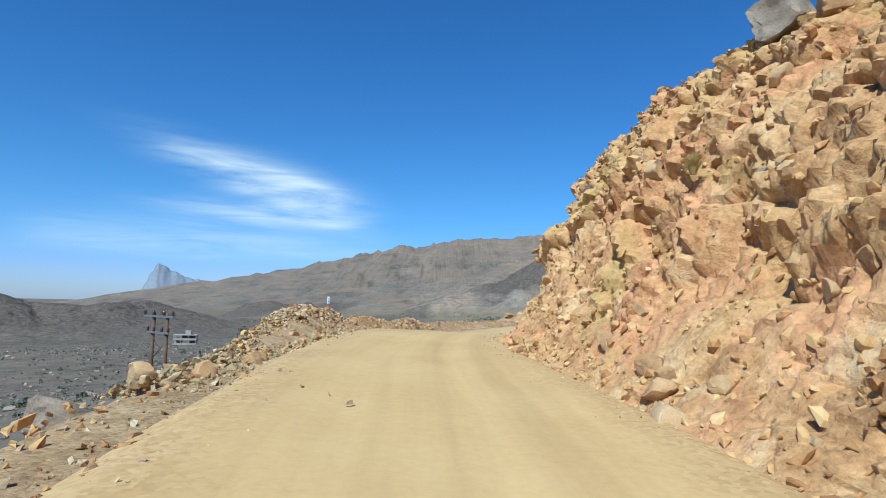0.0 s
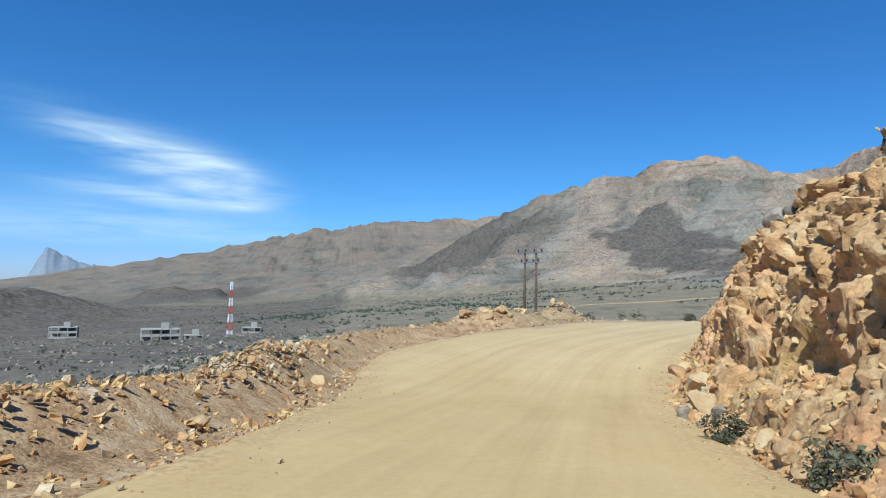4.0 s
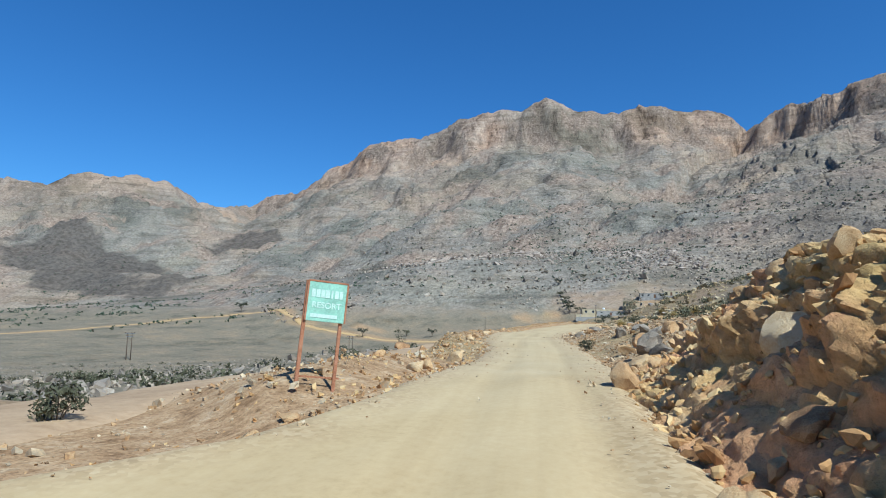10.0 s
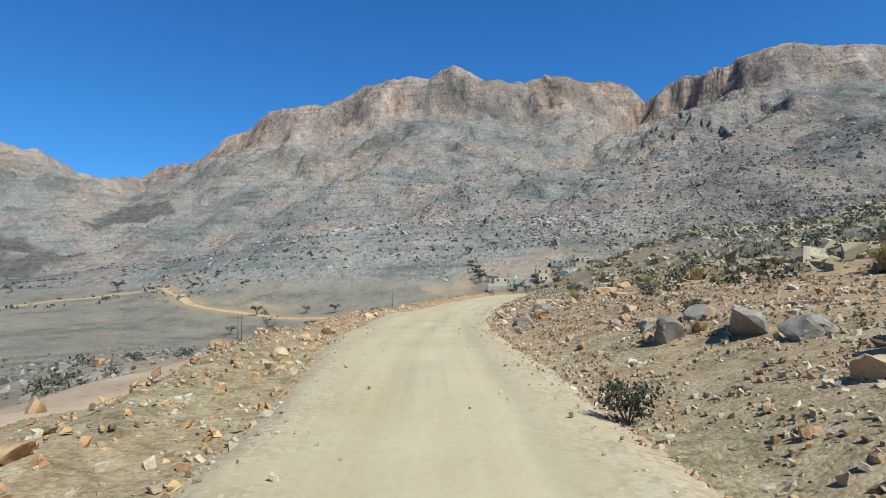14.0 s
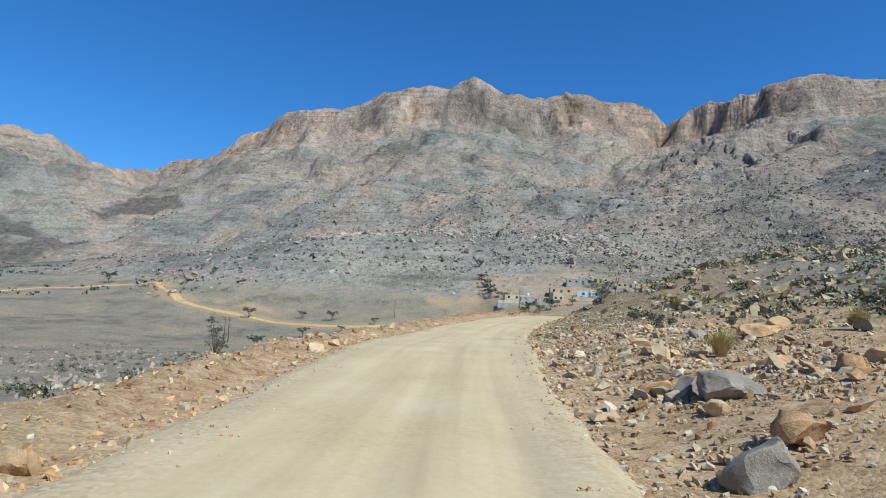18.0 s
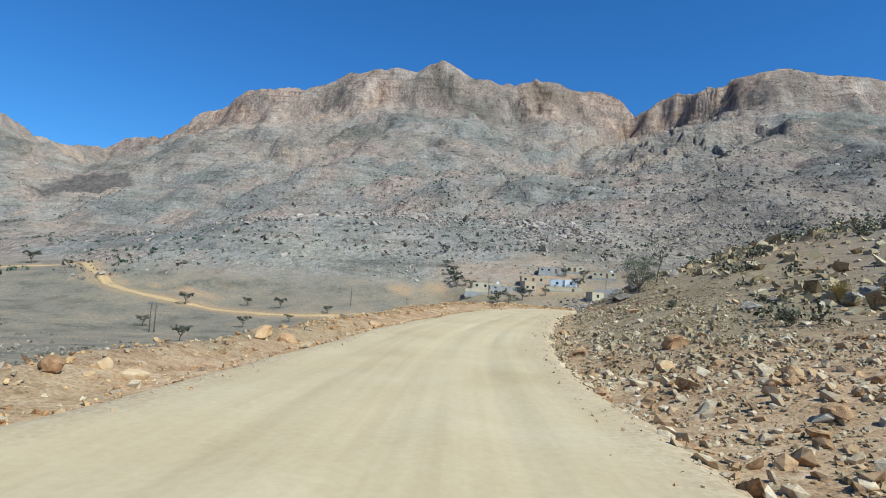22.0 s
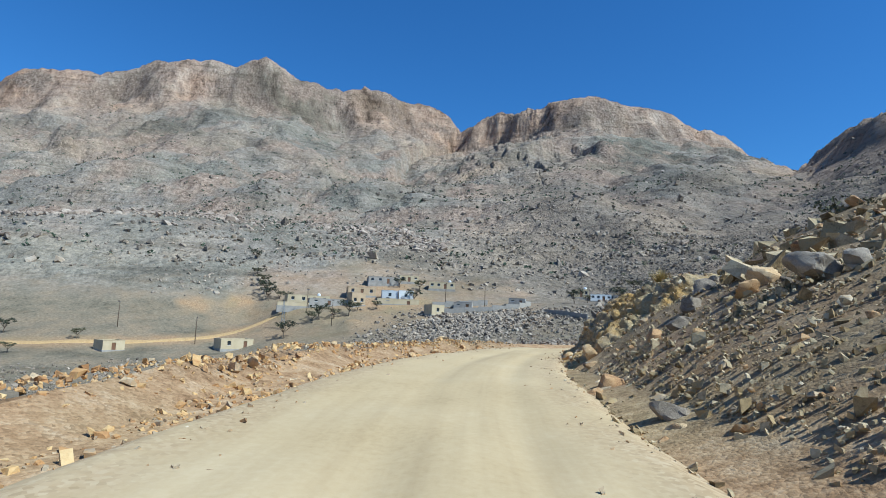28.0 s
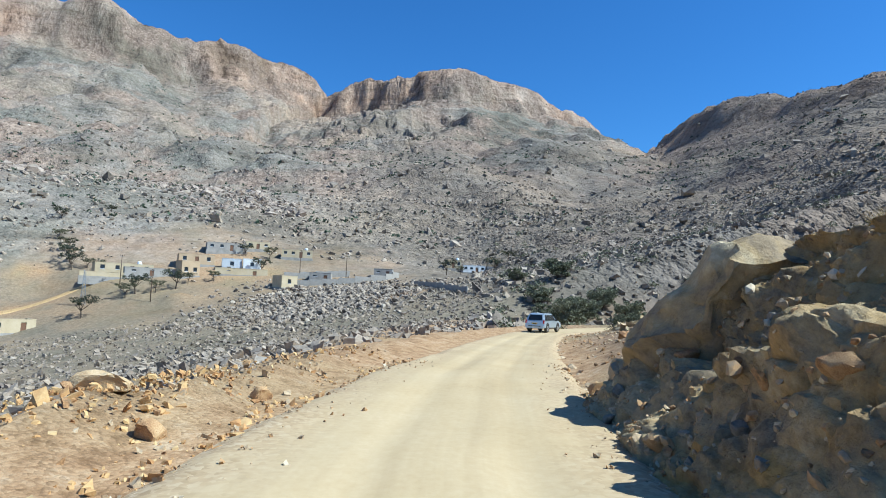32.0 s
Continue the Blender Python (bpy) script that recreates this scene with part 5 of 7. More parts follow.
vp = stand(village_pole(), 258.5, 148.2, 0.4)
for px, py in ((282.2, 126.4), (295, 86.2), (262, 171), (291, 74), (270, 116)):
    copy_thing(vp, Matrix.LocRotScale((px, py, zat(px, py)), Euler((0, 0, px)), None))


def lattice_mast(height, width, bands, name, label, category, rungs):
    """Four legs, cross bracing, in bands of colour from the ground up."""
    ob = empty(name, label, category)
    per = height / len(bands)
    for k, mat in enumerate(bands):
        z0, z1 = k * per, (k + 1) * per

        def corner(j, z):
            w = width * (1 - 0.72 * z / height) / 2
            return Vector(((w, w, z), (-w, w, z), (-w, -w, z), (w, -w, z))[j % 4])
        bm = bmesh.new()
        r = width * 0.028
        for j in range(4):
            tube([corner(j, z0), corner(j, z1)], [r, r], 5, bm)
            for q in range(rungs):
                za, zb = z0 + per * q / rungs, z0 + per * (q + 1) / rungs
                tube([corner(j, za), corner(j + 1, zb)], [r * 0.55] * 2, 4, bm)
                tube([corner(j + 1, za), corner(j, zb)], [r * 0.55] * 2, 4, bm)
                tube([corner(j, zb), corner(j + 1, zb)], [r * 0.5] * 2, 4, bm)
        part("mast_section", bm, mat, ob)
    return ob


RED_PAINT = plain("red_paint", (0.45, 0.06, 0.04), 0.5)
WHITE_PAINT = plain("white_paint", (0.78, 0.78, 0.76), 0.5)
tower = lattice_mast(31, 3.0, [WHITE_PAINT, RED_PAINT] * 3 + [WHITE_PAINT], "radio_tower", "tall red and white lattice radio tower in the valley", "radio tower", 3)
for a in (0.4, 2.5, 4.6):
    part("antenna", box((0.35, 0.2, 2.2), (0.75 * math.cos(a), 0.75 * math.sin(a), 29.6), 0.03, None), WHITE_PAINT, tower, "white panel antenna")
stand(tower, -68.4, 364.3)
mast = lattice_mast(7.6, 1.0, [STEEL, STEEL], "lattice_pole", "grey steel lattice power pole in the village", "utility pole", 5)
stand(mast, 270.6, 129.7, 0.5)


# ---- sign ----
SIGN_GREEN = plain("sign_green", (0.27, 0.47, 0.35), 0.6, wear=0.3, scale=5)
RUST_POST = material("rust_post", [(0.16, 0.06, 0.03), (0.33, 0.14, 0.07), (0.42, 0.22, 0.13)], 5, 40, rough=0.8, bump=0.3, depth=0.005)
FADED_WHITE = plain("faded_white", (0.50, 0.63, 0.54), 0.7, wear=0.25)


def lettering(text, size, at, mat, parent):
    curve = bpy.data.curves.new("lettering", "FONT")
    curve.body, curve.size, curve.extrude, curve.align_x, curve.align_y = text, size, 0.003, "CENTER", "CENTER"
    curve.offset = size * 0.018
    temp = bpy.data.objects.new("lettering", curve)
    me = bpy.data.meshes.new_from_object(temp)
    bpy.data.objects.remove(temp)
    me.materials.append(mat)
    ob = new("lettering", me)
    ob.parent = parent
    ob.matrix_basis = pose(*at, 90, 0, 0)
    return ob


def sign(x, y, turn):
    ob = empty("sign_board", "faded green painted sign board on two rusty leaning posts", "sign")
    part("post", box((0.06, 0.06, 2.1), (-0.33, 0.03, 0.75), 0.008), RUST_POST, ob)
    part("post", box((0.055, 0.055, 1.6), (0.27, 0.03, 0.45), 0.008), RUST_POST, ob)
    board = part("board", box((0.62, 0.025, 0.64), (0.0, -0.022, 1.46), 0.004), SIGN_GREEN, ob, "faded green panel")
    part("rim", box((0.66, 0.035, 0.03), (0.0, -0.022, 1.795), 0.004), RUST_POST, board)
    part("rim", box((0.03, 0.035, 0.64), (-0.325, -0.022, 1.46), 0.004), RUST_POST, board)
    part("rim", box((0.03, 0.035, 0.64), (0.325, -0.022, 1.46), 0.004), RUST_POST, board)
    for k, bw in enumerate((0.06, 0.06, 0.06, 0.07, 0.03, 0.06, 0.05)):
        part("painted_bar", box((bw, 0.006, 0.13), (-0.23 + 0.076 * k, -0.038, 1.595)), FADED_WHITE, board)
    lettering("RESORT", 0.135, (0.0, -0.037, 1.40), FADED_WHITE, board)
    part("painted_bar", box((0.44, 0.006, 0.06), (-0.03, -0.038, 1.23)), FADED_WHITE, board)
    part("crossbar", box((0.72, 0.03, 0.03), (0, 0.08, 0.25)), RUST_POST, ob)
    ob.matrix_basis = Matrix.LocRotScale((x, y, zat(x, y) - 0.1), Euler((radians(-2), radians(5), turn)), None)
    return ob


sign(24.4, 56.6, radians(-38))


# ---- the car ahead ----
CAR_PAINT = plain("silver_paint", (0.46, 0.52, 0.56), 0.28, 0.55, wear=0.05, scale=1.5)
DUSTY_BLACK = plain("dusty_black", (0.035, 0.033, 0.03), 0.6)
TYRE = plain("tyre", (0.045, 0.04, 0.035), 0.85, wear=0.3)
ALLOY = plain("alloy", (0.5, 0.5, 0.5), 0.35, 0.9)
CAR_GLASS = plain("tinted_glass", (0.012, 0.016, 0.018), 0.06, wear=0.0)
TAIL_RED = plain("tail_red", (0.42, 0.02, 0.02), 0.2)
PLATE_YELLOW = plain("plate_yellow", (0.75, 0.48, 0.03), 0.5)


def narrow(z):
    return 1.0 if z < 1.02 else 1.0 - 0.24 * (z - 1.02) / 0.76


def panel(points, thick, bm=None):
    """A thin plate on a polygon."""
    bm = bm or bmesh.new()
    pts = [Vector(p) for p in points]
    nrm = (pts[1] - pts[0]).cross(pts[2] - pts[0]).normalized()
    lo = [bm.verts.new(p - nrm * thick) for p in pts]
    hi = [bm.verts.new(p + nrm * thick) for p in pts]
    bm.faces.new(hi)
    bm.faces.new(lo[::-1])
    n = len(pts)
    for j in range(n):
        bm.faces.new((lo[j], lo[(j + 1) % n], hi[(j + 1) % n], hi[j]))
    return bm


def off_roader():
    ob = empty("off_road_car", "dusty silver off-road car with tinted windows and roof rails", "car")
    half = 0.925
    side = [(0.06, 0.42), (0.0, 0.62), (0.02, 0.95), (0.12, 1.08), (0.40, 1.68), (0.62, 1.75), (1.6, 1.78), (2.35, 1.76), (2.72, 1.70), (3.38, 1.14), (4.25, 1.04), (4.62, 0.92), (4.74, 0.66), (4.70, 0.40)]
    bm = bmesh.new()
    rows = []
    for k in (-1, -0.93, 0, 0.93, 1):
        rows.append([bm.verts.new((x, half * k * narrow(z), z - (0.025 if abs(k) == 1 else 0) * (z > 1.5))) for x, z in side])
    n = len(side)
    for a, b in zip(rows, rows[1:]):
        for j in range(n):
            bm.faces.new((a[j], a[(j + 1) % n], b[(j + 1) % n], b[j]))
    bm.faces.new(rows[0][::-1])
    bm.faces.new(rows[-1])
    bmesh.ops.recalc_face_normals(bm, faces=bm.faces)
    bmesh.ops.bevel(bm, geom=[e for e in bm.edges if e.calc_face_angle(0) > 0.6], offset=0.05, segments=2, affect="EDGES")
    body = part("body", bm, CAR_PAINT, ob, smooth_shade=False)
    w = lambda z: half * narrow(z)
    part("rear_window", panel([(0.128, -0.68, 1.14), (0.128, 0.68, 1.14), (0.348, 0.58, 1.62), (0.348, -0.58, 1.62)][::-1], 0.012), CAR_GLASS, body, "dark rear window")
    part("windscreen", panel([(3.33, 0.70, 1.20), (3.33, -0.70, 1.20), (2.80, -0.62, 1.65), (2.80, 0.62, 1.65)][::-1], 0.012), CAR_GLASS, body)
    for sy in (-1, 1):
        for x0, x1, x2, x3 in ((0.42, 1.05, 1.05, 0.62), (1.12, 2.02, 2.02, 1.12), (2.09, 3.12, 2.66, 2.09)):
            pts = [(x0, sy * (w(1.12) + 0.004), 1.12), (x1, sy * (w(1.12) + 0.004), 1.12), (x2, sy * (w(1.62) + 0.004), 1.62), (x3, sy * (w(1.62) + 0.004), 1.62)]
            part("side_window", panel(pts if sy < 0 else pts[::-1], 0.008), CAR_GLASS, body, "dark side window")
        part("tail_light", box((0.14, 0.14, 0.36), (0.07, sy * 0.84, 0.97), 0.03), TAIL_RED, body, "red tail light")
        part("roof_rail", tube([(0.55, sy * 0.62, 1.74), (0.65, sy * 0.62, 1.83), (2.2, sy * 0.62, 1.84), (2.35, sy * 0.62, 1.75)], [0.022] * 4, 6), DUSTY_BLACK, body)
        part("mirror", box((0.12, 0.22, 0.17), (2.95, sy * 1.03, 1.14), 0.04), DUSTY_BLACK, body)
        part("headlight", box((0.22, 0.30, 0.16), (4.55, sy * 0.72, 0.88), 0.04), CAR_GLASS, body)
        for hx in (1.25, 2.25):
            part("door_handle", box((0.18, 0.03, 0.04), (hx, sy * 0.935, 0.98), 0.01), CAR_PAINT, body)
        part("sill", box((2.0, 0.10, 0.10), (2.3, sy * 0.88, 0.40), 0.02), DUSTY_BLACK, body)
    part("rear_bumper", box((0.20, 1.80, 0.26), (0.03, 0, 0.52), 0.05), CAR_PAINT, body)
    part("bumper_strip", box((0.04, 1.2, 0.06), (-0.075, 0, 0.60), 0.01), DUSTY_BLACK, body)
    part("front_bumper", box((0.18, 1.78, 0.28), (4.68, 0, 0.52), 0.05), DUSTY_BLACK, body)
    part("tailgate_trim", box((0.03, 0.72, 0.07), (0.0, 0, 0.93), 0.01), ALLOY, body)
    plate = part("number_plate", box((0.012, 0.50, 0.13), (-0.008, 0, 0.82), 0.004), PLATE_YELLOW, body, "yellow number plate")
    part("plate_bar", box((0.006, 0.34, 0.05), (-0.017, 0, 0.82)), DUSTY_BLACK, plate)
    part("sticker", box((0.012, 0.30, 0.18), (-0.002, 0.52, 0.90), 0.002), WHITE_PAINT, body, "white sticker")
    part("aerial_fin", box((0.2, 0.05, 0.09), (0.75, 0, 1.80), 0.02), WHITE_PAINT, body)
    for wx in (0.95, 3.78):
        for sy in (-1, 1):
            part("wheel_arch", tube([(wx, sy * 0.80, 0.46), (wx, sy * 0.935, 0.46)], [0.45, 0.45], 20), DUSTY_BLACK, body)
            wheel = part("wheel", tube([(wx, sy * 0.70, 0.38), (wx, sy * 0.72, 0.38), (wx, sy * 0.93, 0.38), (wx, sy * 0.95, 0.38)], [0.33, 0.38, 0.38, 0.34], 22), TYRE, ob)
            part("rim", tube([(wx, sy * 0.93, 0.38), (wx, sy * 0.957, 0.38)], [0.25, 0.23], 16), ALLOY, wheel)
            for k in range(6):
                a = k * math.pi / 3
                part("spoke", box((0.2, 0.012, 0.05), (wx + 0.12 * math.cos(a), sy * 0.962, 0.38 + 0.12 * math.sin(a)), 0.0), DUSTY_BLACK if k % 2 else ALLOY, wheel)
    return ob


car = off_roader()
CAR_AT = int(np.argmin(np.hypot(LINE[:, 0] - 183, LINE[:, 1] - 58.3)))
CAR_TURN = math.atan2(TANG[CAR_AT, 1], TANG[CAR_AT, 0]) - radians(4)
car.matrix_basis = Matrix.LocRotScale((LINE[CAR_AT, 0] - 0.7 * RIGHT[CAR_AT, 0], LINE[CAR_AT, 1] - 0.7 * RIGHT[CAR_AT, 1], LINE[CAR_AT, 2] + 0.0), Euler((0, 0, CAR_TURN)), None)


# ---- the village ----
PLASTER = {
    "cream": material("cream_plaster", [(0.40, 0.31, 0.19), (0.50, 0.40, 0.25), (0.56, 0.46, 0.31)], 0.5, 9, rough=0.9, bump=0.2, depth=0.02),
    "ochre": material("ochre_plaster", [(0.40, 0.285, 0.17), (0.48, 0.35, 0.215), (0.54, 0.41, 0.27)], 0.5, 9, rough=0.9, bump=0.2, depth=0.02),
    "white": material("white_plaster", [(0.62, 0.61, 0.58), (0.74, 0.73, 0.70), (0.80, 0.79, 0.76)], 0.5, 9, rough=0.85, bump=0.15, depth=0.02),
    "grey": material("grey_block", [(0.22, 0.20, 0.17), (0.33, 0.30, 0.26), (0.40, 0.37, 0.32)], 0.8, 9, rough=0.95, bump=0.3, depth=0.03),
    "bluish": material("pale_blue_wall", [(0.42, 0.44, 0.45), (0.50, 0.52, 0.53), (0.56, 0.58, 0.58)], 0.5, 9, rough=0.85, bump=0.15, depth=0.02),
}
DARK_PANE = plain("dark_pane", (0.03, 0.035, 0.04), 0.2)
BROWN_DOOR = plain("brown_door", (0.16, 0.08, 0.04), 0.6)


def house(w, d, h, tone, label, windows=2, doors=1, roof_items=True, parapet=0.35):
    """A flat-roofed house: four walls with real openings in front, parapet, roof, door and windows."""
    ob = empty("house", label, "house", "village houses")
    mat = PLASTER[tone]
    th = 0.22
    slots = windows + doors
    xs = [-w / 2 + w * (k + 0.5) / slots for k in range(slots)]
    ow = min(0.95, w / slots * 0.5)
    last = -w / 2
    for k, x in enumerate(xs):
        low, top = (0.0, 2.05) if k == slots // 2 and doors else (0.95, 2.05)
        top = min(top, h - 0.5)
        box((x - ow / 2 - last, th, h), ((x - ow / 2 + last) / 2, -d / 2 + th / 2, h / 2), 0, None, bm := bmesh.new())
        part("wall_section", bm, mat, ob)
        part("lintel", box((ow, th, h - top), (x, -d / 2 + th / 2, (h + top) / 2)), mat, ob)
        if low:
            part("wall_section", box((ow, th, low), (x, -d / 2 + th / 2, low / 2)), mat, ob)
        last = x + ow / 2
    part("wall_section", box((w / 2 - last, th, h), ((w / 2 + last) / 2, -d / 2 + th / 2, h / 2)), mat, ob)
    part("wall", box((w, th, h), (0, d / 2 - th / 2, h / 2)), mat, ob)
    for sx in (-1, 1):
        part("wall", box((th, d - 2 * th - 0.01, h), (sx * (w / 2 - th / 2), 0, h / 2)), mat, ob)
    part("footing", box((w + 0.3, d + 0.3, 2.0), (0, 0, -1.0)), PLASTER["grey"], ob)
    part("roof", box((w - 2 * th - 0.02, d - 2 * th - 0.02, 0.18), (0, 0, h - parapet - 0.09)), PLASTER["grey"], ob)
    part("parapet", box((w + 0.12, 0.30, 0.10), (0, -d / 2 + th / 2, h + 0.05), 0.01), mat, ob)
    part("parapet", box((0.30, d - 0.4, 0.10), (-w / 2 + th / 2, 0.1, h + 0.05), 0.01), mat, ob)
    part("parapet", box((0.30, d - 0.4, 0.10), (w / 2 - th / 2, 0.1, h + 0.05), 0.01), mat, ob)
    for k, x in enumerate(xs):
        if k == slots // 2 and doors:
            part("door", box((ow - 0.02, 0.06, min(2.03, h - 0.52)), (x, -d / 2 + 0.14, min(2.03, h - 0.52) / 2), 0.01), BROWN_DOOR, ob)
        else:
            win = part("window", box((ow - 0.02, 0.05, 1.0), (x, -d / 2 + 0.15, 1.5), 0.01), DARK_PANE, ob)
            part("frame", box((ow + 0.1, 0.05, 0.07), (x, -d / 2 - 0.005, 0.93)), PLASTER["white"], win)
    if roof_items:
        tank = part("water_tank", tube([(w * 0.3, d * 0.2, h - parapet), (w * 0.3, d * 0.2, h - parapet + 0.1), (w * 0.3, d * 0.2, h + 0.75), (w * 0.3, d * 0.2, h + 0.95)], [0.5, 0.55, 0.55, 0.25], 14), WHITE_PAINT, ob, "white roof tank")
    return ob


def at_bearing(x, y, z=None, toward=(130, 78), extra=0.0):
    """Turn so that the front, -y, faces a place."""
    a = math.atan2(toward[1] - y, toward[0] - x) + math.pi / 2 + extra
    return Matrix.LocRotScale((x, y, zat(x, y) if z is None else z), Euler((0, 0, a)), None)


def put_house(x, y, w, d, h, tone, label, windows=2, doors=1, items=False, extra=0.0, lift=0.0):
    ob = house(w, d, h * 0.82, tone, label, windows, doors, items)
    m = at_bearing(x, y, None, extra=extra)
    m.translation.z += lift
    ob.matrix_basis = m
    return ob


put_house(293, 129.5, 13, 6, 3.0, "cream", "low cream plaster house with a parapet", 3, 1, True, 0.15)
put_house(290, 122.0, 12, 3.0, 2.3, "grey", "grey verandah house with dark openings", 2, 1, False, 0.15)
put_house(287, 126.5, 20, 0.8, 1.3, "cream", "long low cream yard wall", 0, 1, False, 0.15)
put_house(291.5, 113.8, 4.4, 4.5, 4.4, "ochre", "tall narrow ochre house with small windows", 2, 0, False, 0.35)
put_house(303, 114.5, 9, 6, 3.2, "ochre", "ochre house behind the yard wall", 2, 1, False, 0.1)
put_house(300, 104.6, 5, 5, 3.4, "bluish", "pale blue painted house front", 1, 0, False, 0.05)
put_house(300.4, 99.4, 4.6, 5, 3.5, "white", "bright white plastered house", 1, 0, False, 0.05)
put_house(294, 101.0, 13, 1.4, 2.0, "cream", "cream yard wall in front of the houses", 1, 1, False, 0.05)
put_house(318, 109.5, 11, 6, 2.8, "grey", "long grey block house under a green roof sheet", 3, 1, False, 0.1)
put_house(322, 101, 7, 5, 2.6, "cream", "small cream house on the slope", 2, 1, False, 0.1)
put_house(316, 88.5, 9, 5, 2.8, "cream", "cream house at the village edge", 3, 1, True, 0.0)
put_house(280.5, 88.8, 4.4, 4, 3.4, "cream", "cream square pump house", 1, 0, False, 0.6)
put_house(290, 80.5, 5.5, 4, 2.2, "grey", "grey block store with a flat roof", 1, 1, False, -0.1)
put_house(294.5, 63.8, 5, 4, 2.3, "grey", "dark grey block shed", 1, 1, False, -0.1)
put_house(318, 40, 5, 4, 3.2, "cream", "cream plastered house on the hillside", 2, 1, True, 0.1)
put_house(316, 33.6, 7, 4, 2.6, "white", "white hillside house with low walls", 3, 1, False, 0.1)
put_house(315, 27.5, 4, 4, 3.4, "ochre", "ochre hillside house beside the trees", 1, 1, False, 0.1)
put_house(258.2, 138.0, 8.4, 4.5, 3.0, "cream", "lone cream block hut with a small window", 1, 1, False, 0.35)
put_house(241.5, 160.2, 5.0, 4.0, 2.6, "cream", "small cream hut in the valley", 0, 1, False, 0.4)


def yard_wall(points, height, tone, label):
    ob = empty("yard_wall", label, "wall", "village walls")
    for (ax, ay), (bx, by) in zip(points, points[1:]):
        length = math.hypot(bx - ax, by - ay)
        n = max(1, int(length / 3))
        for k in range(n):
            x, y = ax + (bx - ax) * (k + 0.5) / n, ay + (by - ay) * (k + 0.5) / n
            seg = part("wall_section", box((length / n - 0.01, 0.22, height + 1.0), (0, 0, height / 2 - 0.5), 0.02), PLASTER[tone], ob)
            seg.matrix_basis = Matrix.LocRotScale((x, y, zat(x, y)), Euler((0, 0, math.atan2(by - ay, bx - ax))), None)
    return ob


yard_wall([(281, 86), (281.5, 80), (282.5, 72), (285, 64), (291, 60)], 1.5, "grey", "grey concrete block yard wall")
yard_wall([(291, 90), (293, 82), (295, 73)], 1.7, "grey", "grey block wall behind the yard")
yard_wall([(262, 59.5), (254, 58.6), (246, 57.2), (238, 55.8), (230, 54.6)], 0.9, "grey", "low dark stone field wall")


def ruin(x, y, w, d, storeys, label, turn):
    """An unfinished concrete house: slabs, columns and block walls with empty openings."""
    ob = empty("unfinished_house", label, "house", "valley houses")
    for s in range(storeys + 1):
        part("slab", box((w + 0.4, d + 0.4, 0.3), (0, 0, s * 3.2), 0.02), PLASTER["grey"], ob)
    cols = max(3, int(w / 4))
    for s in range(storeys):
        for k in range(cols + 1):
            for sy in (-1, 1):
                part("column", box((0.4, 0.4, 2.9), (-w / 2 + w * k / cols, sy * d / 2, s * 3.2 + 1.6)), PLASTER["grey"], ob)
        for k in range(cols):
            if (k + s) % 3 != 1:
                part("wall_section", box((w / cols - 0.42, 0.2, 2.9), (-w / 2 + w * (k + 0.5) / cols, d / 2 - 0.1, s * 3.2 + 1.6)), PLASTER["grey"], ob)
            part("wall_section", box((w / cols - 0.42, 0.2, 1.0), (-w / 2 + w * (k + 0.5) / cols, -d / 2, s * 3.2 + 0.65)), PLASTER["grey"], ob)
    part("stair_tower", box((3.5, 3.5, 3.0), (w * 0.12, 0, storeys * 3.2 + 1.5), 0.03), PLASTER["grey"], ob)
    return stand(ob, x, y, turn)


ruin(-95.8, 336.8, 17, 11, 2, "grey unfinished two-storey concrete house", 0.35)
ruin(-170.3, 404.6, 14, 9, 2, "far grey unfinished concrete house", 0.3)
ruin(-84, 352, 9, 7, 1, "low unfinished block house beside the tower", 0.2)
ruin(-58, 372, 10, 7, 1, "low grey concrete house beyond the tower", 0.1)


LEDGE = material("ledge_rock", [(0.13, 0.098, 0.075), (0.26, 0.198, 0.15), (0.35, 0.275, 0.21), (0.45, 0.37, 0.29)], 0.3, 3, bump=0.5, depth=0.3, island=0.2)
# ---- plants ----
BARK = material("bark", [(0.05, 0.035, 0.025), (0.11, 0.08, 0.055), (0.17, 0.13, 0.09)], 6, 50, rough=0.95, bump=0.5, depth=0.01)
LEAF_DARK = material("leaf_dark", [(0.03, 0.035, 0.02), (0.05, 0.056, 0.033), (0.08, 0.085, 0.05)], 2.0, 30, rough=0.8, bump=0.0, spread=0.2)
LEAF_SLOPE = material("leaf_slope", [(0.035, 0.05, 0.03), (0.06, 0.08, 0.048), (0.09, 0.11, 0.07)], 0.4, 8, rough=0.85, bump=0.0)
LEAF_OLIVE = material("leaf_olive", [(0.055, 0.054, 0.03), (0.095, 0.09, 0.05), (0.14, 0.13, 0.075)], 2.0, 30, rough=0.85, bump=0.0, spread=0.2)
LEAF_GREY = material("leaf_grey_green", [(0.10, 0.105, 0.06), (0.16, 0.16, 0.095), (0.22, 0.215, 0.135)], 2.0, 30, rough=0.85, bump=0.0, spread=0.2)
LEAF_STRAW = material("leaf_straw", [(0.26, 0.19, 0.07), (0.42, 0.32, 0.125), (0.52, 0.41, 0.18)], 3.0, 30, rough=0.9, bump=0.0, spread=0.2)


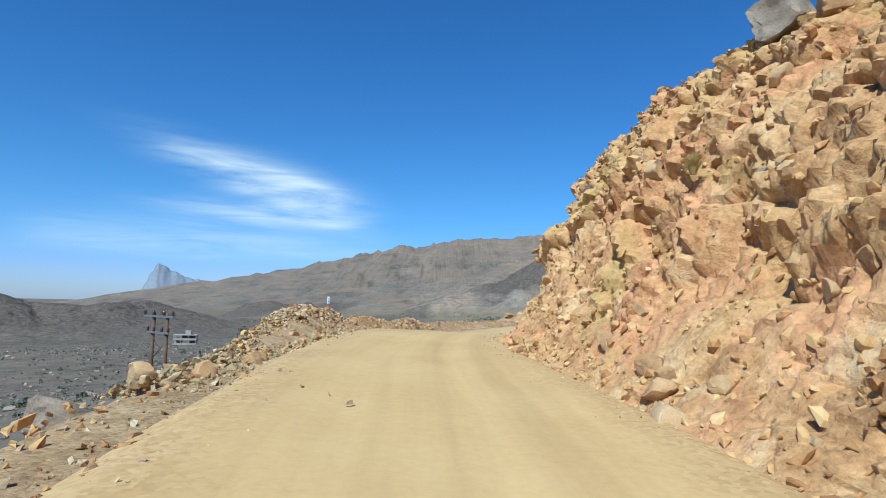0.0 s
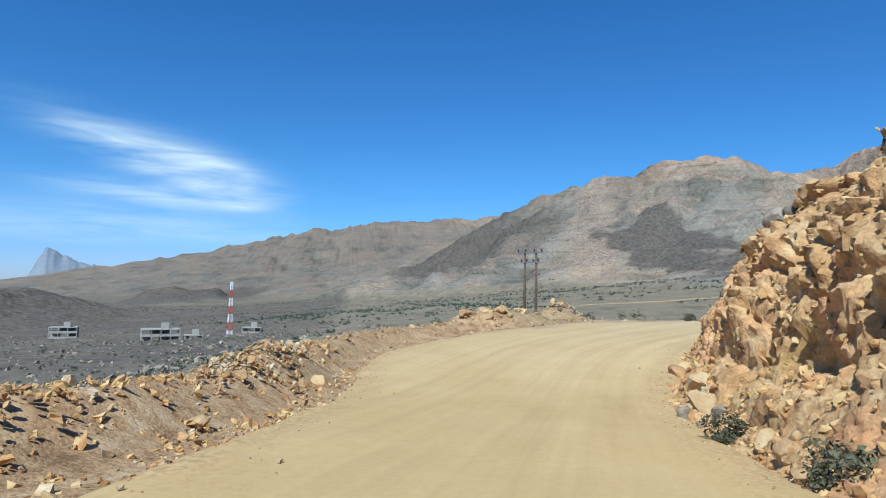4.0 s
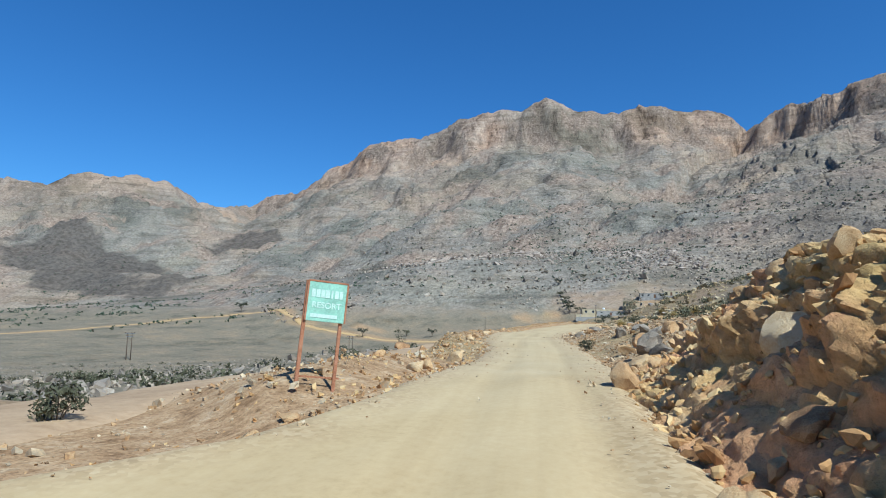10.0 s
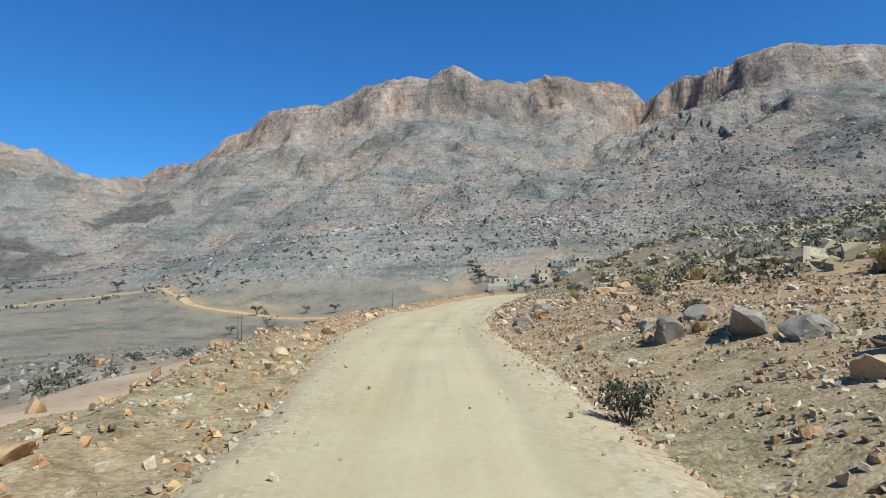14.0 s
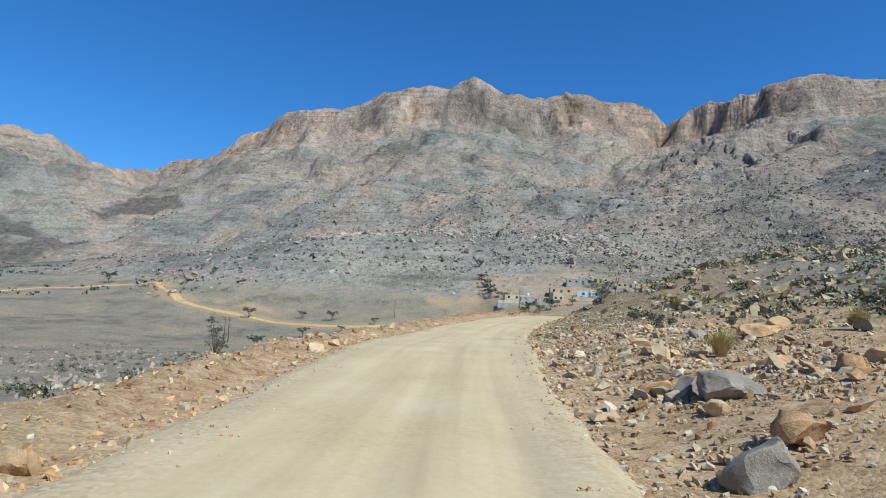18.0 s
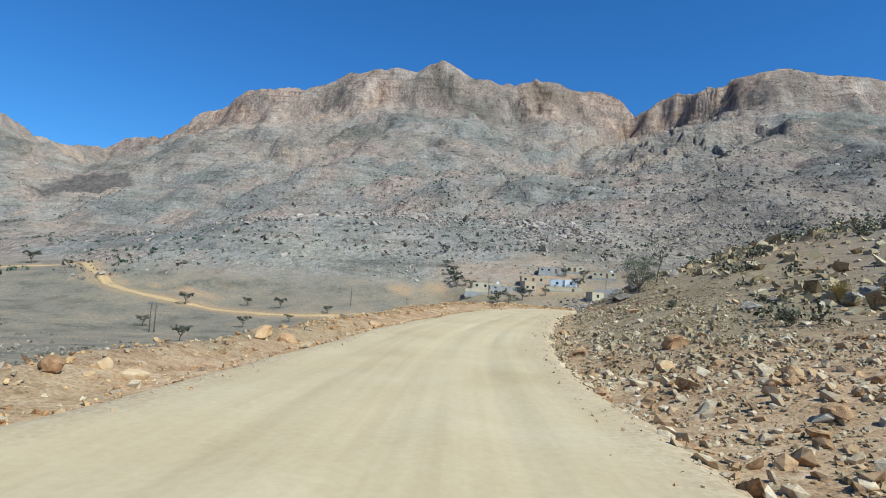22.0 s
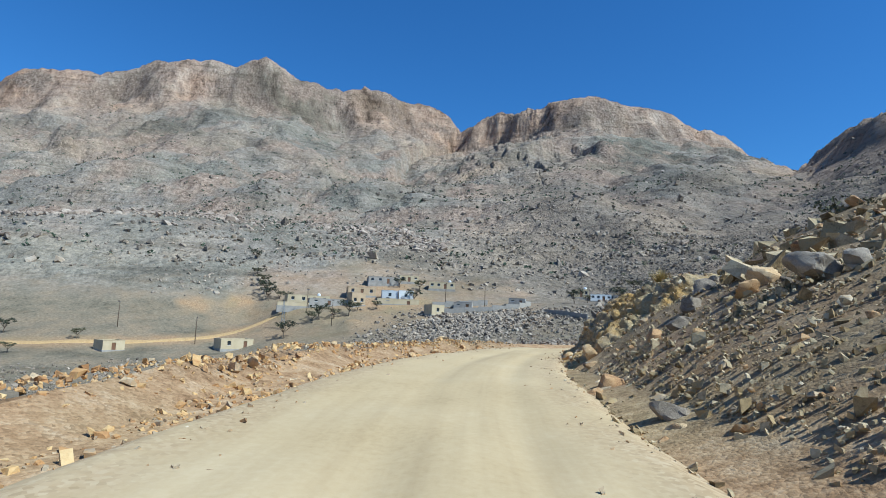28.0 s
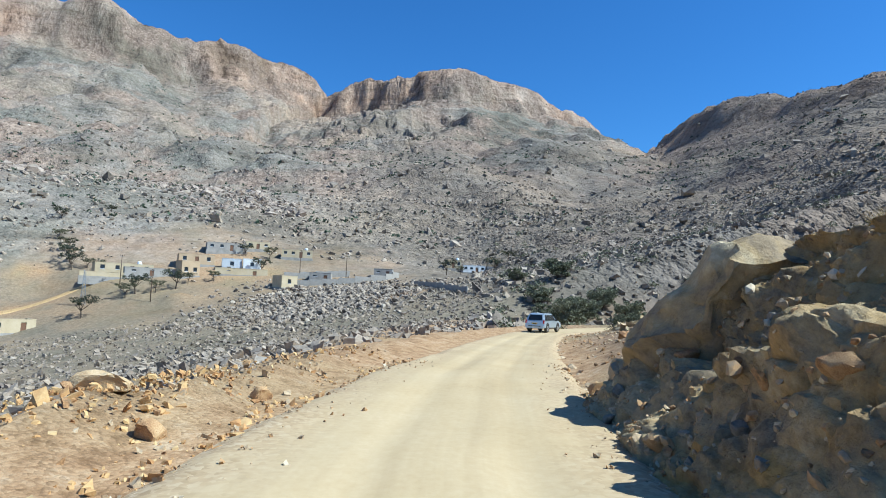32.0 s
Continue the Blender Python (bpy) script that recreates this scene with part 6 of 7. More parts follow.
def leaf_mesh(name, clumps, per, leaf, seed, mat, flat=0.6):
    """Small leaves in clumps: clumps are (x, y, z, radius)."""
    g = np.random.default_rng(seed)
    co, faces = [], []
    for cx, cy, cz, r in clumps:
        p = g.normal(size=(per, 3))
        p /= np.linalg.norm(p, axis=1)[:, None]
        p *= (g.uniform(0.15, 1.0, per) ** 0.6 * r)[:, None]
        p[:, 2] *= flat
        p += (cx, cy, cz)
        a = g.normal(size=(per, 3))
        a /= np.linalg.norm(a, axis=1)[:, None]
        b = np.cross(a, g.normal(size=(per, 3)))
        b /= np.linalg.norm(b, axis=1)[:, None] + 1e-9
        size = leaf * g.uniform(0.6, 1.3, per)[:, None]
        k = sum(len(c) for c in co)
        co.append(np.stack([p - a * size, p - b * size * 0.5, p + a * size, p + b * size * 0.5], 1).reshape(-1, 3))
        faces.append(np.arange(per * 4).reshape(-1, 4) + k)
    co, faces = np.concatenate(co), np.concatenate(faces)
    me = bpy.data.meshes.new(name)
    me.vertices.add(len(co))
    me.vertices.foreach_set("co", co.astype(np.float32).ravel())
    me.loops.add(faces.size)
    me.loops.foreach_set("vertex_index", faces.ravel().astype(np.int32))
    me.polygons.add(len(faces))
    me.polygons.foreach_set("loop_start", np.arange(0, faces.size, 4, dtype=np.int32))
    me.update(calc_edges=True)
    me.materials.append(mat)
    return me


def tree(height, spread_r, seed, mat, label, leaves=70, category="tree", group="village trees", limbs=7, bare=0.0, leaf=0.09, low=0.62, fork_at=0.34, stout=0.03):
    rng = random.Random(seed)
    ob = empty("tree", label, category, group)
    fork = height * rng.uniform(0.85, 1.15) * fork_at
    lean = Vector((rng.uniform(-0.2, 0.2), rng.uniform(-0.2, 0.2), 0))
    top = Vector((0, 0, fork)) + lean * fork
    r0 = height * stout
    part("trunk", tube([(0, 0, -0.3), tuple(Vector((0, 0, fork * 0.5)) + lean * fork * 0.3), tuple(top)], [r0 * 1.25, r0, r0 * 0.8], 8), BARK, ob)
    clumps = []
    for k in range(limbs):
        a = 2 * math.pi * (k + rng.uniform(-0.3, 0.3)) / limbs
        rr = spread_r * rng.uniform(0.45, 1.0)
        end = Vector((math.cos(a) * rr, math.sin(a) * rr, height * rng.uniform(low, 0.97)))
        mid = top.lerp(end, 0.5) + Vector((0, 0, rng.uniform(-0.1, 0.15) * height))
        bm = tube([top, mid, end], [r0 * 0.6, r0 * 0.36, r0 * 0.12], 6)
        for _ in range(3):
            q = mid.lerp(end, rng.random())
            tip = q + Vector((rng.uniform(-1, 1), rng.uniform(-1, 1), rng.uniform(0.1, 0.9))) * spread_r * 0.34
            tube([q, tip], [r0 * 0.2, r0 * 0.06], 4, bm)
            if rng.random() >= bare:
                clumps.append((*tip, spread_r * rng.uniform(0.16, 0.3)))
        part("limb", bm, BARK, ob)
        if rng.random() >= bare:
            clumps.append((*end, spread_r * rng.uniform(0.2, 0.34)))
    me = leaf_mesh("crown", clumps, leaves, leaf, seed, mat)
    crown = new("crown", me)
    crown.parent = ob
    return ob


bush = tree(3.2, 2.2, 14, LEAF_GREY, "dense grey-green thorn bush at the bend", 150, "tree", "bushes at the bend", 18, 0.0, 0.10, 0.16, 0.08)
stand(bush, 201, 48)
acacia = tree(4.6, 2.9, 11, LEAF_DARK, "dark green thorn tree with a spreading crown", 60, leaf=0.13)
stand(acacia, 302.1, 144.9)
olive = tree(3.4, 2.2, 12, LEAF_OLIVE, "dusty olive thorn tree beside the track", 60, leaf=0.11)
stand(olive, 273.3, 122.2)
for k, (tx, ty, ts) in enumerate(((303, 141.5, 0.8), (306, 147, 1.1), (311, 150, 1.2), (300, 138, 0.7), (318, 155, 1.0), (330, 160, 0.9), (341, 150, 0.9), (262, 126.5, 1.0), (277, 117, 0.9), (280, 113.5, 1.0),
                                  (285, 112, 0.8), (276, 121, 1.0), (287.5, 106.5, 0.8), (297, 96.5, 0.9), (312, 96, 1.1), (314, 103, 0.8), (250, 205.5, 0.9), (247, 190, 0.8), (246, 171, 0.8), (262, 330, 1.3),
                                  (256, 300, 1.0), (238, 222, 0.9), (215, 180, 1.0), (205, 206, 0.7), (230, 175, 0.7), (180, 170, 0.8), (310, 24, 1.2), (304, 30, 1.0), (306, 40, 0.8), (296, 46, 1.0))):
    copy_thing(acacia if k % 2 else olive, Matrix.LocRotScale((tx, ty, zat(tx, ty)), Euler((0, 0, k * 1.7)), (ts, ts, ts * 0.95)))
for k, (tx, ty, ts) in enumerate(((203, 45, 0.9), (206, 49, 0.8), (210, 44, 1.0), (199, 41, 0.8), (215, 47, 0.8), (190, 44, 0.6), (186.5, 48, 0.55), (221, 42, 0.9), (227, 47, 0.7), (213, 38, 1.0))):
    copy_thing(bush, Matrix.LocRotScale((tx, ty, zat(tx, ty)), Euler((0, 0, k * 2.1)), (ts * 1.1, ts * 1.1, ts)))
roadside_tree = tree(2.3, 1.15, 21, LEAF_GREY, "tangled grey-brown thorn bush on the rocky bank", 80, "tree", "roadside plants", 24, 0.15, 0.032, 0.22, 0.12, 0.012)
stand(roadside_tree, 110.2, 71.6)
bare_tree = tree(3.6, 1.1, 22, LEAF_OLIVE, "thin half-bare tree growing from the rocks", 24, "tree", "roadside plants", 9, 0.45, 0.03, stout=0.009)
stand(bare_tree, 112.6, 70.6)
thin_tree = tree(4.4, 1.0, 23, LEAF_OLIVE, "slim bare-branched tree below the road", 40, "tree", "roadside plants", 14, 0.2, 0.05, 0.3, 0.1, 0.012)
stand(thin_tree, 90.2, 99.8)


def shrub_thing(seed, mat, label, radius, leaf, stems=9):
    rng = random.Random(seed)
    ob = empty("shrub", label, "shrub", "roadside plants")
    bm = bmesh.new()
    clumps = []
    for k in range(stems):
        a = 2 * math.pi * k / stems + rng.uniform(-0.3, 0.3)
        tip = Vector((math.cos(a) * radius * rng.uniform(0.3, 0.9), math.sin(a) * radius * rng.uniform(0.3, 0.9), radius * rng.uniform(0.5, 1.2)))
        tube([(0, 0, -0.05), tip * 0.5 + Vector((0, 0, 0.05)), tip], [0.012, 0.009, 0.004], 4, bm)
        clumps.append((*(tip * 0.85), radius * rng.uniform(0.28, 0.45)))
    part("stem_tuft", bm, BARK, ob)
    crown = new("foliage", leaf_mesh("foliage", clumps, 70, leaf, seed, mat, 0.8))
    crown.parent = ob
    return ob


def tussock(seed, mat, label, radius, height, count=800):
    """Dry grass: curved tapering blades that spread from one root."""
    g = np.random.default_rng(seed)
    ob = empty("grass_tussock", label, "grass", "roadside plants")
    a, out, tall = g.uniform(0, 6.28, count), g.uniform(0.05, 1, count) ** 0.7 * radius, height * g.uniform(0.6, 1.05, count)
    d = np.stack([np.cos(a), np.sin(a)], -1)
    side = np.stack([-d[:, 1], d[:, 0]], -1) * 0.004
    rows = []
    for k, wide in ((0.0, 1.0), (0.35, 0.9), (0.7, 0.6), (1.0, 0.1)):
        mid = d * (out * (0.15 + 0.85 * k ** 1.6))[:, None]
        z = tall * (k - 0.32 * (out / radius) * k * k)
        rows += [np.c_[mid - side * wide, z], np.c_[mid + side * wide, z]]
    co = np.stack(rows, 1)
    quads = np.array([(0, 1, 3, 2), (2, 3, 5, 4), (4, 5, 7, 6)])[None] + 8 * np.arange(count)[:, None, None]
    me = bpy.data.meshes.new("grass_tuft")
    me.from_pydata(co.reshape(-1, 3).tolist(), [], quads.reshape(-1, 4).tolist())
    me.materials.append(mat)
    tuft = new("grass_tuft", me)
    tuft.parent = ob
    return ob


straw = tussock(31, LEAF_STRAW, "straw-coloured dry grass tussock on the bank", 0.55, 0.75)
stand(straw, 137.9, 68.6)
green = shrub_thing(32, LEAF_OLIVE, "dusty green shrub among the stones", 0.55, 0.045)
stand(green, 22.2, 59.9)
places = [(140.5, 69.2, 1), (143.2, 68.4, 1), (136.0, 69.9, 0), (36.5, 51.2, 1), (34.2, 50.4, 1), (35.6, 50.0, 1), (44.5, 50.2, 0), (42.8, 57.8, 0), (50.5, 57.0, 0), (53.2, 52.5, 1), (60.5, 58.4, 0), (66.5, 56.5, 1), (72.2, 59.0, 1), (79.5, 62.0, 0), (84.7, 64.5, 0),
          (84.0, 65.2, 0), (92.0, 67.0, 0), (96.5, 64.5, 1), (100.6, 70.0, 0), (84.6, 84.6, 0), (29.8, 73.4, 0), (31.0, 74.2, 0),
          (-6.3, 20.0, 0), (4.5, 11.0, 1), (5.3, 28.2, 0), (6.1, 31.4, 0), (69.2, 62.8, 1), (58.6, 83.8, 0), (77.4, 84.8, 0)]
for k, (sx, sy, kind) in enumerate(places):
    sc = (0.85 if kind else 0.55) + 0.6 * random.Random(k).random()
    copy_thing(straw if kind else green, Matrix.LocRotScale((sx, sy, zat(sx, sy)), Euler((0, 0, k * 1.3)), (sc, sc, sc)))


def on_face(t, height, kind, size):
    """A plant rooted in the face of a cutting, at a share of its height."""
    i = int(np.searchsorted(LINE_T, t))
    q = np.interp(height, cut_profile(np.linspace(0, 1, 50)), np.linspace(0, 1, 50))
    x, y = beside(t, float(EDGE_R[i] + CUT_W[i] * q ** 1.15) - 0.3)
    copy_thing(kind, Matrix.LocRotScale((x, y, float(LINE[i, 2] + CUT_H[i] * height) - 0.12), Euler((0, 0, t)), (size, size, size)))


for ft, fh, fk, fs in ((4.5, 0.5, green, 0.8), (4.4, 0.05, straw, 0.5), (1.6, 0.55, straw, 0.6), (0.7, 0.97, green, 1.3), (0.2, 0.98, green, 1.5), (5.2, 0.9, green, 0.8), (8.4, 0.95, straw, 0.8), (10.4, 0.95, straw, 0.9), (31.9, 1.0, straw, 1.2), (4.9, 0.72, green, 1.1)):
    on_face(ft, fh, fk, fs)


def far_shrubs(name, n, seed, mat, label, sample, lo, hi, per=14, leaf=0.45):
    """Scattered far bushes, each a ragged cluster of a few leaves."""
    g = np.random.default_rng(seed)
    xs, ys = sample(g, n)
    zs = zats(xs, ys)
    r = g.uniform(lo, hi, n)
    p = g.normal(size=(n, per, 3))
    p /= np.linalg.norm(p, axis=2)[..., None]
    p *= (g.uniform(0.3, 1, (n, per, 1)) * r[:, None, None])
    p[..., 2] = np.abs(p[..., 2]) * 0.9 + 0.1
    a = g.normal(size=(n, per, 3))
    a /= np.linalg.norm(a, axis=2)[..., None]
    b = np.cross(a, g.normal(size=(n, per, 3)))
    b /= np.linalg.norm(b, axis=2)[..., None]
    size = (r[:, None] * g.uniform(0.6, 1.3, (n, per)) * leaf)[..., None]
    c = p + np.stack([xs, ys, zs], -1)[:, None]
    co = np.stack([c - a * size, c - b * size * 0.6, c + a * size, c + b * size * 0.6], 2).reshape(-1, 3)
    faces = np.arange(len(co)).reshape(-1, 4)
    me = bpy.data.meshes.new(name)
    me.vertices.add(len(co))
    me.vertices.foreach_set("co", co.astype(np.float32).ravel())
    me.loops.add(faces.size)
    me.loops.foreach_set("vertex_index", faces.ravel().astype(np.int32))
    me.polygons.add(len(faces))
    me.polygons.foreach_set("loop_start", np.arange(0, faces.size, 4, dtype=np.int32))
    me.update(calc_edges=True)
    me.materials.append(mat)
    return tagged(new(name, me), label, "shrubs", kind="stuff")


def on_slopes(g, n):
    az = np.radians(g.uniform(-150, 25, n))
    r = 250 + 850 * g.uniform(0, 1, n) ** 0.85
    x, y = 95 - np.sin(az) * r, 75 + np.cos(az) * r
    keep = vnoise(x / 70, y / 70, 91) + 0.7 * vnoise(x / 24, y / 24, 92) > g.uniform(-0.55, 0.9, n)
    return x[keep], y[keep]


def far_sample(g, n):
    x, y = on_slopes(g, n * 4)
    return x[:n], y[:n]


far_shrubs("slope_shrubs", 13000, 71, LEAF_SLOPE, "scattered dark thorn bushes on the mountain slopes", far_sample, 0.5, 1.8, 7)


def valley_sample(g, n):
    t = g.uniform(6, 34, n)
    i = np.clip(np.searchsorted(LINE_T, t), 0, len(LINE) - 1)
    u = -(12 + 120 * g.uniform(0, 1, n) ** 1.3)
    return LINE[i, 0] + RIGHT[i, 0] * u, LINE[i, 1] + RIGHT[i, 1] * u


def hill_sample(g, n):
    t = g.uniform(9.5, 50, n)
    i = np.clip(np.searchsorted(LINE_T, t), 0, len(LINE) - 1)
    u = EDGE_R[i] + 7 + 60 * g.uniform(0, 1, n) ** 1.1
    return LINE[i, 0] + RIGHT[i, 0] * u, LINE[i, 1] + RIGHT[i, 1] * u


far_shrubs("hillside_shrubs", 700, 78, LEAF_OLIVE, "dusty olive shrubs among the hillside boulders", hill_sample, 0.3, 0.9, 90, 0.13)
def bend_sample(g, n):
    az, r = np.radians(g.uniform(-138, -104, n)), 62 + 200 * g.uniform(0, 1, n)
    return 130 - np.sin(az) * r, 77 + np.cos(az) * r


far_shrubs("bend_shrubs", 420, 82, LEAF_GREY, "grey-green scrub on the slope at the bend", bend_sample, 0.5, 1.4, 70, 0.14)
far_shrubs("valley_shrubs", 520, 72, LEAF_OLIVE, "low dusty shrubs dotted over the valley floor", valley_sample, 0.25, 0.7, 80, 0.13)


def west_sample(g, n):
    az, r = np.radians(g.uniform(2, 62, n)), 40 + 480 * g.uniform(0, 1, n) ** 0.9
    return -np.sin(az) * r, 20 + np.cos(az) * r


far_shrubs("plain_shrubs", 2600, 80, LEAF_SLOPE, "dark thorn scrub over the lower plain", west_sample, 0.25, 0.75, 16, 0.3)
g = np.random.default_rng(85)
xs, ys = west_sample(g, 9000)
keep = vnoise(xs / 16, ys / 16, 99) > g.uniform(-0.8, 0.5, 9000)
stones("plain_stones", xs[keep], ys[keep], np.minimum(0.9, 0.12 + g.exponential(0.18, int(keep.sum()))), GREY_MIX, "grey stones and low outcrops over the lower plain", 86, 0.1, plainer=True)

# stones on the open land
g = np.random.default_rng(73)
xs, ys = valley_sample(g, 13000)
stones("valley_stones", xs, ys, np.minimum(0.45, 0.04 + g.exponential(0.08, 13000)), GREY_MIX, "grey stones scattered over the valley floor", 74, plainer=True)
N = 14000
t = np.where(g.uniform(0, 1, N) < 0.5, g.uniform(9.5, 32, N), g.uniform(30, 50, N))
i = np.clip(np.searchsorted(LINE_T, t), 0, len(LINE) - 1)
u = EDGE_R[i] + 9 - 5 * smooth(28, 31, t) + 58 * g.uniform(0, 1, N) ** 1.4
stones("hillside_stones", LINE[i, 0] + RIGHT[i, 0] * u, LINE[i, 1] + RIGHT[i, 1] * u, np.minimum(0.65, 0.07 + g.exponential(0.11, N)), BANK_MIX, "weathered brown and grey boulders strewn over the hillside", 75, plainer=True)
n = 15000
az, r = np.radians(-104 + 62 * g.uniform(0, 1, n) ** 1.3), 14 + 112 * g.uniform(0, 1, n) ** 0.8
xs, ys = 130 - np.sin(az) * r, 77 + np.cos(az) * r
keep = nearest_on_road(xs, ys)[2] > 7
stones("boulder_field", xs[keep], ys[keep], np.minimum(0.4, 0.05 + g.exponential(0.095, int(keep.sum()))), GREY_MIX, "grey boulders heaped between road and village", 79, plainer=True)
n = 14000
az, r = np.radians(g.uniform(-138, -103, n)), 58 + 230 * g.uniform(0, 1, n) ** 0.85
xs, ys = 130 - np.sin(az) * r, 77 + np.cos(az) * r
keep = nearest_on_road(xs, ys)[2] > 6
stones("bend_boulders", xs[keep], ys[keep], np.minimum(1.1, 0.12 + g.exponential(0.2, int(keep.sum()))), GREY_MIX, "grey-brown boulders crowding the slope at the bend", 81, plainer=True)
n = 6000
xs, ys = 256 + g.normal(0, 14, n), 79 + g.normal(0, 11, n)
stones("knoll_stones", xs, ys, np.minimum(0.8, 0.14 + g.exponential(0.2, n)), GREY_MIX, "heaped grey boulders below the village", 76)
n = 8000
az, r = np.radians(g.uniform(-135, -35, n)), 245 + 400 * g.uniform(0, 1, n) ** 1.1
stones("slope_boulders", 95 - np.sin(az) * r, 75 + np.cos(az) * r, 0.2 + g.exponential(0.36, n), GREY_MIX, "weathered boulders on the lower mountain slopes", 77, plainer=True)

n = 7000
az, r = np.radians(g.uniform(-112, -62, n)), 222 + 130 * g.uniform(0, 1, n) ** 0.9
xs, ys = 95 - np.sin(az) * r, 75 + np.cos(az) * r
keep = vnoise(xs / 14, ys / 14, 98) > g.uniform(-0.7, 0.6, n)
stones("rocky_slope", xs[keep], ys[keep], np.minimum(1.6, 0.25 + g.exponential(0.34, int(keep.sum()))), GREY_MIX, "broken grey rock covering the slope above the village", 83, 0.0)

# ledges of bedded rock across the lower slopes
n = 7000
az, r = np.radians(g.uniform(-112, -42, n)), 250 + 330 * g.uniform(0, 1, n)
lx, ly = 95 - np.sin(az) * r, 75 + np.cos(az) * r
lz = zats(lx, ly) + 6 * fbm(lx / 90, ly / 90, 3, 95)
band = np.abs(lz / 13 - np.round(lz / 13)) < 0.09
keep = band & (fbm(lx / 60, ly / 60, 3, 96) > -0.12)
stones("ledge_blocks", lx[keep], ly[keep], 0.5 + g.exponential(0.45, int(keep.sum())), LEDGE, "broken ledges of bedded brown rock on the slope", 97, -0.1, flat=0.8)


def outcrop(points, n, seed, label):
    """A broken ledge: flat blocks set along a line."""
    g = np.random.default_rng(seed)
    pts = np.array(points, float)
    q = g.uniform(0, len(pts) - 1.001, n)
    k = q.astype(int)
    p = pts[k] + (pts[k + 1] - pts[k]) * (q - k)[:, None] + g.normal(0, 1, (n, 2)) * (3.0, 3.0)
    up = p - (100, 76)
    p = p + up / np.linalg.norm(up, axis=1)[:, None] * (np.round(g.uniform(0, 1, (n, 1)) * 5) * 5.5)
    return stones("rock_ledge", p[:, 0], p[:, 1], 0.6 + g.exponential(0.55, n), LEDGE, label, seed + 1, -0.1, flat=0.85)


outcrop([(325, 272), (355, 234), (366, 215), (373, 197), (371, 178)], 600, 401, "long broken ledge of brown bedded rock")
outcrop([(334, 276), (363, 238), (378, 206), (379, 182)], 420, 403, "upper ledge of brown bedded rock")
outcrop([(393, 157), (398, 140), (401, 125), (401, 111)], 480, 405, "craggy brown ledge above the village")
outcrop([(369, 136), (374, 122), (374, 107), (368, 92)], 420, 407, "grey boulder ledge just above the village")

# ---- far backdrop ----
# grey rock tinted pale blue: the haze of distance is in the base colour
PEAK = material("hazy_far_rock", [(0.15, 0.165, 0.19), (0.20, 0.22, 0.25), (0.24, 0.26, 0.29)], 0.004, 0.05, bump=0.3, depth=20)


def far_peak():
    """A lone blade-shaped mountain at the edge of the plain."""
    a = np.radians(np.linspace(28.5, 17.5, 90))
    prof = np.interp(np.degrees(a), [17.5, 19.6, 21.0, 22.4, 23.7, 24.9, 25.4, 25.9, 26.3, 27.0, 28.5], [-120, 60, 95, 110, 145, 200, 212, 150, 60, -20, -120])
    prof = prof + 9 * fbm(a * 220, a * 0, 4, 3)
    k = np.linspace(-1, 1, 25)
    r = 4650 + k[None] * 240 + 0 * a[:, None]
    z = -140 + (prof[:, None] + 140) * (1 - np.abs(k)[None] ** 1.3) + 12 * fbm(a[:, None] * 200, r / 90, 4, 9)
    return sheet("far_peak", -np.sin(a)[:, None] * r, np.cos(a)[:, None] * r, z, PEAK)


tagged(far_peak(), "lone blade-shaped rocky peak on the horizon", "mountain", kind="structure")


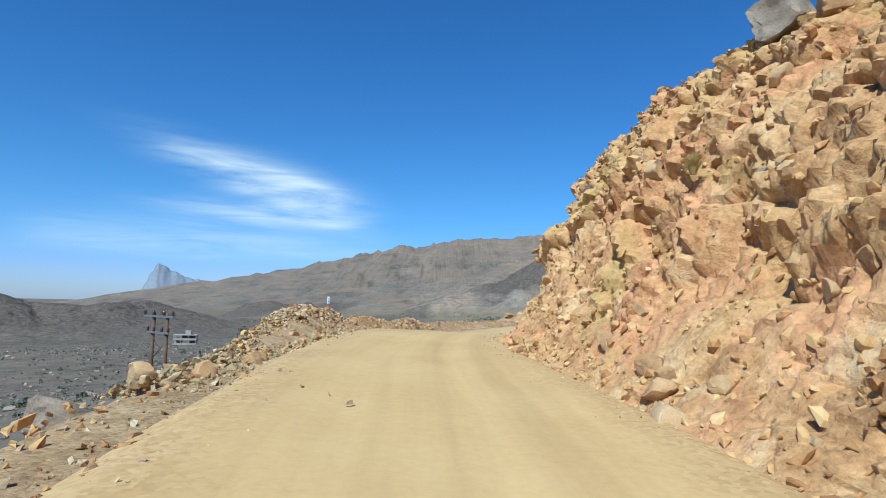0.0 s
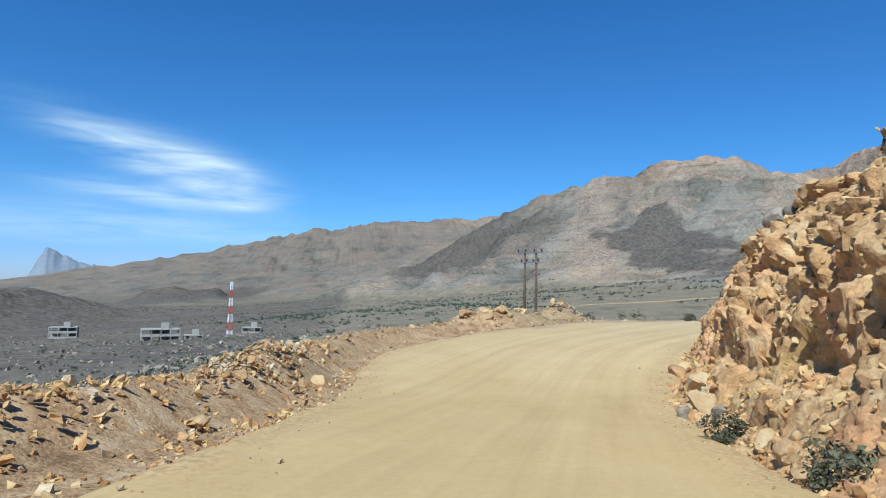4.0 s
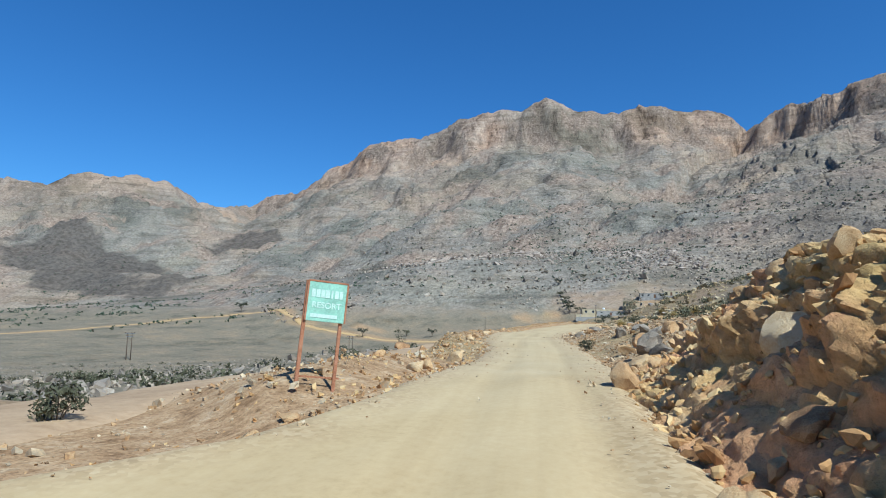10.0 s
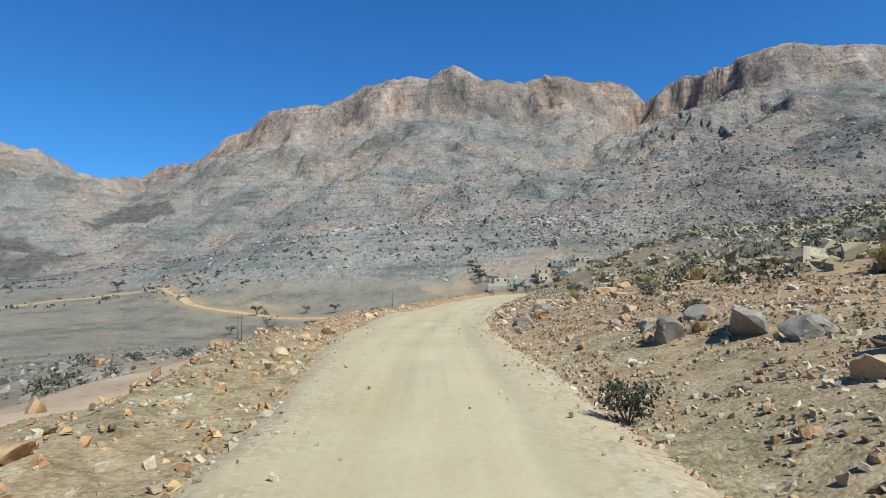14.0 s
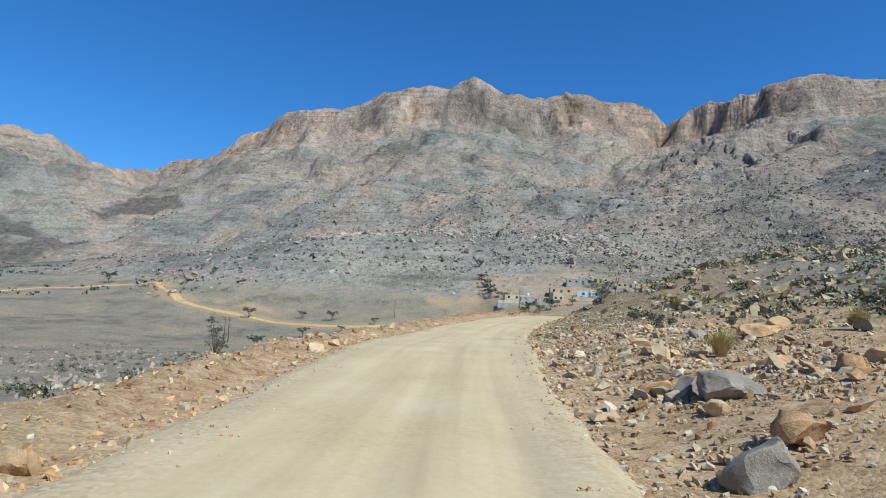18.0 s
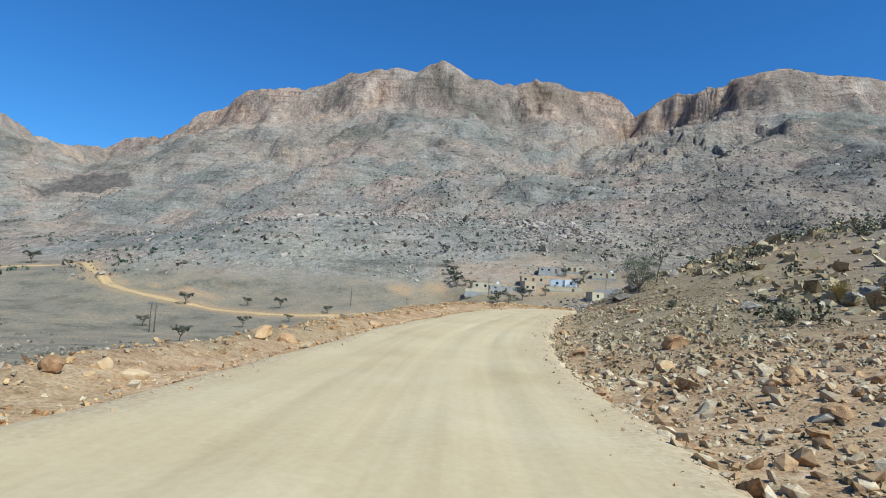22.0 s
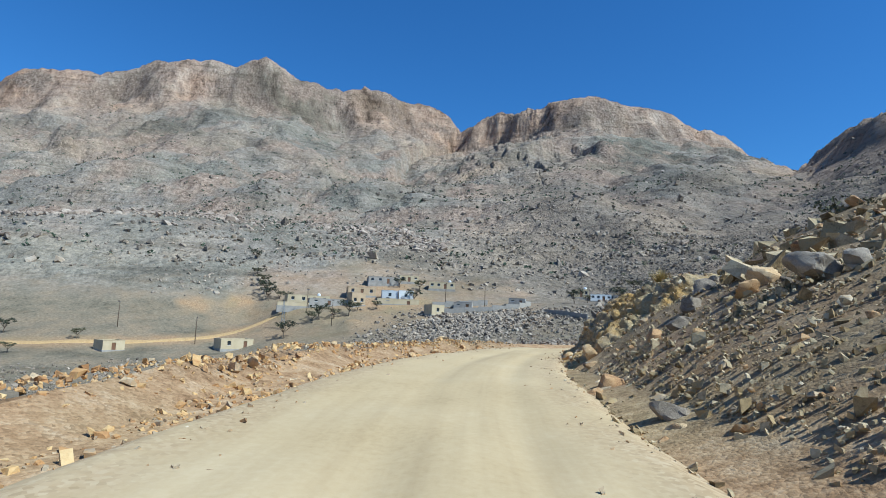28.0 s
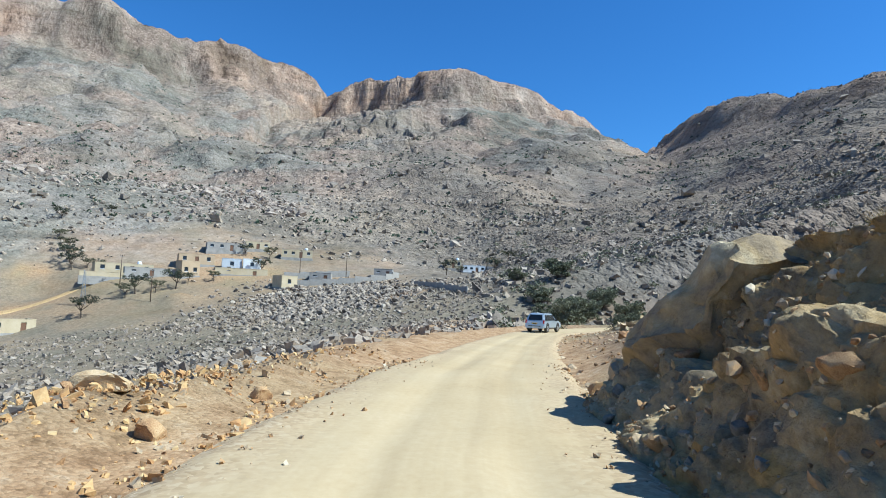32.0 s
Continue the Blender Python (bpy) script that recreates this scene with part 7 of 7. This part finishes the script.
def cloud_material():
    m = bpy.data.materials.new("cirrus")
    m.use_nodes = True
    nt = m.node_tree
    n, link = nt.nodes, nt.links.new
    n.remove(n["Principled BSDF"])
    co = n.new("ShaderNodeTexCoord")
    warp = n.new("ShaderNodeMapping")
    warp.inputs["Scale"].default_value = (3.0, 9.0, 1)
    warp.inputs["Rotation"].default_value = (0, 0, radians(14))
    link(co.outputs["UV"], warp.inputs["Vector"])
    tex = n.new("ShaderNodeTexNoise")
    tex.inputs["Scale"].default_value, tex.inputs["Detail"].default_value, tex.inputs["Roughness"].default_value, tex.inputs["Distortion"].default_value = 1.0, 8, 0.55, 0.6
    link(warp.outputs[0], tex.inputs["Vector"])
    shape = n.new("ShaderNodeAttribute")
    shape.attribute_name = "thick"
    mul = n.new("ShaderNodeMath")
    mul.operation = "MULTIPLY"
    link(shape.outputs["Fac"], mul.inputs[0])
    r = ramp(n, [(0.26, (0, 0, 0)), (0.64, (1, 1, 1))])
    link(tex.outputs["Fac"], r.inputs[0])
    link(r.outputs[0], mul.inputs[1])
    glow = n.new("ShaderNodeEmission")
    glow.inputs["Color"].default_value, glow.inputs["Strength"].default_value = (0.88, 0.95, 1.0, 1), 0.75
    clear = n.new("ShaderNodeBsdfTransparent")
    mix = n.new("ShaderNodeMixShader")
    link(mul.outputs[0], mix.inputs[0])
    link(clear.outputs[0], mix.inputs[1])
    link(glow.outputs[0], mix.inputs[2])
    link(mix.outputs[0], n["Material Output"].inputs[0])
    return m


def cirrus():
    a, e = np.radians(np.linspace(38, 2, 80)), np.radians(np.linspace(2.5, 16, 50))
    aa, ee = np.meshgrid(a, e, indexing="ij")
    r = 4800
    da, de = np.degrees(aa), np.degrees(ee)

    def streak(a0, e0, wa, we, tilt):
        u, v = da - a0, de - e0 - tilt * (da - a0)
        return np.exp(-(u / wa) ** 2 - (v / we) ** 2)
    thick = 1.5 * streak(14.5, 10.0, 5.4, 1.6, 0.22) + 1.0 * streak(18.5, 7.5, 6, 0.8, 0.03) + 0.7 * streak(20, 11.2, 6, 1.5, 0.28) + 0.6 * streak(10.0, 7.0, 2.6, 0.4, -0.05) + 0.6 * streak(22, 4.6, 14, 1.6, 0.0)
    edge = smooth(0, 0.15, np.minimum(np.linspace(0, 1, 80), 1 - np.linspace(0, 1, 80)))[:, None] * smooth(0, 0.1, np.minimum(np.linspace(0, 1, 50), 1 - np.linspace(0, 1, 50)))[None]
    ob = sheet("cloud", -np.sin(aa) * np.cos(ee) * r, np.cos(aa) * np.cos(ee) * r, np.sin(ee) * r, cloud_material(), (("thick", np.clip(thick, 0, 1) * edge),))
    uv = ob.data.uv_layers.new(name="sky")
    idx = np.zeros(len(ob.data.loops), np.int32)
    ob.data.loops.foreach_get("vertex_index", idx)
    k = np.stack([(idx // 50) / 79.0, (idx % 50) / 49.0], -1)
    uv.data.foreach_set("uv", k.astype(np.float32).ravel())
    ob.visible_shadow = False
    return tagged(ob, "thin white wisps of cirrus cloud", "cloud", kind="structure")


cirrus()
